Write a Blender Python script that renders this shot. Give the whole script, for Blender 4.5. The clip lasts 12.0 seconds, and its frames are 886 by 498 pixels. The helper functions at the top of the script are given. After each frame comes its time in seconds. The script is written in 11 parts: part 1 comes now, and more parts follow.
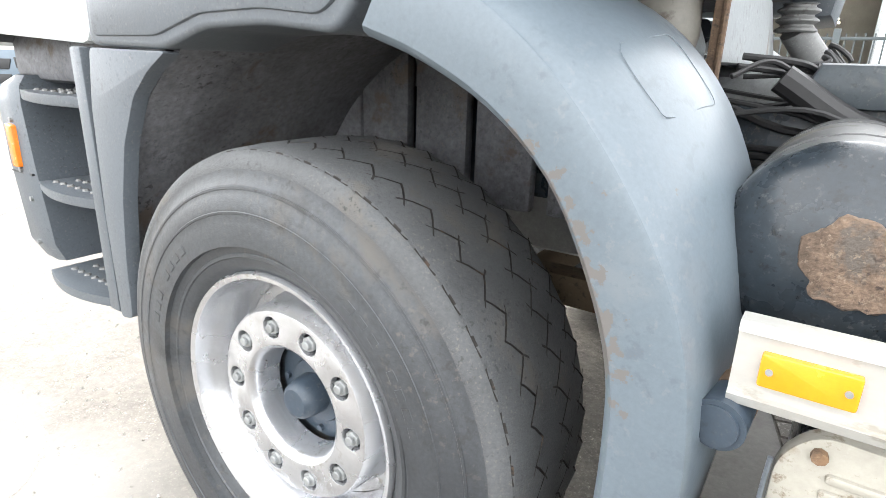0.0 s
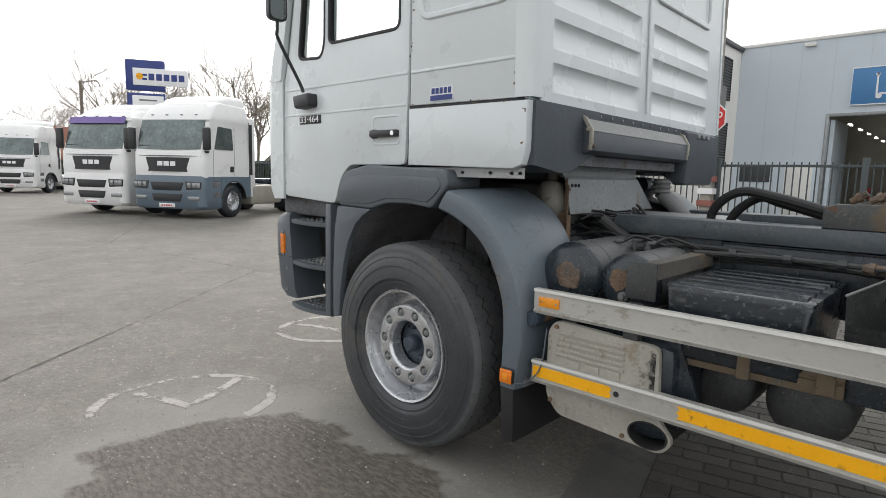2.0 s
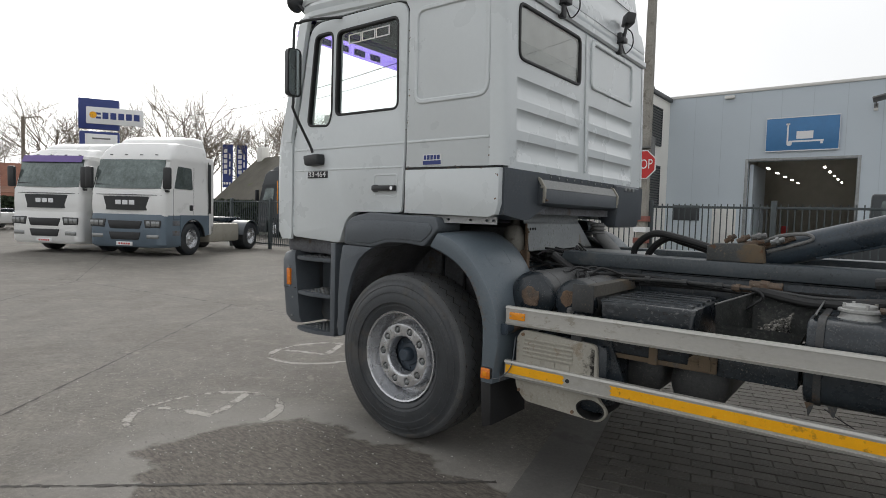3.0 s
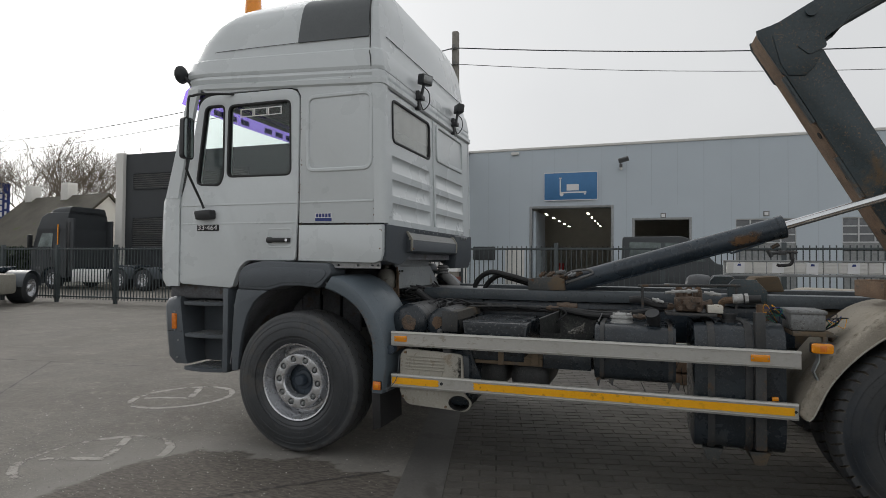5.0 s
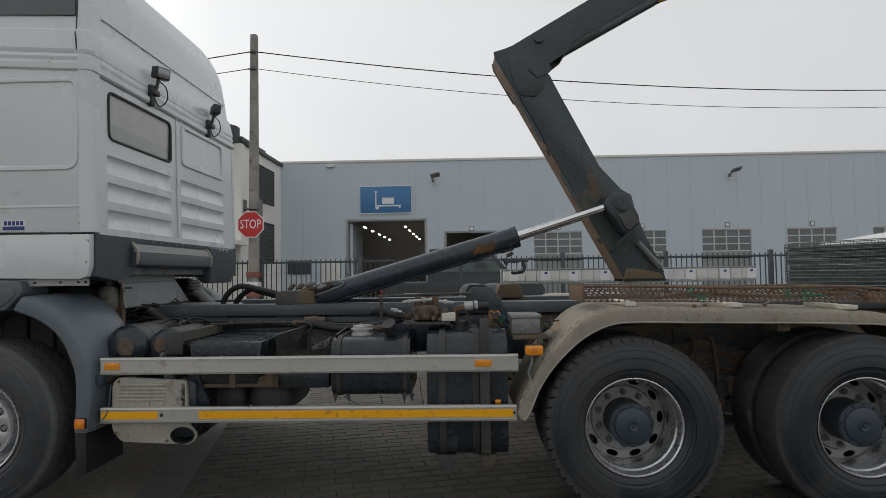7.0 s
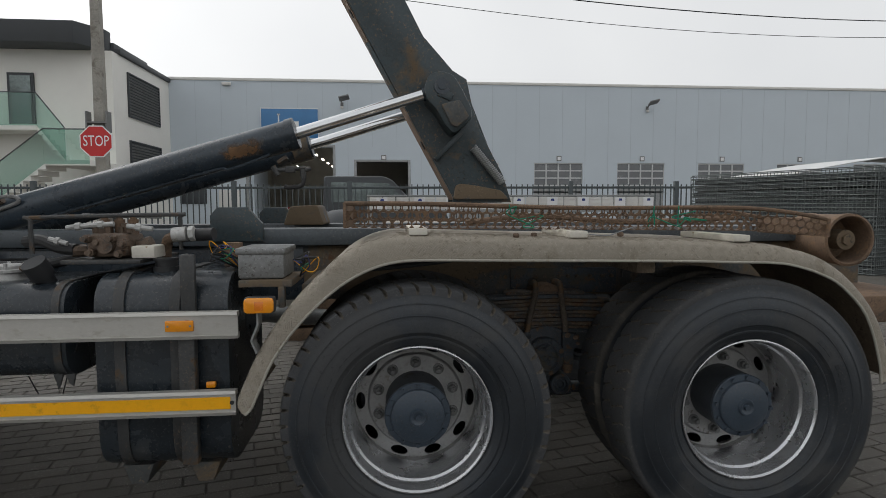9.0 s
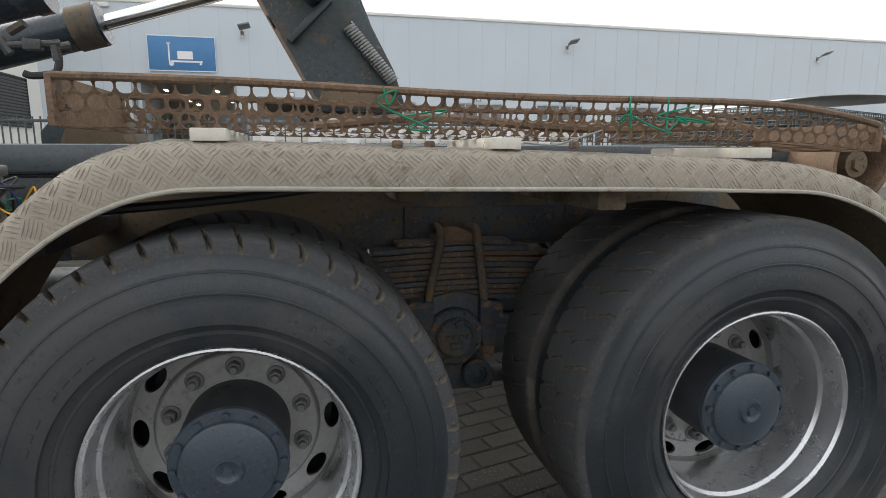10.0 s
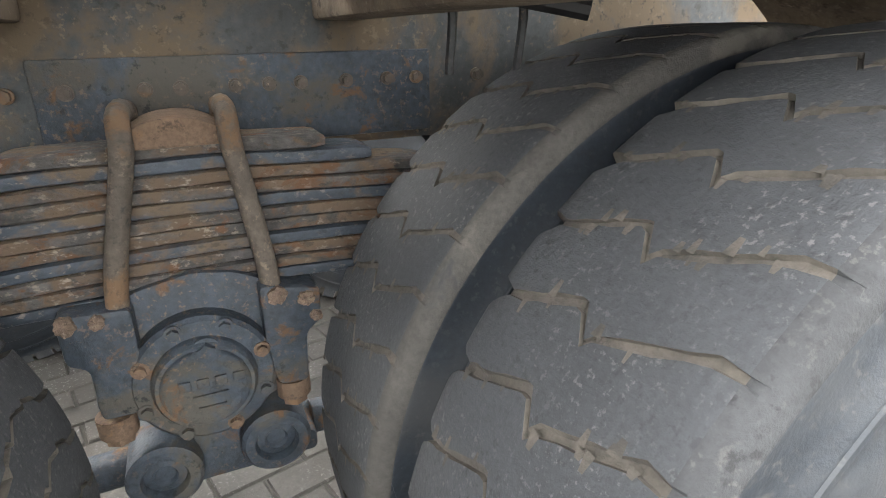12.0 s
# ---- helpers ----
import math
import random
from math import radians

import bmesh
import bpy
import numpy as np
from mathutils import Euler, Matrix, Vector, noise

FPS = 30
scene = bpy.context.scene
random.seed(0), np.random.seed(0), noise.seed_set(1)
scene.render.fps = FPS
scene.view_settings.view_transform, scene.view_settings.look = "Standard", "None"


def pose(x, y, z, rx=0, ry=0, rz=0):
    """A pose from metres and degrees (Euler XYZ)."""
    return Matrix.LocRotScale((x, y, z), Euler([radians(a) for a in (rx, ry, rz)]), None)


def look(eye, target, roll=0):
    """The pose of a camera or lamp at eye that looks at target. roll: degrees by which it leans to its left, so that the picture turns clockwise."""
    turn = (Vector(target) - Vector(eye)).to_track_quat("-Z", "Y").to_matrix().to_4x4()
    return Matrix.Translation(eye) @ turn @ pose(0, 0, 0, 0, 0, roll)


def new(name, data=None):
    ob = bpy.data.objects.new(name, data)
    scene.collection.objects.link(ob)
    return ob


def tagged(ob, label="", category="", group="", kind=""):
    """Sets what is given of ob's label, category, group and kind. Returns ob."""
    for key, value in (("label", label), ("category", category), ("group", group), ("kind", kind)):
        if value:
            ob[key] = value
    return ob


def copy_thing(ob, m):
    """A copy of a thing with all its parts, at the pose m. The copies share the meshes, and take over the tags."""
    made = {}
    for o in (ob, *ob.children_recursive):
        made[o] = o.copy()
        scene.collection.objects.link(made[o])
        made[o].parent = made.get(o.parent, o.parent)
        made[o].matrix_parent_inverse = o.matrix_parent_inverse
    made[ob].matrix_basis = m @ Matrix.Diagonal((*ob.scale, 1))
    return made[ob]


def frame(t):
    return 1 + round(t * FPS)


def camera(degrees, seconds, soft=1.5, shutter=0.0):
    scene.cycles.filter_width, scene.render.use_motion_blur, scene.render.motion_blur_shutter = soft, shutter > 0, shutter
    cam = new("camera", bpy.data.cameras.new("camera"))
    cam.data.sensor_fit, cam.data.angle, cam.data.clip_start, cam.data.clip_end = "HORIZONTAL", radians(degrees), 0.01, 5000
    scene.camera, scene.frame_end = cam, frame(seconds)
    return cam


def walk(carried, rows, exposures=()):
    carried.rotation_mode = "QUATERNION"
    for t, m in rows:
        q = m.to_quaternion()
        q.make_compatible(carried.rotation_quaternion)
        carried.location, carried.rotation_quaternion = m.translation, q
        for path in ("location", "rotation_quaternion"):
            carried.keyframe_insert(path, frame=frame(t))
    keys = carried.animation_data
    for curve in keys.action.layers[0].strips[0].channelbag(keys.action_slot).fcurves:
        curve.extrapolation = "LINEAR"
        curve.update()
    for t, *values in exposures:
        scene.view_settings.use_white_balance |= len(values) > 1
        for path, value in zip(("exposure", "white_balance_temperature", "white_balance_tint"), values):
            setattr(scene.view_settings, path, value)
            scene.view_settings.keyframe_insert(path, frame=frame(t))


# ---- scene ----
cam = camera(75.6, 12.0, 0.55)
PATH = [
    (0, (0.91, -0.667, 1.165), (-0.149, 0.914, 0.551), 1.8),
    (0.5, (1.244, -0.987, 1.235), (-0.002, 0.486, 0.709), 1.2),
    (1, (1.548, -1.334, 1.306), (0.204, 0.083, 0.876), 1.4),
    (1.5, (1.906, -1.608, 1.315), (0.539, -0.188, 0.977), 1.5),
    (2, (2.166, -1.95, 1.349), (0.811, -0.501, 1.1), 1.5),
    (2.5, (2.379, -2.309, 1.366), (1.071, -0.805, 1.196), 1.6),
    (2.7, (2.443, -2.459, 1.381), (1.161, -0.931, 1.236), 1.6),
    (4.3, (2.612, -3.538, 1.407), (1.738, -1.739, 1.408), 1.1),
    (4.5, (2.59, -3.616, 1.406), (1.781, -1.787, 1.423), 0.8),
    (5, (2.527, -3.753, 1.406), (1.883, -1.86, 1.45), 0.4),
    (5.5, (2.561, -3.771, 1.405), (2.088, -1.829, 1.472), -0.1),
    (6, (2.695, -3.72, 1.405), (2.362, -1.75, 1.495), -0.6),
    (6.5, (2.861, -3.621, 1.408), (2.67, -1.633, 1.512), -0.7),
    (7, (3.073, -3.46, 1.391), (3.015, -1.462, 1.48), -0.8),
    (7.2, (3.161, -3.353, 1.376), (3.143, -1.354, 1.459), -0.8),
    (8.8, (3.937, -2.344, 1.319), (4.072, -0.353, 1.195), -0.3),
    (9, (3.985, -2.165, 1.289), (4.168, -0.179, 1.145), -0.2),
    (9.5, (4.17, -1.683, 1.233), (4.471, 0.281, 0.999), 0.1),
    (10, (4.28, -1.235, 1.163), (4.73, 0.685, 0.831), 0.0),
    (10.5, (4.39, -0.867, 1.12), (5.006, 0.987, 0.696), -0.2),
    (11, (4.557, -0.556, 1.092), (5.318, 1.217, 0.564), -0.5),
    (11.5, (4.697, -0.35, 1.047), (5.521, 1.363, 0.427), -0.9),
    (12, (4.783, -0.198, 1.002), (5.528, 1.515, 0.288), -1.0),
]
walk(cam, [(t, look(eye, target, roll)) for t, eye, target, roll in PATH],
     [(0, 3.05), (0.5, 2.40), (1, 1.80), (1.5, 1.35), (2, 0.98), (2.5, 0.68), (4.5, 0.15), (5.5, 0.05), (7, 0.1), (9, 0.3), (9.5, 0.45), (10, 1.12), (10.5, 1.85), (11, 2.5), (11.5, 3.2), (12, 3.75)])

GZ = -0.045  # level of the yard

# ---- light ----
world = bpy.data.worlds.new("sky")
scene.world = world
world.use_nodes = True
wn, wl = world.node_tree.nodes, world.node_tree.links
wn.clear()
SUN_AZ, SUN_EL = radians(-62), radians(34)  # from +y towards -x; hazy sun behind the cab
sky = wn.new("ShaderNodeTexSky")
sky.sky_type = "NISHITA"
sky.sun_disc = False
sky.sun_elevation, sky.sun_rotation = SUN_EL, SUN_AZ
sky.dust_density, sky.air_density, sky.ozone_density = 6.0, 1.0, 1.0
hue = wn.new("ShaderNodeHueSaturation")  # a closed cloud cover takes the blue away
hue.inputs["Saturation"].default_value = 0.12
cloud = wn.new("ShaderNodeTexNoise")
cloud.inputs["Scale"].default_value, cloud.inputs["Detail"].default_value = 1.6, 5
cramp = wn.new("ShaderNodeValToRGB")
cramp.color_ramp.elements[0].position, cramp.color_ramp.elements[0].color = 0.25, (6.0, 6.15, 6.35, 1)
cramp.color_ramp.elements[1].position, cramp.color_ramp.elements[1].color = 0.75, (7.6, 7.7, 7.75, 1)
wmix = wn.new("ShaderNodeMixRGB")
wmix.inputs[0].default_value = 0.60
bg = wn.new("ShaderNodeBackground")
bg.inputs["Strength"].default_value = 0.118
wout = wn.new("ShaderNodeOutputWorld")
wl.new(sky.outputs[0], hue.inputs["Color"])
wl.new(cloud.outputs[0], cramp.inputs[0])
wl.new(hue.outputs[0], wmix.inputs[1])
wl.new(cramp.outputs[0], wmix.inputs[2])
wl.new(wmix.outputs[0], bg.inputs["Color"])
wl.new(bg.outputs[0], wout.inputs["Surface"])
sun_data = bpy.data.lights.new("sun", "SUN")
sun_data.energy, sun_data.angle, sun_data.color = 0.6, radians(16), (1.0, 0.96, 0.9)
sun = new("sun", sun_data)
sun_dir = Vector((math.sin(SUN_AZ) * math.cos(SUN_EL), math.cos(SUN_AZ) * math.cos(SUN_EL), math.sin(SUN_EL)))
sun.matrix_world = look(sun_dir * 60, (0, 0, 0))


# ---- materials ----
def mat(name, col, rough=0.6, metal=0.0, var=0.15, scale=3.0, fine=70.0, bump=0.15, stain=None, stain2=None, coat=0.0,
        rvar=0.1, piece=0.0, island=0.0, stretch=(1, 1, 1), speck=None):
    """Procedural surface at real size. stain: (colour, share 0..1, noise scale, roughness)."""
    m = bpy.data.materials.new(name)
    m.use_nodes = True
    n, l = m.node_tree.nodes, m.node_tree.links
    b = n["Principled BSDF"]
    geo = n.new("ShaderNodeNewGeometry")
    mp = n.new("ShaderNodeMapping")
    mp.inputs["Scale"].default_value = stretch
    l.new(geo.outputs["Position"], mp.inputs["Vector"])

    def noise_node(s, detail=5.0, rgh=0.6, dist=0.0):
        t = n.new("ShaderNodeTexNoise")
        t.inputs["Scale"].default_value, t.inputs["Detail"].default_value = s, detail
        t.inputs["Roughness"].default_value, t.inputs["Distortion"].default_value = rgh, dist
        l.new(mp.outputs[0], t.inputs["Vector"])
        return t

    def ramp(src, p0, c0, p1, c1):
        r = n.new("ShaderNodeValToRGB")
        r.color_ramp.elements[0].position, r.color_ramp.elements[0].color = p0, (*c0, 1)
        r.color_ramp.elements[1].position, r.color_ramp.elements[1].color = p1, (*c1, 1)
        l.new(src, r.inputs[0])
        return r

    def mix(kind, f, a, c):
        x = n.new("ShaderNodeMixRGB")
        x.blend_type = kind
        for sock, v in ((0, f), (1, a), (2, c)):
            if isinstance(v, (int, float)):
                x.inputs[sock].default_value = v
            elif isinstance(v, tuple):
                x.inputs[sock].default_value = (*v, 1)
            else:
                l.new(v, x.inputs[sock])
        return x

    big, small = noise_node(scale, 6), noise_node(fine, 4, 0.7)
    lo, hi = tuple(c * (1 - var) for c in col), tuple(min(1, c * (1 + var)) for c in col)
    c1 = ramp(big.outputs[0], 0.3, lo, 0.7, hi)
    g = ramp(small.outputs[0], 0.3, (1 - var * 0.8,) * 3, 0.7, (1 + var * 0.6,) * 3)
    cur = mix("MULTIPLY", 1.0, c1.outputs[0], g.outputs[0]).outputs[0]
    rr = n.new("ShaderNodeMapRange")
    rr.inputs["To Min"].default_value, rr.inputs["To Max"].default_value = max(0.02, rough - rvar), min(1, rough + rvar)
    l.new(big.outputs[0], rr.inputs["Value"])
    rcur, mcur = rr.outputs[0], None
    for st in (stain, stain2):
        if not st:
            continue
        scol, share, sscale, srough = st
        sn = noise_node(sscale, 8, 0.65, 0.4)
        edge = 0.5 + (0.5 - share) * 0.55
        f = ramp(sn.outputs[0], edge - 0.035, (0, 0, 0), edge + 0.035, (1, 1, 1))
        cur = mix("MIX", f.outputs[0], cur, scol).outputs[0]
        rm = n.new("ShaderNodeMixRGB")
        rm.inputs[2].default_value = (srough,) * 3 + (1,)
        l.new(f.outputs[0], rm.inputs[0])
        l.new(rcur, rm.inputs[1])
        rcur = rm.outputs[0]
        if metal:
            mm = n.new("ShaderNodeMixRGB")
            mm.inputs[1].default_value, mm.inputs[2].default_value = (metal,) * 3 + (1,), (0, 0, 0, 1)
            l.new(f.outputs[0], mm.inputs[0])
            if mcur:
                l.new(mcur, mm.inputs[1])
            mcur = mm.outputs[0]
    if speck:  # fine sharp flecks: chips, grit and pinholes. (light colour, dark colour, scale)
        lc, dc, ss = speck
        for scol, sscale, seed in ((lc, ss, 0.0), (dc, ss * 0.7, 7.3)):
            sn = n.new("ShaderNodeTexNoise")
            sn.noise_dimensions = "4D"
            sn.inputs["Scale"].default_value, sn.inputs["Detail"].default_value = sscale * 3.2, 5
            sn.inputs["Roughness"].default_value, sn.inputs["W"].default_value = 0.65, seed
            l.new(mp.outputs[0], sn.inputs["Vector"])
            cl = n.new("ShaderNodeTexNoise")  # flecks come in clusters
            cl.noise_dimensions = "4D"
            cl.inputs["Scale"].default_value, cl.inputs["Detail"].default_value, cl.inputs["W"].default_value = sscale * 0.2, 3, seed + 3
            l.new(mp.outputs[0], cl.inputs["Vector"])
            f = ramp(sn.outputs[0], 0.56, (0, 0, 0), 0.64, (0.9, 0.9, 0.9))
            g2 = ramp(cl.outputs[0], 0.40, (0.12, 0.12, 0.12), 0.62, (1, 1, 1))
            fm = mix("MULTIPLY", 1.0, f.outputs[0], g2.outputs[0])
            cur = mix("MIX", fm.outputs[0], cur, scol).outputs[0]
    if piece or island:
        if piece:
            oi = n.new("ShaderNodeObjectInfo")
            src, amt = oi.outputs["Random"], piece
        else:
            src, amt = geo.outputs["Random Per Island"], island
        pr = ramp(src, 0, (1 - amt,) * 3, 1, (1 + amt,) * 3)
        cur = mix("MULTIPLY", 1.0, cur, pr.outputs[0]).outputs[0]
    l.new(cur, b.inputs["Base Color"])
    l.new(rcur, b.inputs["Roughness"])
    b.inputs["Metallic"].default_value = metal
    if mcur:
        l.new(mcur, b.inputs["Metallic"])
    b.inputs["Coat Weight"].default_value = coat
    if bump:
        bp = n.new("ShaderNodeBump")
        bp.inputs["Strength"].default_value, bp.inputs["Distance"].default_value = bump, 0.004
        l.new(small.outputs[0], bp.inputs["Height"])
        l.new(bp.outputs[0], b.inputs["Normal"])
    return m


def glass(name, tint=(0.9, 0.95, 0.93), rough=0.0):
    m = bpy.data.materials.new(name)
    m.use_nodes = True
    n, l = m.node_tree.nodes, m.node_tree.links
    n.clear()
    tr, gl, mx = n.new("ShaderNodeBsdfTransparent"), n.new("ShaderNodeBsdfGlossy"), n.new("ShaderNodeMixShader")
    lw, pw, fr, o = n.new("ShaderNodeLayerWeight"), n.new("ShaderNodeMath"), n.new("ShaderNodeMath"), n.new("ShaderNodeOutputMaterial")
    pw.operation, fr.operation = "POWER", "MULTIPLY_ADD"
    pw.inputs[1].default_value, fr.inputs[1].default_value, fr.inputs[2].default_value = 4.0, 0.9, 0.04
    l.new(lw.outputs["Facing"], pw.inputs[0])
    l.new(pw.outputs[0], fr.inputs[0])
    tr.inputs[0].default_value = (*tint, 1)
    gl.inputs["Roughness"].default_value = rough
    l.new(fr.outputs[0], mx.inputs[0])
    l.new(tr.outputs[0], mx.inputs[1])
    l.new(gl.outputs[0], mx.inputs[2])
    l.new(mx.outputs[0], o.inputs[0])
    return m


def emit(name, col, power):
    m = bpy.data.materials.new(name)
    m.use_nodes = True
    b = m.node_tree.nodes["Principled BSDF"]
    b.inputs["Base Color"].default_value = (*col, 1)
    b.inputs["Emission Color"].default_value = (*col, 1)
    b.inputs["Emission Strength"].default_value = power
    return m


RUST = (0.125, 0.062, 0.032)
M = {
    "white": mat("white cab paint", (0.645, 0.68, 0.69), 0.28, 0, 0.02, 1.2, 30, 0.01, stain=((0.60, 0.61, 0.60), 0.06, 4, 0.4), coat=0.3),
    "white2": mat("clean white paint", (0.78, 0.78, 0.77), 0.3, 0, 0.03, 1.2, 30, 0.02, coat=0.3),
    "grey": mat("grey plastic", (0.096, 0.110, 0.125), 0.43, 0, 0.12, 4, 160, 0.12, stain=((0.145, 0.154, 0.163), 0.18, 7, 0.65), speck=((0.16, 0.165, 0.17), (0.06, 0.066, 0.074), 40)),
    "greyblue": mat("faded blue grey fender paint", (0.112, 0.138, 0.160), 0.36, 0, 0.10, 2.5, 120, 0.05, stain=((0.135, 0.157, 0.175), 0.25, 3, 0.5), speck=((0.145, 0.162, 0.176), (0.085, 0.104, 0.122), 18)),
    "dark": mat("dark chassis paint", (0.029, 0.041, 0.054), 0.27, 0, 0.3, 4, 80, 0.15, stain=((0.060, 0.066, 0.072), 0.24, 5, 0.7), stain2=(RUST, 0.07, 11, 0.85), speck=((0.10, 0.098, 0.092), (0.013, 0.015, 0.018), 26)),
    "arm": mat("dark green grey arm paint", (0.034, 0.050, 0.057), 0.36, 0, 0.25, 3, 60, 0.12, stain=((0.120, 0.080, 0.042), 0.24, 2.1, 0.7), stain2=((0.035, 0.045, 0.048), 0.25, 7, 0.5), speck=((0.17, 0.11, 0.06), (0.014, 0.018, 0.02), 24)),
    "frame": mat("weathered rusty frame", (0.062, 0.066, 0.066), 0.6, 0, 0.3, 4, 70, 0.25, stain=((0.135, 0.10, 0.064), 0.58, 2.5, 0.85), stain2=(RUST, 0.22, 9, 0.9), speck=((0.20, 0.15, 0.10), (0.03, 0.028, 0.026), 26)),
    "rust": mat("brown rust", (0.15, 0.098, 0.064), 0.85, 0, 0.35, 8, 120, 0.5, stain=((0.20, 0.12, 0.066), 0.3, 20, 0.9), stain2=((0.075, 0.062, 0.052), 0.25, 7, 0.85), speck=((0.27, 0.185, 0.115), (0.04, 0.032, 0.027), 36)),
    "rustdark": mat("dusty rusty spring steel", (0.078, 0.072, 0.066), 0.8, 0, 0.5, 12, 90, 0.7, stain=((0.128, 0.090, 0.060), 0.46, 14, 0.9), stain2=((0.120, 0.062, 0.032), 0.34, 22, 0.9), stretch=(0.75, 1, 1.2), speck=((0.30, 0.25, 0.20), (0.024, 0.022, 0.022), 26)),
    "black": mat("black rubber hose", (0.018, 0.018, 0.019), 0.55, 0, 0.2, 8, 90, 0.1),
    "blackplastic": mat("black plastic", (0.022, 0.023, 0.025), 0.42, 0, 0.15, 8, 150, 0.08),
    "pit": mat("dark dirty arch liner", (0.145, 0.148, 0.160), 0.7, 0, 0.4, 4, 60, 0.3, stain=((0.12, 0.10, 0.083), 0.3, 5, 0.9), speck=((0.15, 0.14, 0.12), (0.04, 0.04, 0.04), 30)),
    "tyre": mat("worn tyre rubber", (0.020, 0.025, 0.031), 0.46, 0, 0.30, 3.5, 140, 0.2, stain=((0.038, 0.040, 0.042), 0.40, 2.2, 0.68), stain2=((0.080, 0.074, 0.060), 0.10, 4, 0.85), speck=((0.06, 0.059, 0.056), (0.018, 0.019, 0.02), 30)),
    "tread": mat("worn tread rubber", (0.044, 0.046, 0.049), 0.78, 0, 0.22, 6, 160, 0.5, stain=((0.058, 0.058, 0.058), 0.30, 5, 0.85), stain2=((0.027, 0.029, 0.031), 0.2, 9, 0.75), speck=((0.115, 0.112, 0.108), (0.018, 0.019, 0.020), 52)),
    "shoulder": mat("scuffed tyre shoulder", (0.040, 0.041, 0.042), 0.85, 0, 0.25, 6, 140, 0.4, stain=((0.062, 0.058, 0.052), 0.30, 7, 0.9), speck=((0.10, 0.095, 0.088), (0.02, 0.02, 0.02), 36)),
    "shoulderdust": mat("dust wiped tyre shoulder", (0.066, 0.061, 0.054), 0.9, 0, 0.3, 7, 120, 0.4, stain=((0.115, 0.104, 0.088), 0.33, 8, 0.95), stain2=((0.034, 0.034, 0.034), 0.25, 12, 0.8)),
    "groove": mat("dusty tread groove", (0.088, 0.077, 0.063), 0.95, 0, 0.35, 14, 90, 0.6, stain=((0.05, 0.045, 0.038), 0.35, 22, 0.95)),
    "silver": mat("silver wheel paint", (0.60, 0.61, 0.63), 0.27, 0.78, 0.06, 6, 60, 0.05, stain=((0.40, 0.39, 0.37), 0.03, 7, 0.5), speck=((0.62, 0.62, 0.63), (0.40, 0.385, 0.36), 24)),
    "steel": mat("grey galvanised steel", (0.30, 0.31, 0.31), 0.5, 0.5, 0.2, 8, 80, 0.15, stain=((0.24, 0.19, 0.14), 0.2, 12, 0.8)),
    "alu": mat("brushed aluminium rail", (0.49, 0.48, 0.45), 0.42, 0.45, 0.07, 3, 90, 0.05, stain=((0.42, 0.40, 0.365), 0.12, 9, 0.6), stretch=(0.5, 1, 1), speck=((0.54, 0.53, 0.50), (0.33, 0.30, 0.25), 16)),
    "chrome": mat("chrome piston rod", (0.75, 0.76, 0.77), 0.12, 1.0, 0.04, 4, 60, 0.0),
    "yellow": mat("yellow reflective tape", (0.90, 0.42, 0.0), 0.45, 0, 0.05, 6, 60, 0.05, stain=((0.66, 0.33, 0.02), 0.05, 15, 0.7), speck=((0.9, 0.5, 0.02), (0.25, 0.13, 0.02), 9)),
    "amber": mat("amber reflector", (0.85, 0.30, 0.01), 0.25, 0, 0.05, 30, 200, 0.15, coat=0.5),
    "amberlens": mat("orange lamp lens", (0.75, 0.20, 0.015), 0.25, 0, 0.1, 30, 200, 0.2, coat=0.5),
    "beige": mat("dusty beige chequer plate", (0.30, 0.27, 0.222), 0.75, 0.0, 0.12, 3, 90, 0.2, stain=((0.235, 0.208, 0.165), 0.35, 5, 0.85), stain2=((0.34, 0.31, 0.26), 0.2, 12, 0.8), speck=((0.38, 0.35, 0.30), (0.16, 0.135, 0.10), 30)),
    "silencer": mat("dirty aluminised silencer shield", (0.355, 0.337, 0.29), 0.6, 0.15, 0.10, 4, 80, 0.1, stain=((0.25, 0.21, 0.155), 0.25, 5, 0.8), speck=((0.46, 0.44, 0.39), (0.19, 0.155, 0.11), 22)),
    "soot": mat("black soot", (0.012, 0.012, 0.012), 0.8, 0, 0.3, 20, 90, 0.3),
    "tank": mat("worn black tank paint", (0.022, 0.029, 0.036), 0.27, 0, 0.3, 5, 70, 0.1, stain=((0.045, 0.050, 0.053), 0.25, 3.0, 0.6), stain2=((0.09, 0.055, 0.03), 0.07, 7, 0.85), speck=((0.11, 0.11, 0.105), (0.010, 0.011, 0.012), 34)),
    "tankgrey": mat("dusty grey air tank", (0.075, 0.077, 0.078), 0.5, 0, 0.25, 5, 70, 0.12, stain=((0.125, 0.115, 0.10), 0.3, 5, 0.85), speck=((0.17, 0.16, 0.145), (0.035, 0.036, 0.038), 30)),
    "rustpatch": mat("flaking rust patch", (0.165, 0.115, 0.082), 0.9, 0, 0.45, 25, 160, 0.9, stain=((0.10, 0.085, 0.072), 0.35, 14, 0.9), speck=((0.26, 0.20, 0.15), (0.05, 0.035, 0.03), 40)),
    "hub": mat("blue grey hub paint", (0.040, 0.056, 0.076), 0.42, 0, 0.15, 6, 90, 0.1, stain=((0.07, 0.066, 0.062), 0.15, 12, 0.85), speck=((0.10, 0.10, 0.10), (0.025, 0.03, 0.036), 40)),
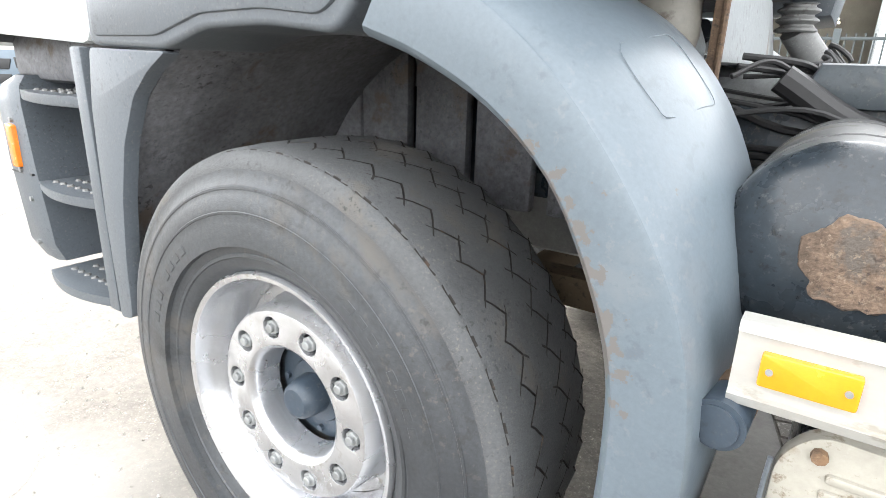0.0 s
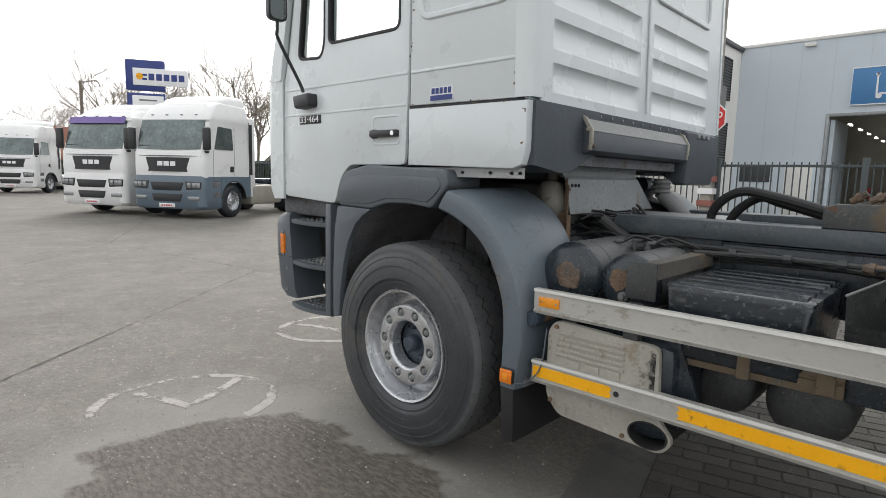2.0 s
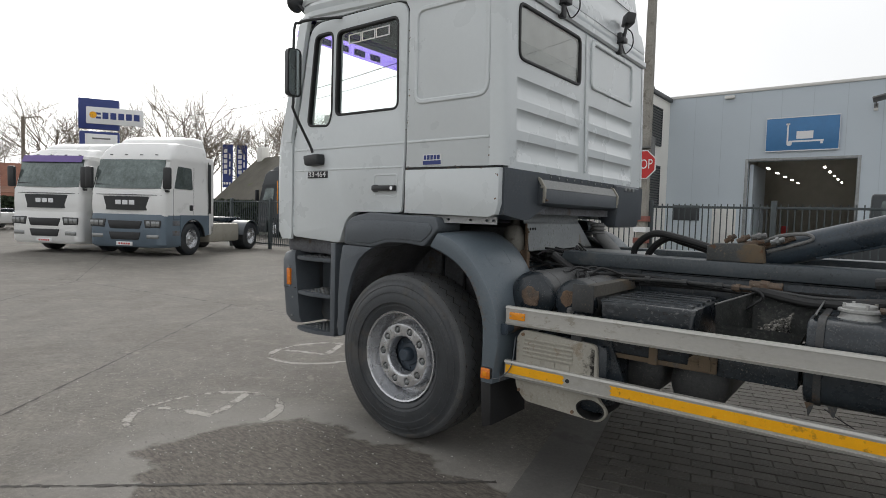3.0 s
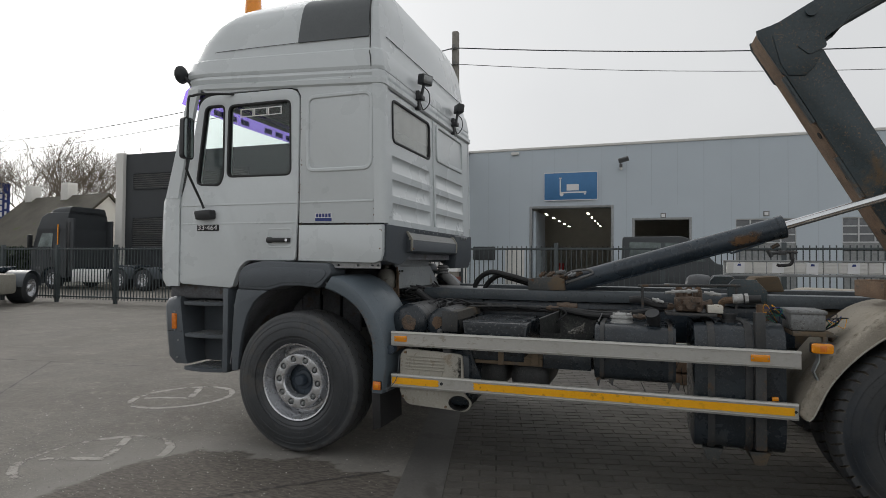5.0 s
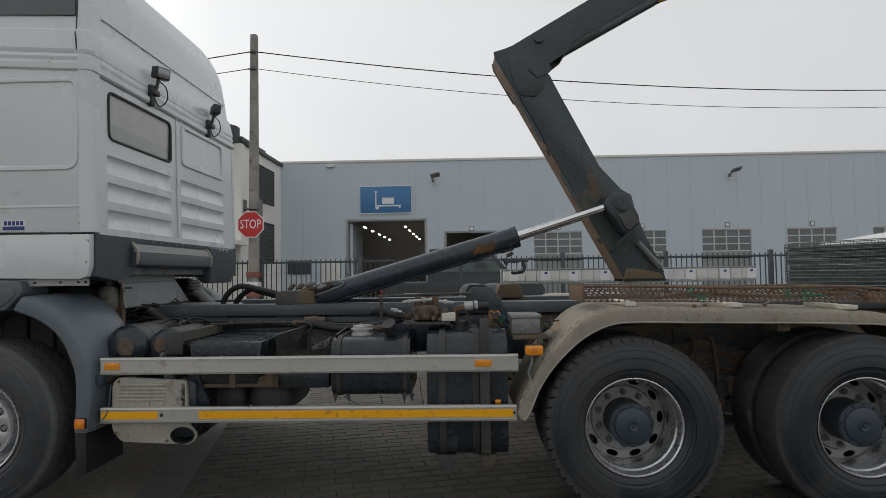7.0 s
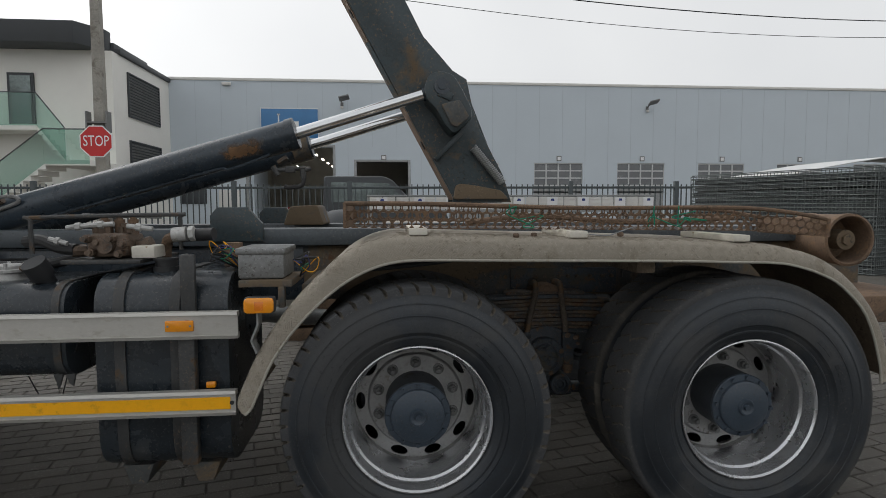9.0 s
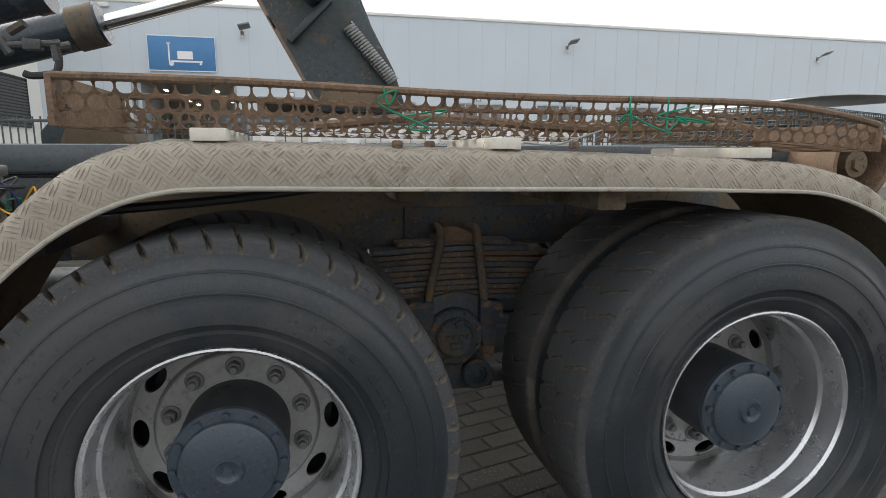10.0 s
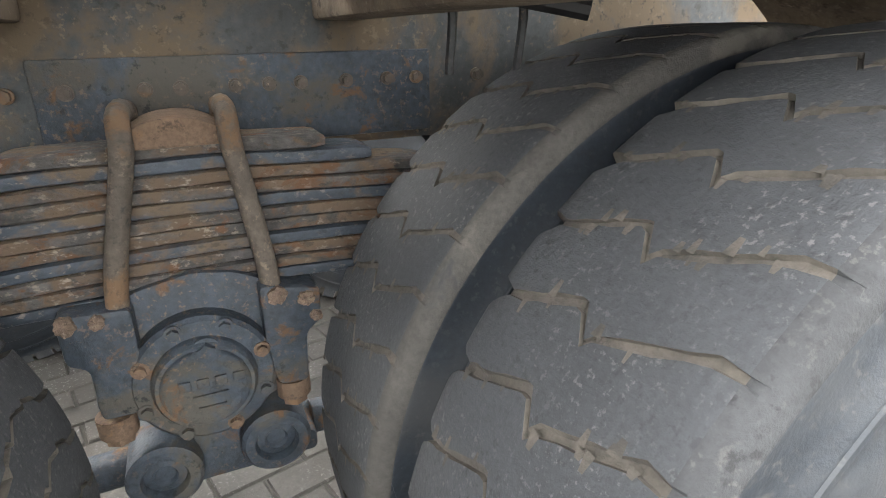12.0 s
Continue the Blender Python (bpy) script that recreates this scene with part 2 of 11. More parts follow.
    "plate": mat("grey shield plate", (0.17, 0.172, 0.170), 0.55, 0.1, 0.15, 4, 70, 0.1, stain=((0.13, 0.10, 0.08), 0.2, 6, 0.85), speck=((0.28, 0.27, 0.26), (0.08, 0.07, 0.06), 38)),
    "bronze": mat("oily brown valve casting", (0.13, 0.092, 0.066), 0.55, 0.1, 0.35, 20, 120, 0.3, stain=(RUST, 0.3, 22, 0.9), stain2=((0.05, 0.046, 0.042), 0.3, 12, 0.6), speck=((0.25, 0.2, 0.15), (0.03, 0.026, 0.022), 40)),
    "bottle": mat("yellowed plastic bottle", (0.19, 0.178, 0.155), 0.5, 0, 0.15, 8, 60, 0.1, stain=((0.10, 0.085, 0.068), 0.35, 8, 0.8)),
    "whiteblock": mat("dirty white nylon block", (0.60, 0.57, 0.50), 0.6, 0, 0.08, 12, 90, 0.1, stain=((0.30, 0.22, 0.13), 0.25, 25, 0.9)),
    "rope": mat("green twine", (0.01, 0.22, 0.13), 0.8, 0, 0.2, 60, 300, 0.3),
    "purple": mat("purple sun visor", (0.17, 0.11, 0.34), 0.4, 0, 0.06, 4, 60, 0.02),
    "navy": mat("dark blue sign paint", (0.025, 0.045, 0.20), 0.45, 0, 0.06, 4, 60, 0.02),
    "blue": mat("blue sign board", (0.06, 0.20, 0.42), 0.45, 0, 0.06, 3, 60, 0.02),
    "red": mat("red sign paint", (0.55, 0.025, 0.025), 0.45, 0, 0.05, 4, 60, 0.02),
    "sticker": mat("white print", (0.80, 0.80, 0.80), 0.5, 0, 0.03, 4, 60, 0.0),
    "hall": mat("pale blue grey cladding", (0.54, 0.60, 0.65), 0.55, 0, 0.02, 0.5, 20, 0.02, island=0.015),
    "hallseam": mat("cladding joint", (0.48, 0.535, 0.58), 0.6, 0, 0.05, 2, 30, 0.0),
    "render": mat("off white wall render", (0.80, 0.785, 0.74), 0.85, 0, 0.04, 0.7, 60, 0.15),
    "anth": mat("anthracite cladding", (0.045, 0.05, 0.055), 0.55, 0, 0.1, 1.5, 40, 0.05),
    "fence": mat("green grey fence paint", (0.055, 0.068, 0.072), 0.5, 0, 0.12, 5, 60, 0.05),
    "concretepole": mat("weathered concrete pole", (0.30, 0.285, 0.255), 0.9, 0, 0.2, 2.5, 40, 0.3, stain=((0.18, 0.165, 0.14), 0.3, 3, 0.9)),
    "interior": mat("dark cab trim", (0.08, 0.083, 0.088), 0.75, 0, 0.15, 5, 90, 0.05),
    "seat": mat("grey seat cloth", (0.11, 0.113, 0.12), 0.9, 0, 0.15, 8, 200, 0.2),
    "bark": mat("grey brown bark", (0.25, 0.215, 0.175), 0.95, 0, 0.25, 4, 50, 0.4),
    "hedge": mat("dark evergreen hedge", (0.03, 0.045, 0.022), 0.9, 0, 0.4, 6, 60, 0.4, island=0.4),
    "roofred": mat("old red roof tiles", (0.20, 0.085, 0.055), 0.85, 0, 0.2, 2, 40, 0.3, island=0.15),
    "roofgrey": mat("mossy dark roof", (0.085, 0.078, 0.062), 0.9, 0, 0.25, 1, 30, 0.3, stain=((0.07, 0.085, 0.03), 0.25, 2, 0.95)),
    "brickwall": mat("dull red brick wall", (0.25, 0.13, 0.09), 0.9, 0, 0.2, 2, 30, 0.2),
    "gabion": mat("grey wire mesh", (0.105, 0.12, 0.118), 0.6, 0.1, 0.3, 6, 40, 0.0),
    "tarp": mat("white tarpaulin", (0.70, 0.69, 0.66), 0.55, 0, 0.06, 2, 30, 0.1),
    "glass": glass("clear cab glass", (0.88, 0.92, 0.91)),
    "tint": glass("smoked rear glass", (0.86, 0.87, 0.86), 0.02),
    "farglass": mat("dark window glass", (0.03, 0.036, 0.04), 0.06, 0, 0.1, 1, 10, 0.0),
    "balglass": glass("greenish balcony glass", (0.72, 0.84, 0.80)),
    "mirrorglass": mat("mirror glass", (0.5, 0.55, 0.55), 0.05, 1.0, 0.02, 3, 20, 0.0),
    "tube": emit("hall light tube", (1.0, 0.93, 0.8), 7.0),
    "lampglass": mat("lamp glass", (0.30, 0.31, 0.31), 0.12, 0.5, 0.15, 30, 100, 0.1),
    "redlens": mat("red lamp lens", (0.45, 0.01, 0.01), 0.3, 0, 0.05, 20, 100, 0.1),
    "bluegrey2": mat("blue grey bumper paint", (0.12, 0.16, 0.20), 0.4, 0, 0.06, 3, 60, 0.03, coat=0.2),
    "fronttyre": mat("dusty front tyre rubber", (0.043, 0.047, 0.052), 0.46, 0, 0.3, 3, 120, 0.2, stain=((0.080, 0.076, 0.071), 0.30, 3, 0.75), stain2=((0.030, 0.031, 0.033), 0.25, 6, 0.5), speck=((0.085, 0.08, 0.074), (0.026, 0.026, 0.027), 22)),
    "fronttread": mat("dusty front tread rubber", (0.072, 0.075, 0.078), 0.65, 0, 0.2, 9, 180, 0.45, stain=((0.10, 0.095, 0.088), 0.32, 7, 0.85), stain2=((0.048, 0.049, 0.051), 0.25, 5, 0.6), speck=((0.13, 0.122, 0.113), (0.034, 0.034, 0.035), 50)),
    # near black holds the shade inside the front tyre's grooves
    "groovedark": mat("tread groove darkened for its shade", (0.026, 0.023, 0.021), 0.95, 0, 0.4, 14, 90, 0.4, stain=((0.075, 0.052, 0.038), 0.30, 30, 0.95)),
    "hubdark": mat("dirty dark hub drum", (0.032, 0.037, 0.043), 0.55, 0, 0.3, 8, 90, 0.2, stain=((0.052, 0.045, 0.038), 0.28, 9, 0.85)),
    "visor": glass("purple translucent plastic", (0.56, 0.46, 0.84), 0.1),
    "traygrit": mat("pale grit and dust", (0.22, 0.21, 0.19), 0.95, 0, 0.35, 20, 120, 0.5, stain=((0.06, 0.058, 0.055), 0.45, 8, 0.9), speck=((0.42, 0.40, 0.37), (0.03, 0.03, 0.03), 60)),
    "windscreen": mat("reflecting windscreen", (0.15, 0.18, 0.175), 0.10, 0.45, 0.35, 1.6, 10, 0.0),
    "bracket": mat("navy bracket paint with rust", (0.038, 0.049, 0.062), 0.55, 0, 0.4, 5, 80, 0.6, stain=((0.082, 0.076, 0.064), 0.38, 5, 0.85), stain2=((0.13, 0.075, 0.040), 0.30, 15, 0.9), speck=((0.17, 0.12, 0.08), (0.013, 0.015, 0.018), 30)),
    "smear": mat("black soot smear", (0.012, 0.012, 0.012), 0.85, 0, 0.3, 20, 90, 0.3),
    "lampdark": mat("dark lamp housing", (0.05, 0.052, 0.055), 0.3, 0.2, 0.1, 20, 90, 0.05),
    "box": mat("stained galvanised box", (0.20, 0.205, 0.205), 0.45, 0.35, 0.2, 5, 70, 0.1, stain=((0.11, 0.105, 0.095), 0.3, 6, 0.8), stain2=((0.33, 0.33, 0.32), 0.15, 5, 0.5), speck=((0.42, 0.42, 0.41), (0.07, 0.06, 0.05), 30)),
    "tarp2": mat("grey white sheet roof", (0.55, 0.56, 0.56), 0.55, 0, 0.06, 2, 30, 0.1),
    "mud": mat("caked brown mud", (0.17, 0.132, 0.092), 0.95, 0, 0.25, 6, 70, 0.9, stain=((0.10, 0.078, 0.056), 0.35, 5, 0.95), speck=((0.25, 0.205, 0.15), (0.05, 0.038, 0.028), 26)),
    "rustsmear": mat("brown rust smear", (0.17, 0.095, 0.045), 0.8, 0, 0.3, 12, 90, 0.2),
    "curtain": mat("pale grey window panel", (0.62, 0.62, 0.60), 0.9, 0, 0.08, 6, 120, 0.1),
    "strap": mat("dark strap steel with rust", (0.045, 0.047, 0.048), 0.5, 0, 0.3, 5, 70, 0.2, stain=((0.10, 0.065, 0.038), 0.28, 6, 0.85), speck=((0.14, 0.11, 0.08), (0.018, 0.018, 0.019), 30)),
    "vent": mat("mid grey plastic panel", (0.105, 0.115, 0.12), 0.5, 0, 0.1, 3, 60, 0.05),
    "beaconlens": mat("bright orange beacon lens", (0.95, 0.30, 0.01), 0.2, 0, 0.1, 30, 200, 0.1, coat=0.6),
    "casting": mat("pale aluminium casting", (0.42, 0.42, 0.41), 0.5, 0.3, 0.2, 8, 80, 0.2, stain=((0.20, 0.18, 0.15), 0.3, 9, 0.8)),
    "ubolt": mat("dusty rusted u-bolt steel", (0.105, 0.085, 0.066), 0.75, 0, 0.35, 7, 90, 0.4, stain=((0.16, 0.098, 0.055), 0.38, 8, 0.9), speck=((0.24, 0.18, 0.13), (0.03, 0.027, 0.026), 34)),
    "leafpaint": mat("worn navy spring paint", (0.040, 0.050, 0.062), 0.55, 0, 0.4, 6, 90, 0.4, stain=((0.135, 0.10, 0.068), 0.42, 7, 0.9), stain2=((0.12, 0.062, 0.034), 0.25, 19, 0.9), stretch=(0.75, 1, 1.2), speck=((0.24, 0.20, 0.16), (0.02, 0.02, 0.022), 30)),
    "skirt": mat("dark blue grey plastic", (0.058, 0.068, 0.080), 0.40, 0, 0.12, 4, 150, 0.08, stain=((0.085, 0.094, 0.105), 0.25, 5, 0.5), speck=((0.12, 0.125, 0.13), (0.035, 0.042, 0.05), 30)),
    "ductface": mat("worn duct face, paler for sky reflection", (0.19, 0.195, 0.19), 0.42, 0, 0.12, 5, 90, 0.1, stain=((0.27, 0.26, 0.235), 0.30, 6, 0.6), speck=((0.34, 0.33, 0.30), (0.09, 0.09, 0.09), 26)),
    "palerail": mat("pale galvanised rail", (0.40, 0.41, 0.41), 0.5, 0.15, 0.10, 5, 70, 0.1, stain=((0.30, 0.28, 0.25), 0.15, 8, 0.7), speck=((0.47, 0.47, 0.46), (0.22, 0.20, 0.17), 26)),
    "shieldpaint": mat("scuffed grey shield sheet", (0.26, 0.275, 0.28), 0.45, 0.2, 0.12, 4, 70, 0.1, stain=((0.20, 0.185, 0.165), 0.25, 5, 0.7), stain2=((0.17, 0.115, 0.07), 0.08, 8, 0.85), speck=((0.36, 0.37, 0.37), (0.12, 0.11, 0.10), 22)),
    "subframe": mat("weathered blue grey subframe paint", (0.062, 0.074, 0.084), 0.36, 0, 0.2, 3, 70, 0.12, stain=((0.095, 0.102, 0.105), 0.28, 4, 0.6), stain2=((0.11, 0.085, 0.06), 0.08, 8, 0.85), speck=((0.15, 0.145, 0.135), (0.025, 0.03, 0.035), 24)),
    "beam": mat("dusty rusted beam", (0.105, 0.098, 0.086), 0.65, 0, 0.25, 5, 70, 0.2, stain=((0.145, 0.115, 0.082), 0.35, 4, 0.85), speck=((0.22, 0.20, 0.17), (0.045, 0.042, 0.04), 28)),
    "traymetal": mat("dirty galvanised tray sheet", (0.105, 0.110, 0.108), 0.5, 0.2, 0.3, 6, 80, 0.2, stain=((0.185, 0.185, 0.175), 0.28, 9, 0.7), stain2=((0.055, 0.058, 0.058), 0.3, 5, 0.6), speck=((0.30, 0.30, 0.28), (0.03, 0.03, 0.03), 24)),
    "discpaint": mat("dusty silver disc paint darkened for shade", (0.36, 0.36, 0.355), 0.42, 0.5, 0.12, 6, 60, 0.08, stain=((0.23, 0.215, 0.19), 0.22, 7, 0.7), speck=((0.42, 0.42, 0.41), (0.13, 0.115, 0.10), 26)),
    "inner": mat("grey inner sheeting", (0.40, 0.40, 0.38), 0.7, 0, 0.1, 1.5, 30, 0.05),
    "ochre": mat("ochre chalk", (0.34, 0.23, 0.09), 0.9, 0, 0.2, 30, 120, 0.2),
    "battery": mat("scuffed black plastic", (0.020, 0.026, 0.032), 0.25, 0, 0.35, 6, 70, 0.15, stain=((0.075, 0.078, 0.080), 0.30, 7, 0.55), stain2=((0.26, 0.26, 0.255), 0.13, 11, 0.6), stretch=(0.6, 1, 1), speck=((0.20, 0.20, 0.195), (0.010, 0.011, 0.012), 22)),
    "bandred": mat("faded brick red paint", (0.27, 0.105, 0.085), 0.8, 0, 0.2, 4, 60, 0.1),
    "hallpane": mat("dull grey glazing", (0.17, 0.178, 0.185), 0.25, 0, 0.1, 1, 10, 0.0),
    "chalk": mat("worn white ground paint", (0.40, 0.38, 0.345), 0.9, 0, 0.15, 8, 90, 0.3, speck=((0.5, 0.48, 0.45), (0.17, 0.155, 0.135), 26)),
}


# ---- mesh helpers ----
def part(name, bm, material, parent=None, label="", smooth=35):
    """Links a bmesh as ONE mesh object under a thing or a part."""
    me = bpy.data.meshes.new(name)
    bmesh.ops.recalc_face_normals(bm, faces=bm.faces)
    if smooth:
        for f in bm.faces:
            f.smooth = True
        for e in bm.edges:
            if len(e.link_faces) == 2 and e.calc_face_angle(0) > radians(smooth):
                e.smooth = False
    bm.to_mesh(me)
    bm.free()
    for m in material if isinstance(material, (list, tuple)) else [material]:
        me.materials.append(M[m] if isinstance(m, str) else m)
    ob = new(name, me)
    if parent:
        ob.parent = parent
    if label:
        ob["label"] = label
    return ob


def empty(name, m=None):
    ob = new(name)
    if m is not None:
        ob.matrix_basis = m
    return ob


def box(bm, x0, x1, y0, y1, z0, z1, bev=0.0, segs=2, m=None):
    r = bmesh.ops.create_cube(bm, size=1)
    mm = Matrix.Translation(((x0 + x1) / 2, (y0 + y1) / 2, (z0 + z1) / 2)) @ Matrix.Diagonal((abs(x1 - x0), abs(y1 - y0), abs(z1 - z0), 1))
    bmesh.ops.transform(bm, matrix=mm, verts=r["verts"])
    vs = r["verts"]
    if bev:
        es = list({e for v in vs for e in v.link_edges})
        g = bmesh.ops.bevel(bm, geom=es, offset=bev, segments=segs, profile=0.5, affect="EDGES", clamp_overlap=True)
        vs = list({v for f in g["faces"] for v in f.verts} | {v for v in vs if v.is_valid})
    if m is not None:
        bmesh.ops.transform(bm, matrix=m, verts=vs)
    return vs


def rod(bm, p0, p1, r, seg=16, r2=None, cap=True):
    p0, p1 = Vector(p0), Vector(p1)
    d = p1 - p0
    g = bmesh.ops.create_cone(bm, cap_ends=cap, segments=seg, radius1=r, radius2=r if r2 is None else r2, depth=d.length)
    m = Matrix.Translation((p0 + p1) / 2) @ d.to_track_quat("Z", "Y").to_matrix().to_4x4()
    bmesh.ops.transform(bm, matrix=m, verts=g["verts"])
    return g["verts"]


def smooth_path(pts, n=6):
    """Catmull-Rom through the points."""
    pts = [Vector(p) for p in pts]
    ext = [pts[0] * 2 - pts[1]] + pts + [pts[-1] * 2 - pts[-2]]
    out = []
    for i in range(1, len(ext) - 2):
        a, b, c, d = ext[i - 1:i + 3]
        for k in range(n):
            t = k / n
            out.append(0.5 * (2 * b + (c - a) * t + (2 * a - 5 * b + 4 * c - d) * t * t + (3 * b - a - 3 * c + d) * t ** 3))
    return out + [pts[-1]]


def hose(bm, pts, r, seg=8, n=6, curve=True):
    path = smooth_path(pts, n) if curve else [Vector(p) for p in pts]
    rings, up = [], Vector((0.13, 0.31, 0.94))
    for i, p in enumerate(path):
        d = (path[min(i + 1, len(path) - 1)] - path[max(i - 1, 0)]).normalized()
        a = d.cross(up)
        if a.length < 0.1:
            a = d.cross(Vector((1, 0, 0)))
        a.normalize()
        b = d.cross(a)
        rings.append([bm.verts.new(p + (a * math.cos(2 * math.pi * k / seg) + b * math.sin(2 * math.pi * k / seg)) * r) for k in range(seg)])
    for q, w in zip(rings, rings[1:]):
        for k in range(seg):
            bm.faces.new((q[k], q[(k + 1) % seg], w[(k + 1) % seg], w[k]))
    bm.faces.new(rings[0][::-1])
    bm.faces.new(rings[-1])


def lathe(bm, prof, seg=48, m=None, closed=False, mats=None):
    """Turns (radius, y) round the y axis."""
    rings = []
    for r, y in prof:
        if r < 1e-5:
            rings.append([bm.verts.new((0, y, 0))])
        else:
            rings.append([bm.verts.new((r * math.cos(2 * math.pi * k / seg), y, r * math.sin(2 * math.pi * k / seg))) for k in range(seg)])
    if closed:
        rings.append(rings[0])
    for j, (q, w) in enumerate(zip(rings, rings[1:])):
        for k in range(seg):
            a, b = (k, (k + 1) % seg)
            if len(q) == 1 and len(w) == 1:
                continue
            if len(q) == 1:
                f = bm.faces.new((q[0], w[b], w[a]))
            elif len(w) == 1:
                f = bm.faces.new((q[a], q[b], w[0]))
            else:
                f = bm.faces.new((q[a], q[b], w[b], w[a]))
            if mats:
                f.material_index = mats[j]
    if m is not None:
        bmesh.ops.transform(bm, matrix=m, verts=[v for v in {v for r in rings for v in r}])
    return rings


def rounded(pts, rad, n=4):
    """Rounds the corners of a 2D polygon."""
    out = []
    k = len(pts)
    for i in range(k):
        p, a, b = Vector(pts[i]), Vector(pts[i - 1]), Vector(pts[(i + 1) % k])
        r = min(rad, (a - p).length * 0.45, (b - p).length * 0.45)
        s, e = p + (a - p).normalized() * r, p + (b - p).normalized() * r
        for j in range(n + 1):
            t = j / n
            out.append(tuple(s * (1 - t) ** 2 + p * 2 * t * (1 - t) + e * t * t))
    return out


def rect(x0, x1, z0, z1):
    return [(x0, z0), (x1, z0), (x1, z1), (x0, z1)]


def prism(bm, outline, d0, d1, axis="y", holes=(), bev=0.0, segs=2):
    """A plate cut to a 2D outline (with holes), from depth d0 to d1 along the axis. Axis y: (x, z); x: (y, z); z: (x, y)."""
    put = {"y": lambda a, b, d: (a, d, b), "x": lambda a, b, d: (d, a, b), "z": lambda a, b, d: (a, b, d)}[axis]
    edges, loops = [], []
    for loop in (outline, *holes):
        vs = [bm.verts.new(put(a, b, d0)) for a, b in loop]
        loops.append(vs)
        edges += [bm.edges.new((vs[i], vs[(i + 1) % len(vs)])) for i in range(len(vs))]
    if holes:
        g = bmesh.ops.triangle_fill(bm, edges=edges, use_beauty=True, use_dissolve=False)
        faces = [f for f in g["geom"] if isinstance(f, bmesh.types.BMFace)]
    else:
        faces = [bm.faces.new(loops[0])]
    rim = [e for e in edges]
    g = bmesh.ops.extrude_face_region(bm, geom=faces)
    nv = [v for v in g["geom"] if isinstance(v, bmesh.types.BMVert)]
    off = Vector(put(0, 0, d1)) - Vector(put(0, 0, d0))
    bmesh.ops.translate(bm, vec=off, verts=nv)
    if bev:
        bmesh.ops.bevel(bm, geom=[e for e in rim if e.is_valid], offset=bev, segments=segs, profile=0.5, affect="EDGES", clamp_overlap=True)
    return nv


def sheet(bm, rows, thick=0.0, close=False):
    """A skin over rows of points; thick gives it depth along the normals."""
    grid = [[bm.verts.new(p) for p in r] for r in rows]
    fs = []
    for q, w in zip(grid, grid[1:]):
        for k in range(len(q) - (0 if close else 1)):
            fs.append(bm.faces.new((q[k], q[(k + 1) % len(q)], w[(k + 1) % len(q)], w[k])))
    if thick:
        bmesh.ops.recalc_face_normals(bm, faces=fs)
        bmesh.ops.solidify(bm, geom=fs, thickness=thick)
    return fs


def ring_bolts(bm, cx, y, cz, radius, count, r, h, phase=0.0, seg=6):
    for k in range(count):
        a = 2 * math.pi * (k + phase) / count
        x, z = cx + radius * math.cos(a), cz + radius * math.sin(a)
        rod(bm, (x, y, z), (x, y - h, z), r, seg)


def text_mesh(bm, body, size, m, depth=0.0):
    """Letters of the built-in font as mesh in the xz plane of m, facing -y."""
    cu = bpy.data.curves.new("letters", "FONT")
    cu.body, cu.size, cu.extrude, cu.align_x, cu.align_y = body, size, depth, "CENTER", "CENTER"
    cu.resolution_u = 3
    ob = bpy.data.objects.new("letters", cu)
    me = bpy.data.meshes.new_from_object(ob)
    k = len(bm.verts)
    bm.from_mesh(me)
    bm.verts.ensure_lookup_table()
    bmesh.ops.transform(bm, matrix=m @ pose(0, 0, 0, 90), verts=bm.verts[k:])
    bpy.data.objects.remove(ob)
    bpy.data.meshes.remove(me)


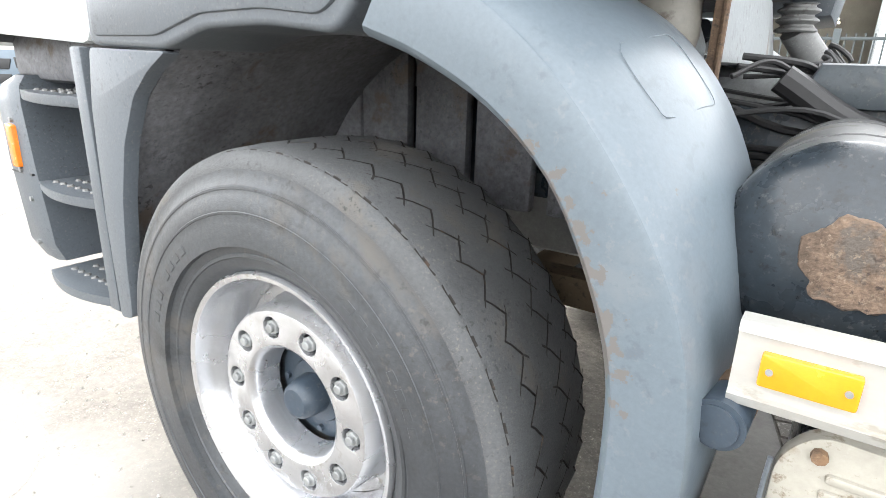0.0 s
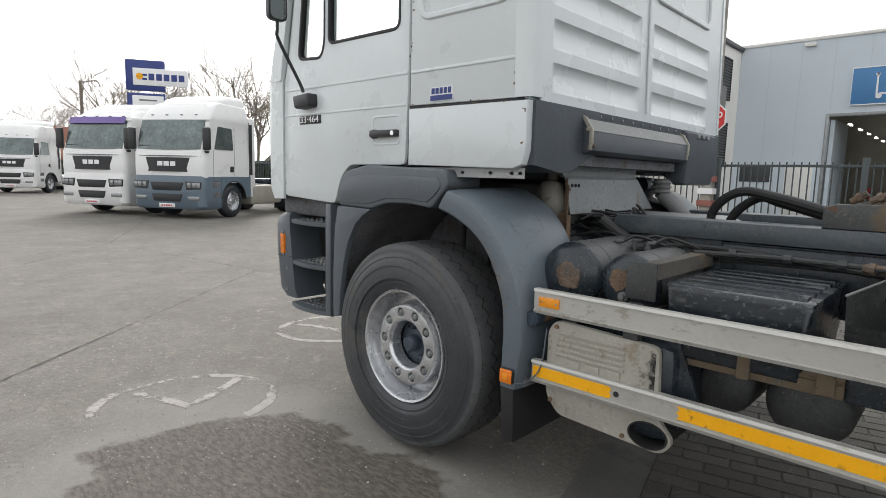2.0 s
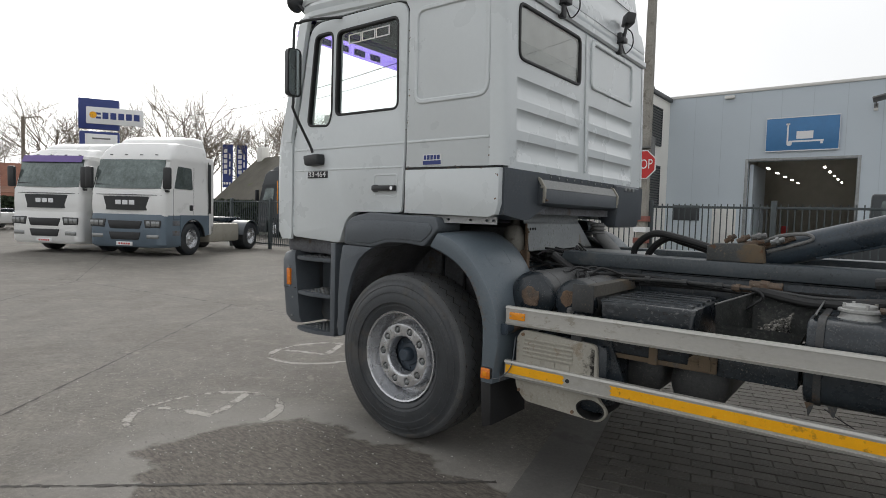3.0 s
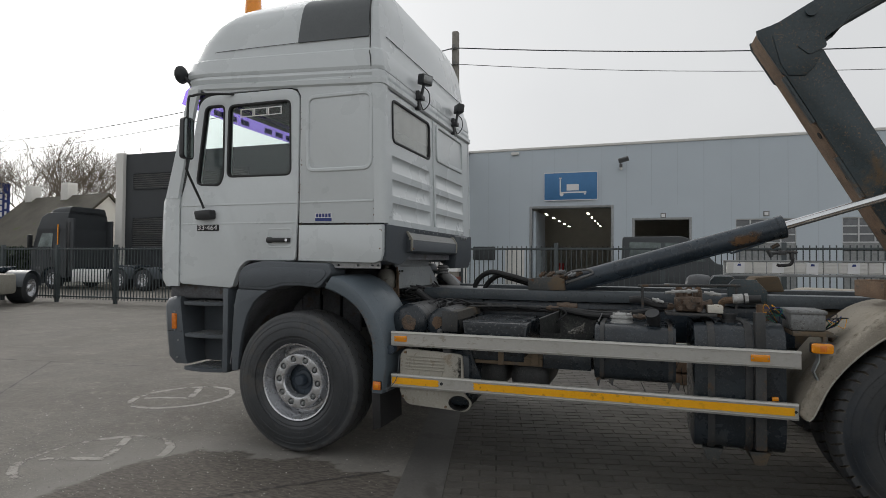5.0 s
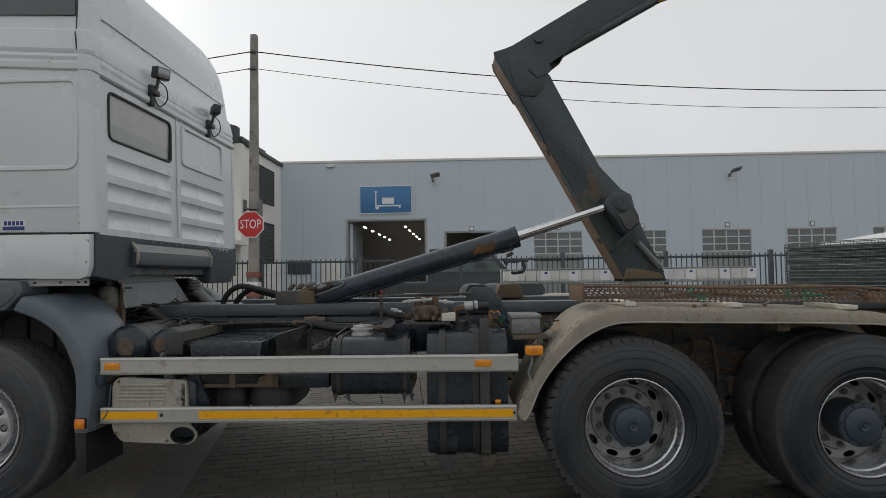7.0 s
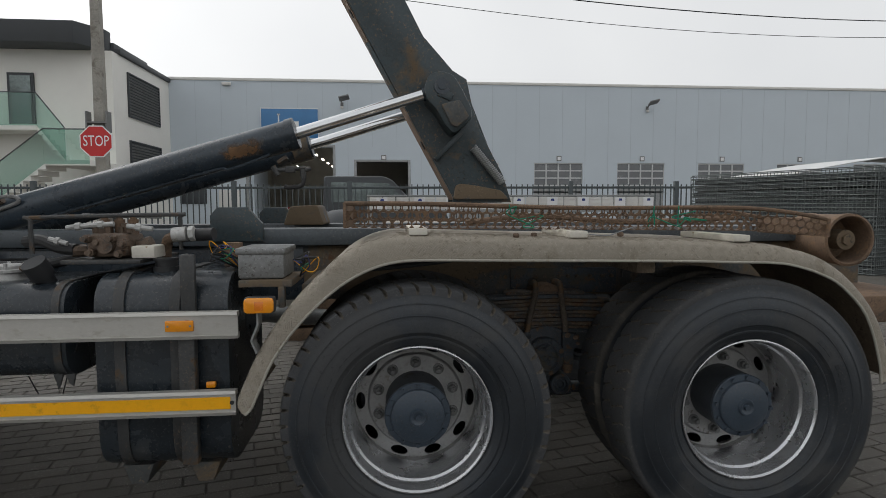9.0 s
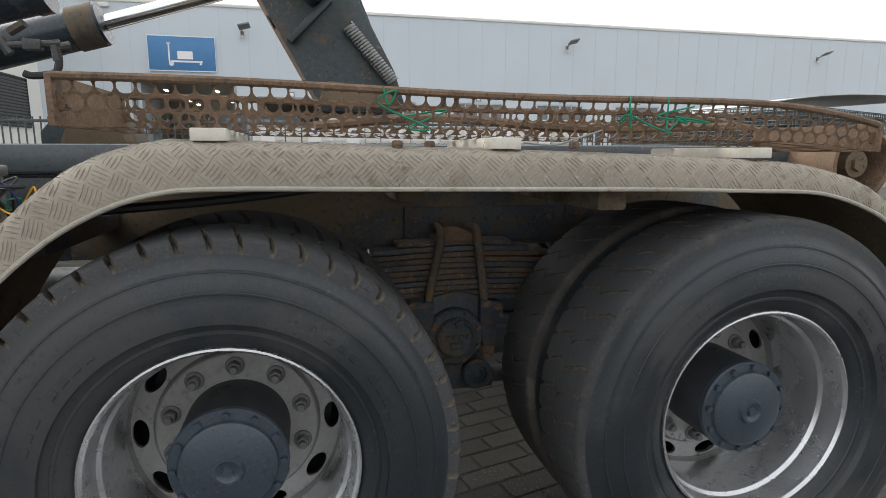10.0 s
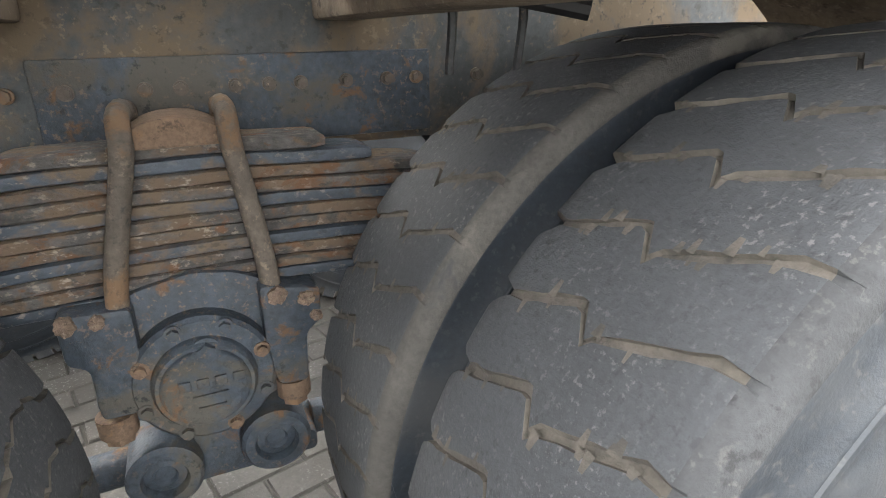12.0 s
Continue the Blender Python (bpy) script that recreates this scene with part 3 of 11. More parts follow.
# ---- ground ----
def ground_material():
    m = mat("worn yard concrete", (0.152, 0.141, 0.124), 0.88, 0, 0.20, 1.5, 45, 0.7, stain=((0.125, 0.114, 0.098), 0.42, 0.6, 0.85), stain2=((0.205, 0.19, 0.168), 0.25, 3.5, 0.95), speck=((0.34, 0.32, 0.29), (0.075, 0.066, 0.056), 36))
    n, l = m.node_tree.nodes, m.node_tree.links
    b = n["Principled BSDF"]
    geo = n.new("ShaderNodeNewGeometry")
    # pebbles in the worn surface
    vo = n.new("ShaderNodeTexVoronoi")
    vo.inputs["Scale"].default_value = 75
    l.new(geo.outputs["Position"], vo.inputs["Vector"])
    vr = n.new("ShaderNodeValToRGB")
    vr.color_ramp.elements[0].color, vr.color_ramp.elements[1].color = (1.55, 1.52, 1.46, 1), (0.94, 0.94, 0.94, 1)
    vr.color_ramp.elements[0].position, vr.color_ramp.elements[1].position = 0.10, 0.26
    l.new(vo.outputs["Distance"], vr.inputs[0])
    mx = n.new("ShaderNodeMixRGB")
    mx.blend_type, mx.inputs[0].default_value = "MULTIPLY", 0.8
    src = b.inputs["Base Color"].links[0].from_socket
    l.new(src, mx.inputs[1])
    l.new(vr.outputs[0], mx.inputs[2])
    cur = mx.outputs[0]
    for sc, lo, hi in ((26, 0.80, 1.22), (9, 0.88, 1.12)):
        tn, tr_, tm = n.new("ShaderNodeTexNoise"), n.new("ShaderNodeValToRGB"), n.new("ShaderNodeMixRGB")
        tn.inputs["Scale"].default_value, tn.inputs["Detail"].default_value, tn.inputs["Roughness"].default_value = sc, 6, 0.8
        tr_.color_ramp.elements[0].position, tr_.color_ramp.elements[0].color = 0.38, (lo, lo, lo, 1)
        tr_.color_ramp.elements[1].position, tr_.color_ramp.elements[1].color = 0.64, (hi, hi, hi * 0.99, 1)
        tm.blend_type, tm.inputs[0].default_value = "MULTIPLY", 1.0
        l.new(geo.outputs["Position"], tn.inputs["Vector"])
        l.new(tn.outputs[0], tr_.inputs[0])
        l.new(cur, tm.inputs[1])
        l.new(tr_.outputs[0], tm.inputs[2])
        cur = tm.outputs[0]
    # an oily, wet-dark stain beside the front wheel, with an uneven edge, widened towards the truck to paint in shade,
    # and a pale wash of dried mud round it
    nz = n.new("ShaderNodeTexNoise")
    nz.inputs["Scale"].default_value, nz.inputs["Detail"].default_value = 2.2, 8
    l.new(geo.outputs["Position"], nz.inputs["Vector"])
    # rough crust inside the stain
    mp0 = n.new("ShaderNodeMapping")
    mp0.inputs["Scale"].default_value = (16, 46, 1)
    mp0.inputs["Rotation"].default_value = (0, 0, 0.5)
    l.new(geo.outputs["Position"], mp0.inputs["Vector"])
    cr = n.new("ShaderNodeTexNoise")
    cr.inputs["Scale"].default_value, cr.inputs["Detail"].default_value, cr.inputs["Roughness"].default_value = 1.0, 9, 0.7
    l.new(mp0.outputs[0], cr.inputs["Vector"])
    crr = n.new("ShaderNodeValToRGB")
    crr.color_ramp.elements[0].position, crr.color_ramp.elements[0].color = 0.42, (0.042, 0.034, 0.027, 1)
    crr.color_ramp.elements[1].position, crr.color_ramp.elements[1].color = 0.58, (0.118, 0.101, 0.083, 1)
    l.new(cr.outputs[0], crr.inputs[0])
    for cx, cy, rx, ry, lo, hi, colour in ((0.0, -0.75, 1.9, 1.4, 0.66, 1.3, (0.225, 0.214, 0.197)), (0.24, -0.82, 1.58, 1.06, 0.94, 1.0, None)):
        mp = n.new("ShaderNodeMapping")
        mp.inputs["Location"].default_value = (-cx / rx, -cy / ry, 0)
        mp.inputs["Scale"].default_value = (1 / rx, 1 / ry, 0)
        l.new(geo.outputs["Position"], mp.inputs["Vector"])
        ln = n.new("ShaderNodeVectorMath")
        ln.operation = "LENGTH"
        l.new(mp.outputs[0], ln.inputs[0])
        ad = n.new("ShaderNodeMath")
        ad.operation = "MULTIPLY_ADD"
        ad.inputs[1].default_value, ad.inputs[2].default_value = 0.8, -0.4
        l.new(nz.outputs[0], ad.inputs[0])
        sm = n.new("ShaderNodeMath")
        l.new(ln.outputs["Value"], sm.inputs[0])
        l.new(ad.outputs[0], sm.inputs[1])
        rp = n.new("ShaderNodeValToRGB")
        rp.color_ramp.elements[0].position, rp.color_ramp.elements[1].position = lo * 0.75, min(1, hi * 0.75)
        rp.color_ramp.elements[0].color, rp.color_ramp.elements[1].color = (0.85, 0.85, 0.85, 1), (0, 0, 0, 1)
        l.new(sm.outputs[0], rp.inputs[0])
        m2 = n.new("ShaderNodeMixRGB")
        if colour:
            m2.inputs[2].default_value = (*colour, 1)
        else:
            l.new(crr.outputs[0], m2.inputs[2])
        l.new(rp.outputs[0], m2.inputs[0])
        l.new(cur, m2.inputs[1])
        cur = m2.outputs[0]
    l.new(cur, b.inputs["Base Color"])
    return m


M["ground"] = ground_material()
M["joint"] = mat("dark sealed joint", (0.06, 0.055, 0.05), 0.9, 0, 0.2, 10, 80, 0.3)
M["gutter"] = mat("damp concrete gutter", (0.115, 0.110, 0.102), 0.7, 0, 0.2, 2, 60, 0.3, stain=((0.075, 0.070, 0.063), 0.35, 2, 0.6))
M["paver"] = mat("grey concrete paver", (0.072, 0.066, 0.058), 0.82, 0, 0.25, 4, 90, 0.5, stain=((0.068, 0.061, 0.052), 0.4, 1.6, 0.8), piece=0.14, speck=((0.21, 0.20, 0.185), (0.06, 0.056, 0.05), 34))
M["paverjoin"] = mat("grey pavers", (0.072, 0.066, 0.058), 0.82, 0, 0.25, 4, 90, 0.5, stain=((0.068, 0.061, 0.052), 0.4, 1.6, 0.8), island=0.14, speck=((0.21, 0.20, 0.185), (0.06, 0.056, 0.05), 34))
M["sand"] = mat("dirty joint sand", (0.062, 0.057, 0.048), 0.95, 0, 0.3, 9, 90, 0.4, stain=((0.11, 0.10, 0.085), 0.25, 3, 0.95))

bm = bmesh.new()
prism(bm, [(-2500, -2500), (2500, -2500), (2500, 2500), (-2500, 2500)], GZ - 0.3, GZ, "z")
tagged(part("ground", bm, "ground", smooth=0), "worn pale concrete yard with an oily stain, widened for shade", "ground", kind="structure")


def strip(bm, pts, w, z, jitter=0.0):
    """A flat ribbon on the ground along (x, y) points."""
    rng = random.Random(len(pts) + int(pts[0][0] * 10))
    rows = []
    for i, p in enumerate(pts):
        p = Vector(p)
        d = (Vector(pts[min(i + 1, len(pts) - 1)]) - Vector(pts[max(0, i - 1)])).normalized()
        nrm = Vector((-d.y, d.x))
        k = w * (0.5 + jitter * (rng.random() - 0.5))
        a, b = p + nrm * k, p - nrm * k
        rows.append([(a.x, a.y, z), (b.x, b.y, z)])
    sheet(bm, rows)


def wobble(a, b, n, amp, seed):
    rng = random.Random(seed)
    a, b = Vector(a), Vector(b)
    return [tuple(a.lerp(b, i / n) + Vector((rng.uniform(-amp, amp), rng.uniform(-amp, amp)))) for i in range(n + 1)]


for k, (a, b) in enumerate((((-13.6, 0.5), (-9.7, 1.55)), ((-9.7, 1.55), (-1.8, 2.6)), ((-9.7, 1.55), (-5.4, -2.2)), ((-5.3, 2.13), (-1.2, -2.65)), ((-1.0, -1.85), (0.9, -0.1)), ((-9.7, 1.55), (-16, 4.6)), ((-16, -3), (-9.5, -9)))):
    bm = bmesh.new()
    strip(bm, wobble(a, b, 90, 0.006, k), 0.016, GZ + 0.003, 1.1)
    tagged(part("joint", bm, "joint", smooth=0), "dark tar-filled joint between concrete slabs", "joint", kind="structure")


def worn_paint(m, scale):
    """Pale paint that survives in scraps: opaque scraps, clear gaps, thinner towards a stroke's edges."""
    n, l = m.node_tree.nodes, m.node_tree.links
    geo, nz, at = n.new("ShaderNodeNewGeometry"), n.new("ShaderNodeTexNoise"), n.new("ShaderNodeAttribute")
    nz.inputs["Scale"].default_value, nz.inputs["Detail"].default_value, nz.inputs["Roughness"].default_value = scale, 9, 0.72
    at.attribute_name = "cover"
    l.new(geo.outputs["Position"], nz.inputs["Vector"])
    ad, rp = n.new("ShaderNodeMath"), n.new("ShaderNodeValToRGB")
    ad.operation = "MULTIPLY_ADD"
    ad.inputs[1].default_value = 0.28
    l.new(at.outputs["Fac"], ad.inputs[0])
    l.new(nz.outputs[0], ad.inputs[2])
    rp.color_ramp.elements[0].position, rp.color_ramp.elements[1].position = 0.585, 0.74
    rp.color_ramp.elements[1].color = (0.85, 0.85, 0.85, 1)
    l.new(ad.outputs[0], rp.inputs[0])
    tr, mx, out = n.new("ShaderNodeBsdfTransparent"), n.new("ShaderNodeMixShader"), n["Material Output"]
    l.new(rp.outputs[0], mx.inputs[0])
    l.new(tr.outputs[0], mx.inputs[1])
    l.new(n["Principled BSDF"].outputs[0], mx.inputs[2])
    l.new(mx.outputs[0], out.inputs["Surface"])


worn_paint(M["chalk"], 11)
worn_paint(M["smear"], 30)
worn_paint(M["rustsmear"], 22)


def stroke(bm, pts, width, z, layer):
    """A brush stroke on the ground along (x, y) points, full in the middle."""
    rows = []
    for i, p in enumerate(pts):
        p = Vector(p)
        d = (Vector(pts[min(i + 1, len(pts) - 1)]) - Vector(pts[max(0, i - 1)])).normalized()
        nrm = Vector((-d.y, d.x))
        fresh = min(1.0, max(0.0, 0.88 + 0.7 * noise.noise(Vector((p.x * 3.1, p.y * 3.1, 4.5)))))
        row = []
        for k, c in ((-1, 0), (-0.55, 0.9), (0, 1.0), (0.55, 0.9), (1, 0)):
            q = p + nrm * (width * 0.5 * k)
            v = bm.verts.new((q.x, q.y, z))
            v[layer] = c * fresh
            row.append(v)
        rows.append(row)
    for q, w in zip(rows, rows[1:]):
        for k in range(4):
            bm.faces.new((q[k], q[k + 1], w[k + 1], w[k]))


for cx, cy, a0, a1 in ((-1.24, -0.56, -0.9, 3.4), (-2.02, 1.12, 0.0, 6.283)):
    bm = bmesh.new()
    cover = bm.verts.layers.float.new("cover")
    u, v = Vector((0.40, 0.917)), Vector((-0.917, 0.40))
    stroke(bm, [tuple(Vector((cx, cy)) + u * 0.50 * math.cos(a) + v * 0.43 * math.sin(a)) for a in (a0 + (a1 - a0) * k / 60 for k in range(61))], 0.095, GZ + 0.003, cover)
    for q, (a, b) in enumerate((((-0.33, -0.18), (0.10, -0.02)), ((0.09, 0.01), (-0.16, 0.44)))):
        A, B = Vector((cx, cy)) + Vector(a), Vector((cx, cy)) + Vector(b)
        stroke(bm, [tuple(A.lerp(B, k / 6)) for k in range(7)], 0.10, GZ + 0.004 + 0.001 * q, cover)
    tagged(part("ground_marking", bm, "chalk", smooth=0), "worn white painted oval on the concrete", "marking", kind="structure")

# loose grit and chips lying on the concrete near the truck
bm = bmesh.new()
rng = random.Random(77)
for _ in range(2600):
    x, y = rng.uniform(-5.5, 1.0), rng.uniform(-2.6, 2.2)
    if rng.random() > 1.15 - 0.12 * abs(x + 0.8):
        continue
    r = rng.uniform(0.002, 0.006)
    top = bm.verts.new((x, y, GZ + r * 0.9))
    ring = [bm.verts.new((x + r * math.cos(1.5708 * k + x), y + r * math.sin(1.5708 * k + x), GZ)) for k in range(4)]
    for k in range(4):
        bm.faces.new((ring[k], ring[(k + 1) % 4], top))
M["grit"] = mat("pale grit", (0.26, 0.245, 0.22), 0.95, 0, 0.2, 4, 60, 0.2, island=0.5)
tagged(part("grit", bm, "grit", smooth=0), "loose pale grit scattered on the concrete", "grit", kind="stuff")

# gutter strip and the paved lane beyond it, under the truck
GA, GB = Vector((1.32, -0.75)), Vector((0.75, 1.6))  # gutter line, near and far
GD = (GB - GA).normalized()
GN = Vector((GD.y, -GD.x))


def gutter_pt(s, o, z):
    q = GA + GD * s + GN * o
    return (q.x, q.y, z)


bm = bmesh.new()
sheet(bm, [[gutter_pt(s, -0.15, GZ + 0.004), gutter_pt(s, -0.05, GZ - 0.004 + 0.006), gutter_pt(s, 0.05, GZ + 0.002), gutter_pt(s, 0.15, GZ + 0.004)] for s in (-9 + 0.5 * i for i in range(38))])
tagged(part("gutter", bm, "gutter"), "damp concrete drain strip across the yard", "gutter", kind="structure")
bm = bmesh.new()
sheet(bm, [[gutter_pt(s, 0.15, GZ + 0.003), gutter_pt(s, 26, GZ + 0.003)] for s in (-14, 0, 10.4)])
pavement = tagged(part("pavement", bm, "sand", smooth=0), "grey concrete paver lane with dirty joints", "pavement", kind="structure")

# loose stone crumbs on the concrete
rg = random.Random(61)
bm = bmesh.new()
for _ in range(1600):
    x, y, r = rg.gauss(-1.5, 1.0), rg.gauss(-0.5, 1.0), rg.choice((0.0025, 0.0035, 0.0035, 0.005, 0.007))
    if (Vector((x, y)) - GA).dot(GN) < -0.2:
        tip = bm.verts.new((x, y, GZ + r * 1.1))
        base = [bm.verts.new((x + r * rg.uniform(0.7, 1.4) * math.cos(a), y + r * rg.uniform(0.7, 1.4) * math.sin(a), GZ - 0.0005)) for a in (0, 1.3, 2.5, 3.8, 5.1)]
        for p, q in zip(base, base[1:] + base[:1]):
            bm.faces.new((p, q, tip))
M["crumb"] = mat("pale stone crumbs", (0.34, 0.325, 0.30), 0.9, 0, 0.2, 20, 90, 0.0, island=0.35)
tagged(part("gravel", bm, "crumb", smooth=0), "pale loose stone crumbs strewn on the concrete", "gravel", kind="stuff")

# ---- hall, office, fence ----
HY = 25.6


def hall():
    root = tagged(empty("industrial_hall", pose(0, HY, GZ)), "long pale blue-grey clad industrial hall with loading doors", "building")
    doors = [(-2.62, 1.3, 4.2), (2.41, 4.86, 3.52)]
    wins = [(6.84 + 4.22 * i, 9.29 + 4.22 * i) for i in range(7)]
    holes = [rect(a, b, 0.02, h) for a, b, h in doors] + [rect(a, b, 0.05, 3.52) for a, b in wins]
    bm = bmesh.new()
    prism(bm, rect(-6.1, 60, 0, 7.25), 0, 0.25, "y", holes)
    part("wall", bm, "hall", root, smooth=0)
    x, k = -6.1, 0
    while x < 42:  # vertical joints
        bm = bmesh.new()
        for lo, hi in ((0, 7.2),):
            if any(a - 0.05 < x < b + 0.05 for a, b, h in doors):
                lo = 4.25
            if any(a - 0.05 < x < b + 0.05 for a, b in wins):
                lo = 3.57
            box(bm, x - 0.012, x + 0.012, -0.006, 0.002, lo, hi)
        part("panel_joint", bm, "hallseam", root, smooth=0)
        x += 1.16
    bm = bmesh.new()
    box(bm, -6.1, 60, -0.05, 0.35, 7.25, 7.38, 0.02)
    part("roof_edge", bm, "tarp", root, "white metal roof edge")
    bm = bmesh.new()
    box(bm, -6.1, 60, 0.25, 22, 6.9, 7.2)
    box(bm, -6.1, 60, 21.8, 22, 0, 6.9)
    box(bm, -6.1, -5.9, 0.25, 22, 0, 6.9)
    box(bm, 59.8, 60, 0.25, 22, 0, 6.9)
    part("roof", bm, "inner", root, smooth=0)
    for a, b, h in doors:  # open door frames, with the shutter box
        bm = bmesh.new()
        for x0, x1, z0, z1 in ((a - 0.12, a, 0, h + 0.12), (b, b + 0.12, 0, h + 0.12), (a, b, h, h + 0.12)):
            box(bm, x0, x1, -0.03, 0.3, z0, z1, 0.01)
        part("door_frame", bm, "steel", root)
    for a, b in wins:  # sectional doors with a glazed upper part
        bm = bmesh.new()
        for z0, z1 in ((0.05, 2.05), (2.12, 2.4)):
            box(bm, a, b, 0.06, 0.12, z0, z1, 0.01)
        part("sectional_door", bm, "steel", root, smooth=0)
        bm = bmesh.new()
        for k in range(5):
            x = a + (b - a) * k / 4
            box(bm, x - 0.03, x + 0.03, 0.03, 0.12, 2.4, 3.52)
        for z in (2.42, 2.78, 3.14, 3.5):
            box(bm, a, b, 0.035, 0.115, z - 0.03, z + 0.03)
        part("window_frame", bm, "tarp2", root, smooth=0)
        bm = bmesh.new()
        box(bm, a, b, 0.07, 0.08, 2.4, 3.52)
        part("window_pane", bm, "hallpane", root, smooth=0)
    # blue sign board with a pallet truck drawn on it
    bm = bmesh.new()
    box(bm, -1.97, 0.64, -0.08, -0.01, 4.62, 5.98, 0.01)
    sign = part("sign_board", bm, "blue", root, "blue board with a white pallet truck drawing")
    bm = bmesh.new()
    for x0, x1, z0, z1 in ((-1.99, 0.66, 4.58, 4.62), (-1.99, 0.66, 5.98, 6.02), (-1.99, -1.97, 4.62, 5.98), (0.64, 0.66, 4.62, 5.98), (-1.2, -1.14, 4.95, 5.75), (-1.24, -1.1, 5.68, 5.75), (-0.85, -0.25, 5.08, 5.4), (-1.1, 0.12, 4.95, 5.02)):
        box(bm, x0, x1, -0.09, -0.08, z0, z1)
    rod(bm, (-1.1, -0.09, 4.9), (-1.1, -0.08, 4.9), 0.1, 16)
    rod(bm, (0.05, -0.09, 4.9), (0.05, -0.08, 4.9), 0.05, 12)
    part("sign_drawing", bm, "sticker", sign, smooth=0)
    for x in (1.82, 16.8, 31.5):  # floodlights on brackets
        bm = bmesh.new()
        rod(bm, (x - 0.05, 0, 6.22), (x - 0.05, -0.42, 6.40), 0.025, 8)
        box(bm, -0.24, 0.24, -0.20, 0.20, -0.035, 0.035, 0.015, m=pose(x + 0.08, -0.48, 6.44, -18, -14, 0))
        box(bm, x - 0.12, x + 0.02, -0.05, 0, 6.10, 6.32, 0.015)
        part("floodlight", bm, "plate", root, "grey floodlight on a bracket")
        bm = bmesh.new()
        rod(bm, (x - 0.05, -0.10, 6.12), (x - 0.05, -0.10, 6.02), 0.08, 14, 0.06)
        part("sensor_dome", bm, "tarp", root, "small white sensor")
    for x in (-3.5,):
        bm = bmesh.new()
        box(bm, x - 0.2, x + 0.2, -0.14, 0, 7.02, 7.16, 0.02)
        part("wall_lamp", bm, "tarp", root)
    for x in (3.71, 8.1, 12.3, 16.55, 20.75, 24.95):
        bm = bmesh.new()
        box(bm, x - 0.12, x + 0.12, -0.03, 0.0, 3.62, 3.86)
        part("number_plate", bm, "plate", root, smooth=0)
        bm = bmesh.new()
        box(bm, x - 0.08, x + 0.08, -0.036, -0.03, 3.66, 3.82)
        part("plate_field", bm, "sticker", root, smooth=0)
    bm = bmesh.new()  # vent and side door beside the gate
    box(bm, -5.75, -4.55, -0.04, 0.0, 1.55, 2.25, 0.01)
    part("vent_grille", bm, "anth", root)
    bm = bmesh.new()
    box(bm, -4.0, -3.0, -0.05, 0.0, 0.0, 2.2, 0.01)
    part("side_door", bm, "tarp", root)
    for x, n in ((-3.0, 6), (-0.4, 6)):  # rows of tubes that run into the hall
        for j in range(n):
            bm = bmesh.new()
            box(bm, x - 0.05, x + 0.05, 7.2 + 3.2 * j, 7.9 + 3.2 * j, 4.50, 4.56)
            part("light_tube", bm, "tube", root, smooth=0)
    bm = bmesh.new()
    box(bm, -2.60, -2.45, 0.3, 3.4, 0, 4.1)
    part("inner_partition", bm, "hall", root, "pale partition beside the gate", smooth=0)
    bm = bmesh.new()
    box(bm, -2.0, -1.7, 6.0, 6.06, 0.9, 1.4)
    part("notice", bm, "red", root, smooth=0)


def louvre(root, pts, z0, z1, nrm):
    """A louvred window: frame and slats between two plan points."""
    a, b = Vector(pts[0]), Vector(pts[1])
    d, n = (b - a), Vector(nrm)
    L = d.length
    d.normalize()
    rot = Matrix.Translation((a.x, a.y, 0)) @ Matrix(((d.x, -n.x, 0, 0), (d.y, -n.y, 0, 0), (0, 0, 1, 0), (0, 0, 0, 1)))
    bm = bmesh.new()
    box(bm, 0, L, 0.0, 0.02, z0, z1)
    for x0, x1, y0, y1 in ((0, L, z1, z1 + 0.05), (0, L, z0 - 0.05, z0), (-0.05, 0, z0 - 0.05, z1 + 0.05), (L, L + 0.05, z0 - 0.05, z1 + 0.05)):
        box(bm, x0, x1, -0.06, 0.02, y0, y1)
    bmesh.ops.transform(bm, matrix=rot, verts=bm.verts)
    w = part("louvre_window", bm, "anth", root, "dark louvred window", smooth=0)
    z = z0 + 0.05
    while z < z1 - 0.02:
        bm = bmesh.new()
        box(bm, 0, L, -0.05, -0.03, z - 0.03, z + 0.03, m=None)
        bmesh.ops.transform(bm, matrix=rot @ Matrix.Translation((0, 0.0, z)) @ pose(0, 0, 0, 35) @ Matrix.Translation((0, 0, -z)), verts=bm.verts)
        part("slat", bm, "plate", w, smooth=0)
        z += 0.115


OX = -11.4  # where the white office meets its dark annex


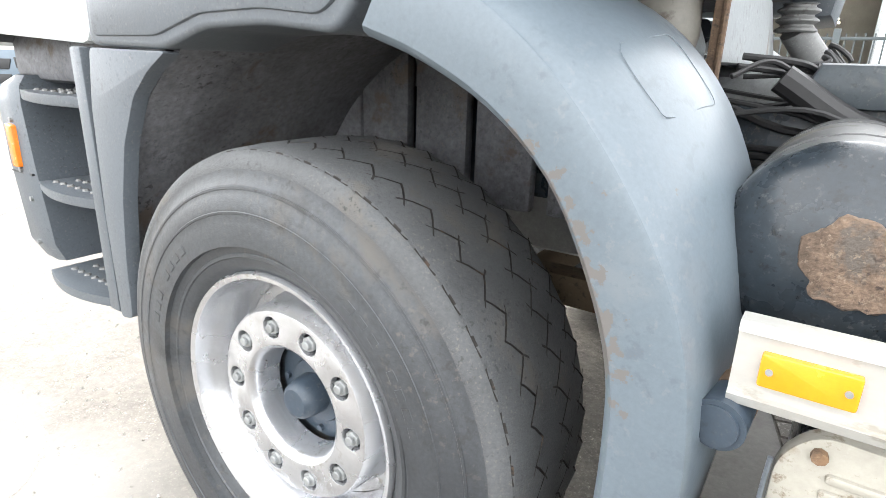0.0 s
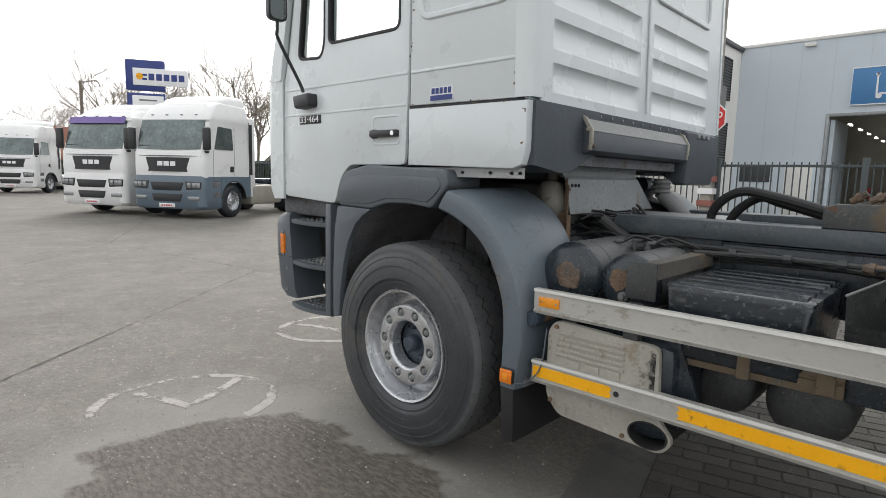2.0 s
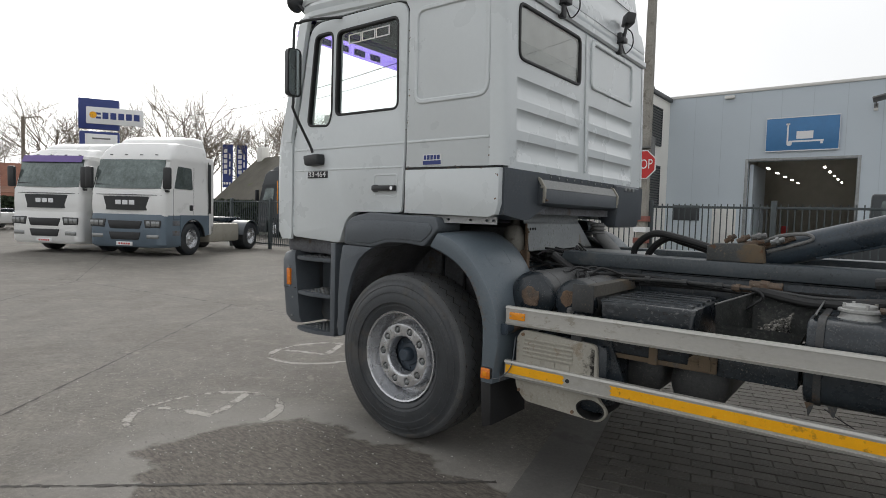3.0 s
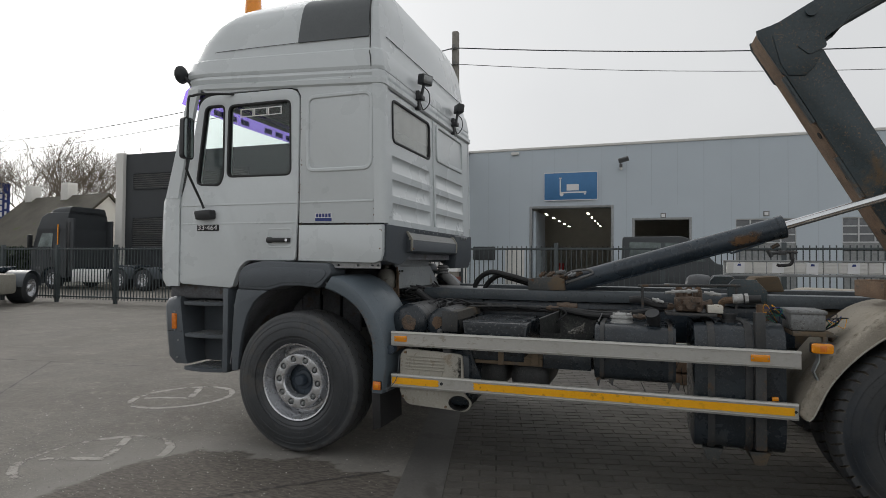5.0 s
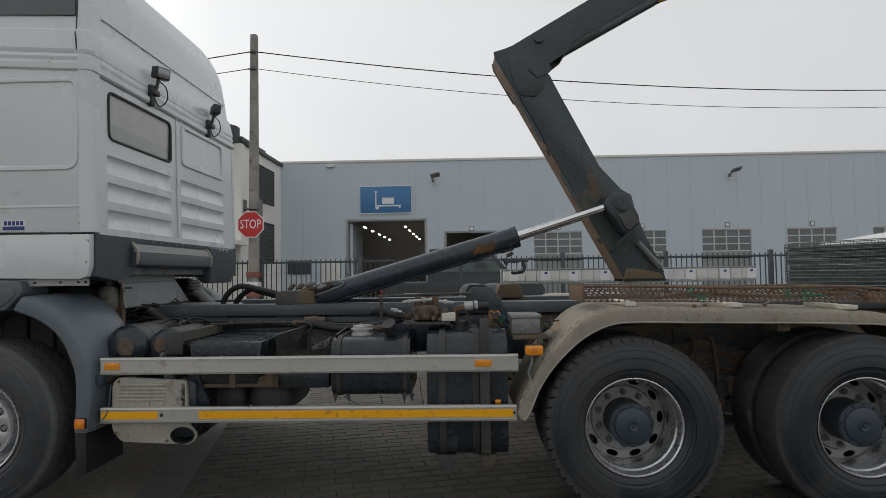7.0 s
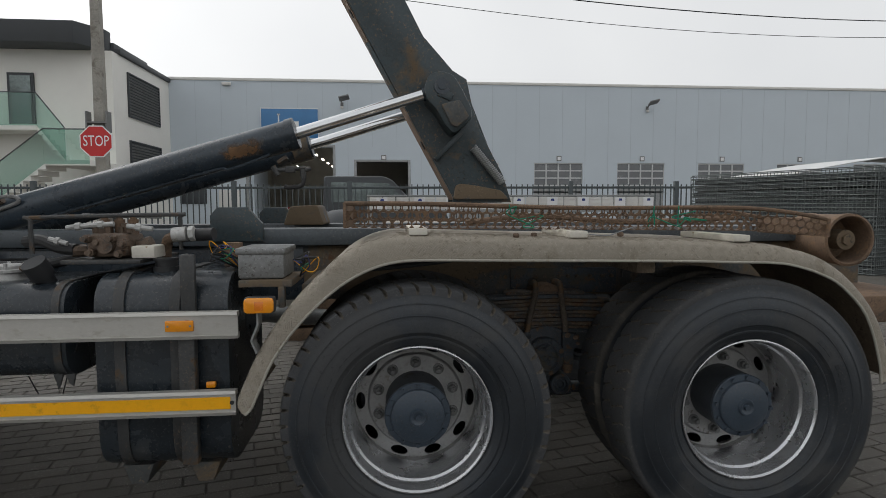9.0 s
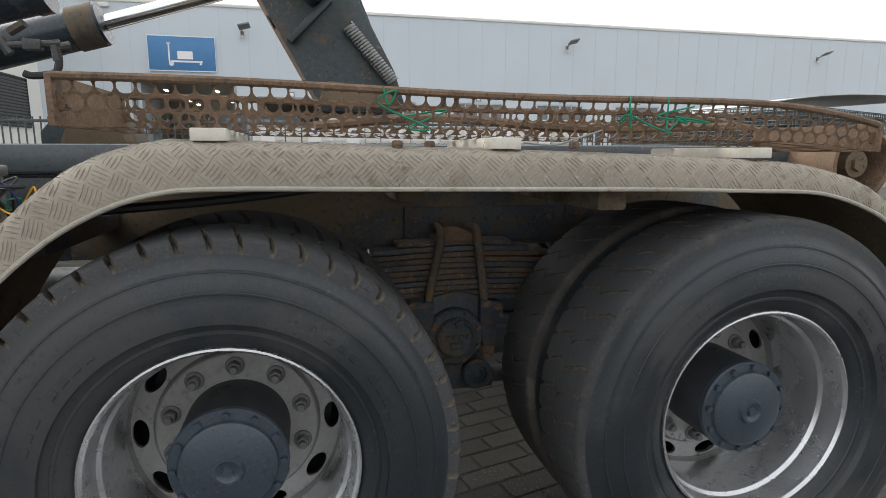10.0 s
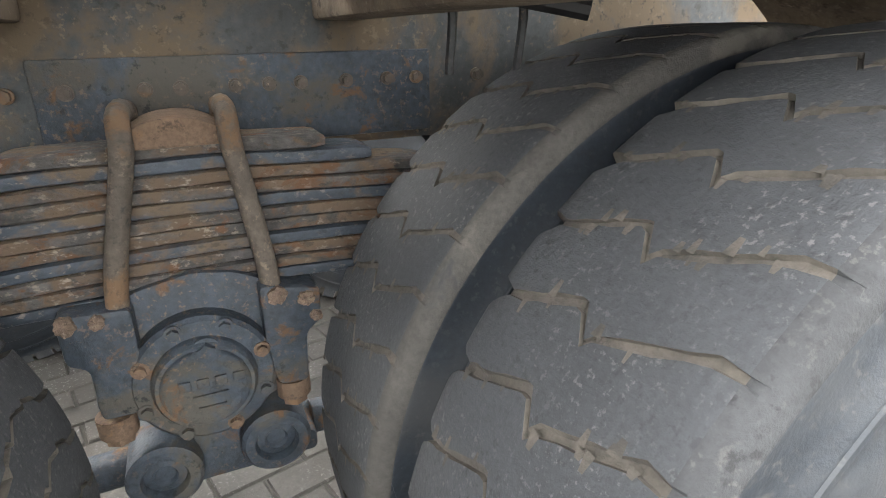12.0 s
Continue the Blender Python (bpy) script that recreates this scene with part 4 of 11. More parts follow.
def office():
    root = tagged(empty("office_building", pose(0, 0, GZ)), "white rendered two-storey office with dark roof edge and outside stair", "building")
    bm = bmesh.new()
    box(bm, OX, -6.1, 20.2, HY, 0, 7.1)
    part("wall", bm, "render", root, smooth=0)
    bm = bmesh.new()
    prism(bm, [(OX, 19.2), (-6.9, 19.2), (-6.3, 20.2), (-6.3, 20.6), (OX, 20.6)], 7.1, 7.85, "z", bev=0.02)
    roof = part("roof", bm, "anth", root, "dark overhanging flat roof edge")
    bm = bmesh.new()
    box(bm, OX, -5.98, 20.61, HY - 0.05, 7.1, 7.28, 0.02)
    box(bm, OX, -6.2, 20.61, HY - 2.0, 7.28, 7.50, 0.02)
    part("roof_coping", bm, "anth", roof, "thin dark coping")
    louvre(root, ((-6.09, 21.4), (-6.09, 24.3)), 4.95, 6.55, (1, 0))
    louvre(root, ((-6.09, 21.4), (-6.09, 24.3)), 2.2, 3.95, (1, 0))
    bm = bmesh.new()
    box(bm, -9.7, -8.8, 20.12, 20.19, 4.2, 6.25)
    w = part("balcony_door", bm, "anth", root, smooth=0)
    bm = bmesh.new()
    box(bm, -9.6, -8.9, 20.1, 20.12, 4.3, 6.15)
    part("pane", bm, "windscreen", w, smooth=0)
    bm = bmesh.new()  # landing and flight
    box(bm, -12.5, -8.05, 18.9, 20.2, 4.05, 4.25, 0.01)
    stair = part("outside_stair", bm, "render", root, "pale concrete outside stair")
    for i in range(6):
        bm = bmesh.new()
        box(bm, -8.05 + 0.15 * i, -7.80 + 0.15 * i, 18.9, 20.2, 3.9 - 0.18 * i, 4.06 - 0.18 * i)
        part("stair_step", bm, "render", stair, smooth=0)
    bm = bmesh.new()
    box(bm, -7.15, -5.75, 17.6, 20.2, 2.75, 2.93)
    part("stair_landing", bm, "render", stair, smooth=0)
    for i in range(14):
        bm = bmesh.new()
        box(bm, -7.40 - 0.24 * i, -7.12 - 0.24 * i, 17.6, 18.8, 2.62 - 0.18 * i, 2.78 - 0.18 * i)
        part("stair_step", bm, "render", stair, smooth=0)
    for a, b, y in (((-12.5, 4.2), (-8.05, 4.2), 18.86), ((-8.05, 4.2), (-7.15, 3.0), 18.86), ((-7.15, 2.8), (-5.75, 2.8), 17.57), ((-10.5, 0.2), (-7.15, 2.8), 17.57)):
        bm = bmesh.new()
        prism(bm, [a, b, (b[0], b[1] + 1.1), (a[0], a[1] + 1.1)], y, y + 0.02, "y")
        g = part("glass_balustrade", bm, "balglass", root, "greenish glass balustrade", smooth=0)
        g.visible_shadow = False
        bm = bmesh.new()
        rod(bm, (a[0], y + 0.01, a[1] + 1.12), (b[0], y + 0.01, b[1] + 1.12), 0.02, 8)
        part("handrail", bm, "anth", g)
    # dark annex further along
    bm = bmesh.new()
    box(bm, -24.0, OX, 20.2, 30, 0, 7.2)
    part("annex_wall", bm, "anth", root, "anthracite clad annex", smooth=0)
    bm = bmesh.new()
    box(bm, -24.5, -24.0, 20.0, 30, 0, 7.25)
    part("annex_pier", bm, "render", root, smooth=0)
    louvre(root, ((-23.4, 20.19), (-16.0, 20.19)), 5.3, 6.1, (0, -1))
    louvre(root, ((-23.4, 20.19), (-16.0, 20.19)), 2.1, 3.7, (0, -1))


def fence_run(a, b, name_label):
    """Steel bar fence between two plan points: posts, two rails and thin uprights."""
    a, b = Vector(a), Vector(b)
    L = (b - a).length
    ang = math.degrees(math.atan2(b.y - a.y, b.x - a.x))
    root = tagged(empty("fence", pose(a.x, a.y, GZ, 0, 0, ang)), name_label, "fence", "yard fence")
    pitch, panel = 0.125, 2.5
    bar = bmesh.new()
    box(bar, -0.011, 0.011, -0.011, 0.011, 0.12, 1.86)
    bar_me = None
    n = int(L / pitch)
    for i in range(n + 1):
        if bar_me is None:
            ob = part("bar", bar, "fence", root, smooth=0)
            bar_me = ob.data
        else:
            ob = new("bar", bar_me)
            ob.parent = root
        ob.location = (i * pitch, 0, 0)
    for i in range(int(L / panel) + 1):
        bm = bmesh.new()
        box(bm, i * panel - 0.05, i * panel + 0.05, -0.05, 0.05, 0, 1.93, 0.008)
        part("post", bm, "fence", root)
    for z in (0.18, 1.76):
        bm = bmesh.new()
        box(bm, 0, L, -0.025, 0.025, z, z + 0.05, 0.004)
        part("rail", bm, "fence", root)


hall()
office()
fence_run((-26.0, 10.0), (-2.2, 10.75), "dark steel bar fence behind the parked trucks")
fence_run((-1.9, 10.75), (11.0, 10.6), "dark steel sliding gate fence in front of the hall")


def stop_pole():
    root = tagged(empty("utility_pole", pose(-2.04, 10.6, GZ)), "weathered square concrete utility pole", "pole")
    bm = bmesh.new()
    r = bmesh.ops.create_cone(bm, cap_ends=True, segments=4, radius1=0.16, radius2=0.105, depth=7.55)
    bmesh.ops.transform(bm, matrix=pose(0, 0, 3.775, 0, 0, 45), verts=bm.verts)
    part("shaft", bm, "concretepole", root)
    for z in (6.65, 7.08):
        bm = bmesh.new()
        rod(bm, (-0.12, -0.1, z), (0.12, -0.1, z), 0.02, 8)
        rod(bm, (0.0, -0.14, z), (0.0, -0.14, z + 0.09), 0.03, 8)
        part("insulator", bm, "plate", root)
    for z in (1.0, 1.25, 1.5):
        bm = bmesh.new()
        box(bm, -0.15, 0.15, -0.15, 0.15, z - 0.06, z + 0.06)
        part("painted_band", bm, "bandred" if z != 1.25 else "sticker", root, smooth=0)
    s = tagged(empty("stop_sign", pose(-2.04, 10.36, 2.68)), "red octagonal stop sign with white letters on a pole", "sign")
    bm = bmesh.new()
    def octa(r):
        return [(r * math.cos(math.pi * (k + 0.5) / 4), r * math.sin(math.pi * (k + 0.5) / 4)) for k in range(8)]
    prism(bm, octa(0.35), -0.004, 0.012, "y")
    part("back_plate", bm, "sticker", s, smooth=0)
    bm = bmesh.new()
    prism(bm, octa(0.325), -0.010, -0.0045, "y")
    part("face", bm, "red", s, smooth=0)
    bm = bmesh.new()
    text_mesh(bm, "STOP", 0.27, Matrix.Translation((0, -0.0125, 0)) @ Matrix.Diagonal((0.8, 1, 1.15, 1)), 0.0015)
    part("lettering", bm, "sticker", s, "white letters reading STOP", smooth=0)
    bm = bmesh.new()
    box(bm, -0.2, 0.2, 0.012, 0.2, 0.38, 0.41)
    box(bm, -0.2, -0.17, 0.0, 0.2, 0.2, 0.62)
    box(bm, 0.2, 0.23, 0.0, 0.2, 0.2, 0.62)
    part("bracket", bm, "plate", s)


stop_pole()


def wire(a, b, sag, r=0.014, name="overhead_wire"):
    a, b = Vector(a), Vector(b)
    bm = bmesh.new()
    hose(bm, [a.lerp(b, i / 24) - Vector((0, 0, 4 * sag * (i / 24) * (1 - i / 24))) for i in range(25)], r, 5, curve=False)
    tagged(part(name, bm, "black"), "thin black overhead wire strung between poles", "wire", "overhead wires")


wire((-2.04, 10.5, 7.05), (24.4, 14.7, 7.20), 0.66)
wire((-2.04, 10.5, 6.62), (24.4, 14.7, 6.80), 0.76, 0.008)
wire((-2.04, 10.5, 7.05), (-62, 24.5, 11.5), 1.6)
wire((-2.04, 10.5, 6.62), (-62, 24.5, 10.6), 1.5, 0.010)


# ---- the hook-lift truck ----
def worn_edge(m, attr, colour, scale):
    """Mixes a bare colour in where the paint has chipped off an edge, by the mesh's wear layer and noise."""
    n, l = m.node_tree.nodes, m.node_tree.links
    b = n["Principled BSDF"]
    at, geo, nz = n.new("ShaderNodeAttribute"), n.new("ShaderNodeNewGeometry"), n.new("ShaderNodeTexNoise")
    at.attribute_name = attr
    nz.inputs["Scale"].default_value, nz.inputs["Detail"].default_value, nz.inputs["Roughness"].default_value = scale, 7, 0.62
    l.new(geo.outputs["Position"], nz.inputs["Vector"])
    su, rp, mx = n.new("ShaderNodeMath"), n.new("ShaderNodeValToRGB"), n.new("ShaderNodeMixRGB")
    su.operation = "MULTIPLY_ADD"
    su.inputs[1].default_value = 0.30
    l.new(at.outputs["Fac"], su.inputs[0])
    l.new(nz.outputs[0], su.inputs[2])
    rp.color_ramp.elements[0].position, rp.color_ramp.elements[1].position = 0.70, 0.715
    l.new(su.outputs[0], rp.inputs[0])
    src = b.inputs["Base Color"].links[0].from_socket
    l.new(rp.outputs[0], mx.inputs[0])
    l.new(src, mx.inputs[1])
    mx.inputs[2].default_value = (*colour, 1)
    l.new(mx.outputs[0], b.inputs["Base Color"])


worn_edge(M["greyblue"], "wear", (0.125, 0.118, 0.112), 42)
truck = tagged(empty("hooklift_truck", pose(0, 0, 0)), "white three-axle hook-lift truck with grey fenders and raised dark arm", "truck")
YC = 1.16  # centre line of the cab


RIB_TEETH, RIB_GROOVES, BLOCK_TEETH = 47, (0.31, 0.64, 0.90), 46


def block_step(u):
    """How far a stepped groove has run on round the tyre, in shares of its pitch, at u across the tread."""
    knots = ((0.0, -0.60), (0.154, -0.61), (0.30, -0.41), (0.48, -0.20), (0.51, -0.08), (0.575, -0.42), (0.604, -0.43), (0.815, -0.155), (1.0, 0.0))
    for (a, p), (b, q) in zip(knots, knots[1:]):
        if u <= b:
            return p + (q - p) * (u - a) / (b - a)
    return 0.0


def tyre_mesh(R, W, style, seed):
    """A tyre round the y axis, outer wall at y = 0, tread to y = W. style: 'rib' zigzag ribs, 'lug' open shoulder lugs, 'block' stepped blocks."""
    bm = bmesh.new()
    rb = 0.286  # bead
    wall = [(rb, 0.035), (rb + 0.012, 0.022), (rb + 0.02, 0.016), (rb + 0.035, 0.010), (rb + 0.037, 0.007), (rb + 0.043, 0.007), (rb + 0.045, 0.0085), (rb + 0.06, 0.003), (R * 0.66, -0.008), (R * 0.735, -0.010), (R * 0.745, -0.0085), (R * 0.775, -0.0082), (R * 0.777, -0.0095), (R * 0.784, -0.0095), (R * 0.786, -0.0080), (R * 0.80, -0.0075), (R * 0.81, -0.0055), (R * 0.835, -0.004), (R * 0.842, -0.0015), (R * 0.858, 0.0), (R * 0.860, -0.0009), (R * 0.868, -0.0003), (R * 0.870, 0.0018), (R * 0.875, 0.0025), (R * 0.883, 0.006), (R * 0.925, 0.012)]
    far = [(r, W - y) for r, y in reversed(wall)]
    # tread columns: (share of the width, height, zone)
    if style == "rib":
        teeth, per = RIB_TEETH, 4
        cols = [(0.0, -0.024, 0), (0.02, -0.013, 0), (0.045, -0.006, 0), (0.064, -0.003, 8), (0.067, -0.007, 8), (0.078, -0.006, 8), (0.081, -0.002, 8), (0.12, 0, 0)]
        for c in RIB_GROOVES:
            cols += [(c - 0.009, 0, 1), (c - 0.006, -0.008, 1), (c + 0.006, -0.008, 1), (c + 0.009, 0, 1)]
        cols += [(0.965, -0.002, 0), (1.0, -0.010, 0)]
    elif style == "lug":
        teeth, per = 52, 8
        cols = [(0.0, -0.012, 2), (0.010, -0.004, 2), (0.035, -0.001, 2), (0.08, 0, 2), (0.16, 0, 2), (0.25, 0, 2), (0.275, 0, 3), (0.36, 0, 3), (0.385, 0, 4), (0.485, 0, 4), (0.51, 0, 5), (0.61, 0, 5), (0.635, 0, 6), (0.72, 0, 6), (0.745, 0, 7), (0.84, 0, 7), (0.92, 0, 7), (0.965, -0.001, 7), (0.99, -0.004, 7), (1.0, -0.012, 7)]
        step = {2: 0.0, 3: 0.10, 4: 0.0, 5: 0.0, 6: 0.10, 7: 0.0}
        widths = {2: 0.18, 3: 0.13, 4: 0.08, 5: 0.08, 6: 0.10, 7: 0.13}
        depths = {2: 0.019, 3: 0.012, 4: 0.008, 5: 0.008, 6: 0.010, 7: 0.016}
    else:
        teeth, per = BLOCK_TEETH, 8
        us = (0.0, 0.010, 0.025, 0.045, 0.08, 0.154, 0.22, 0.30, 0.39, 0.48, 0.51, 0.575, 0.604, 0.70, 0.76, 0.815, 0.86, 0.90, 0.94, 0.965, 0.985, 1.0)
        cols = [(u, {0.0: -0.022, 0.010: -0.013, 0.025: -0.0065, 0.045: -0.0025, 0.08: -0.0005, 0.985: -0.002, 1.0: -0.007}.get(u, 0), 3) for u in us]
    n = teeth * per
    rng = random.Random(seed)
    jit = [rng.uniform(-0.015, 0.015) for _ in range(teeth + 1)]
    prof_y = 0.012
    TW = W - 2 * prof_y
    rings = []
    for i in range(n):
        k, ph = divmod(i, per)
        ring = []
        a = 2 * math.pi * i / n
        for r, y in wall:
            ring.append((r, y, a, 0))
        for u, dz, flag in cols:
            crown = (-0.004 if style == "block" else -0.010) * (2 * u - 1) ** 4
            uu, aa, dd, mi = u, a, dz, 0
            if style == "rib":
                if flag == 1:  # zigzag groove
                    pos = (0.0, 0.30, 0.5, 0.86)[ph]
                    aa = 2 * math.pi * (k + pos + (0.25 if u > 0.5 else 0.0)) / teeth
                    uu = u + 0.10 * (-0.5, 0.15, 0.5, -0.15)[ph]
                    mi = 1 if dz < -0.005 else 0
                elif flag == 8 and ph in (0, 3):  # short shoulder slots
                    dd = -0.003
                elif flag == 8:
                    mi = 1 if dz < -0.005 else 0
            else:
                w = widths[flag] / 2 if style == "lug" else 0.040 + 0.034 * abs(math.sin(23 * u + 2.7 * k))
                edge = min(u, 1 - u)
                w = min(0.36, w * (1.0 + 0.45 * max(0.0, 1 - edge / 0.13) ** 1.6)) if style == "lug" else w * (1.0 + 2.6 * max(0.0, 1 - (1 - u) / 0.10) ** 1.3)
                wf = w * (0.55 if style == "lug" else 0.74)
                pos = (-wf, wf, w, w + 0.04, 0.42, 0.58, 1 - w - 0.04, 1 - w)[ph]
                floor = ph in (0, 1)
                fade = 1.0 if edge > 0.005 else 0.9
                if style == "lug":
                    deep, shift = depths[flag] * fade, step[flag] + 1.15 * min(u, 1 - u) + 0.05 * math.sin(u * 14.0)
                else:
                    deep, shift = (0.034 if u > 0.975 else 0.020 if u > 0.95 else 0.008 if u > 0.92 else 0.0045) * min(1.0, max(0.0, u - 0.03) / 0.08), block_step(u) + 0.030 * noise.noise(Vector((u * 13.0, k * 0.7, seed)))
                dd = dz - (deep if floor else 0)
                aa = 2 * math.pi * (k + pos + shift + jit[k]) / teeth
                mi = 1 if floor else 0
            ring.append((R + crown + dd, prof_y + uu * TW, aa, mi))
        for r, y in far:
            ring.append((r, y, a, 0))
        rings.append([(bm.verts.new((r * math.cos(q), y, r * math.sin(q))), mi) for r, y, q, mi in ring])
    lo, hi = len(wall), len(wall) + len(cols)
    for i in range(n):
        q, w = rings[i], rings[(i + 1) % n]
        for j in range(len(q) - 1):
            f = bm.faces.new((q[j][0], q[j + 1][0], w[j + 1][0], w[j][0]))
            if lo - 1 <= j < hi:
                s = q[j][1] + q[j + 1][1] + w[j][1] + w[j + 1][1]
                f.material_index = 2 if s >= 2 else 1
                if style == "block" and j - lo < 4:  # rounded shoulder, wiped with dust
                    f.material_index = 3 if j >= lo else 0
    return bm


def tyre(name, R, W, style, seed, parent, y, label, shoulder="shoulder"):
    # lug gap floors take the dusty groove colour, also to look lit
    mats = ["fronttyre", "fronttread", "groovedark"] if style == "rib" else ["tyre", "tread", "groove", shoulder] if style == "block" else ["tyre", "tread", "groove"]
    ob = part(name, tyre_mesh(R, W, style, seed), mats, parent, label, smooth=32)
    ob.location = (0, y, 0)
    # raised maker's lettering reduced to plain bars on the wall
    bm = bmesh.new()
    for base in (0.3, 2.2, 4.3):
        for k in range(8):
            if k == 4:
                continue
            a0 = base + k * 0.085
            rows = []
            for t in range(4):
                a = a0 + 0.052 * t / 3
                rows.append([((R * 0.69) * math.cos(a), -0.0065, (R * 0.69) * math.sin(a)), ((R * 0.70) * math.cos(a), -0.0105, (R * 0.70) * math.sin(a)), ((R * 0.73) * math.cos(a), -0.0105, (R * 0.73) * math.sin(a)), ((R * 0.738) * math.cos(a), -0.0068, (R * 0.738) * math.sin(a))])
            sheet(bm, rows, 0.002)
    mk = part("sidewall_marking", bm, mats[0], ob)
    mk["kind"] = "stuff"
    if style == "rib":  # barbs at the corners of the zigzag grooves, flat strips in the same shade colour
        bm = bmesh.new()
        rg = random.Random(seed + 50)
        for k in range(RIB_TEETH):
            for c in RIB_GROOVES:
                off = 0.25 if c > 0.5 else 0.0
                for pos, du in ((0.0, -0.05), (0.5, 0.05)):
                    a0 = 2 * math.pi * (k + pos + off) / RIB_TEETH
                    for sg, ln in ((-1, 0.018), (1, 0.018)):
                        if c < 0.5 and rg.random() < 0.5:
                            continue
                        u0, w = c + du, rg.uniform(0.0016, 0.0028)
                        u1 = u0 + (0.045 if du > 0 else -0.045) * rg.uniform(0.5, 1.0)
                        da = sg * ln / R * rg.uniform(0.3, 0.8)
                        pts = [(a0, u0), (a0 + da, u1)]
                        sheet(bm, [[((R - 0.010 * (2 * u - 1) ** 4 + 0.0005) * math.cos(a + e / R), 0.012 + u * (W - 0.024), (R - 0.010 * (2 * u - 1) ** 4 + 0.0005) * math.sin(a + e / R)) for e in (-w, w)] for a, u in pts])
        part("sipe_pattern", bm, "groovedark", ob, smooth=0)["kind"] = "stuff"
    if style == "block":  # short sipes that branch off the stepped grooves
        bm = bmesh.new()
        rg = random.Random(seed + 50)
        for k in range(BLOCK_TEETH):
            for u in (0.20, 0.26, 0.34, 0.41, 0.47, 0.65, 0.71, 0.77, 0.83, 0.90):
                for sgn in (-1, 1):
                    if rg.random() < 0.62:
                        continue
                    w, uu = rg.uniform(0.0016, 0.0036), u + rg.uniform(-0.035, 0.035)
                    a0, ln = 2 * math.pi * (k + block_step(uu) + sgn * 0.02) / BLOCK_TEETH, rg.uniform(0.006, 0.015) * sgn / R
                    yy, rr = 0.012 + uu * (W - 0.024), R - 0.004 * (2 * uu - 1) ** 4 + 0.0006
                    sheet(bm, [[(rr * math.cos(a), yy + e * q, rr * math.sin(a)) for e in (-w, w)] for a, q in ((a0, 1.4), (a0 + ln, 0.7))])
        part("sipe_pattern", bm, "groove", ob, smooth=0)["kind"] = "stuff"
    return ob


def front_wheel():
    bm = bmesh.new()
    # rim barrel: lip, drop, inner flange
    prof = [(0.286, 0.27), (0.27, 0.27), (0.262, 0.23), (0.255, 0.17), (0.245, 0.125), (0.243, 0.08), (0.255, 0.04), (0.268, 0.022), (0.272, 0.0), (0.277, -0.016), (0.2875, -0.020), (0.2915, -0.012), (0.289, 0.0), (0.282, 0.025), (0.286, 0.27)]
    lathe(bm, prof, 72)
    # disc pressed outward
    disc = [(0.243, 0.10), (0.222, 0.10), (0.214, 0.085), (0.212, 0.045), (0.208, 0.022), (0.203, 0.0125)]
    lathe(bm, disc, 72)
    lathe(bm, [(0.131, 0.0125), (0.124, 0.018), (0.119, 0.03), (0.116, 0.075), (0.116, 0.085), (0.125, 0.085)], 72)
    lathe(bm, [(0.20, 0.05), (0.12, 0.05)], 72)
    circ = lambda r, n, cx=0, cz=0: [(cx + r * math.cos(2 * math.pi * j / n), cz + r * math.sin(2 * math.pi * j / n)) for j in range(n)]
    nut_at = [(0.1675 * math.cos(2 * math.pi * (k - 0.083) / 10), 0.1675 * math.sin(2 * math.pi * (k - 0.083) / 10)) for k in range(10)]
    prism(bm, circ(0.203, 72), 0.0125, 0.03, "y", [circ(0.131, 48)] + [circ(0.0235, 18, x, z) for x, z in nut_at], 0.0015)
    w = part("wheel", bm, "silver", truck, "silver steel front wheel with worn tyre", smooth=40)
    tyre("tyre", 0.526, 0.345, "rib", 1, w, -0.036, "worn black tyre with zigzag grooves")
    for k in range(10):
        a = 2 * math.pi * (k - 0.083) / 10
        x, z = 0.1675 * math.cos(a), 0.1675 * math.sin(a)
        # dark disc at the hole's bottom stands in for its shade
        bm = bmesh.new()
        rod(bm, (x, 0.045, z), (x, 0.034, z), 0.027, 16)
        part("nut_recess", bm, "hubdark", w)
        bm = bmesh.new()
        rod(bm, (x, 0.036, z), (x, 0.014, z), 0.0165, 6)
        rod(bm, (x, 0.016, z), (x, 0.006, z), 0.0095, 12)
        bmesh.ops.bevel(bm, geom=bm.edges[:], offset=0.0015, segments=1, affect="EDGES")
        part("wheel_nut", bm, "steel", w)
    bm = bmesh.new()
    lathe(bm, [(0.0, 0.022), (0.03, 0.023), (0.038, 0.03), (0.043, 0.05), (0.045, 0.08), (0.07, 0.085), (0.075, 0.095), (0.116, 0.10), (0.118, 0.13)], 40)
    ring_bolts(bm, 0, 0.097, 0, 0.097, 8, 0.008, 0.008)
    part("hub_cap", bm, "hub", w, "dark blue-grey hub cap")
    bm = bmesh.new()
    rod(bm, (0, 0.11, 0), (0, 0.30, 0), 0.236, 40)
    part("brake_drum", bm, "hubdark", w)
    w.matrix_basis = pose(0.10, -0.012, 0.495)
    return w


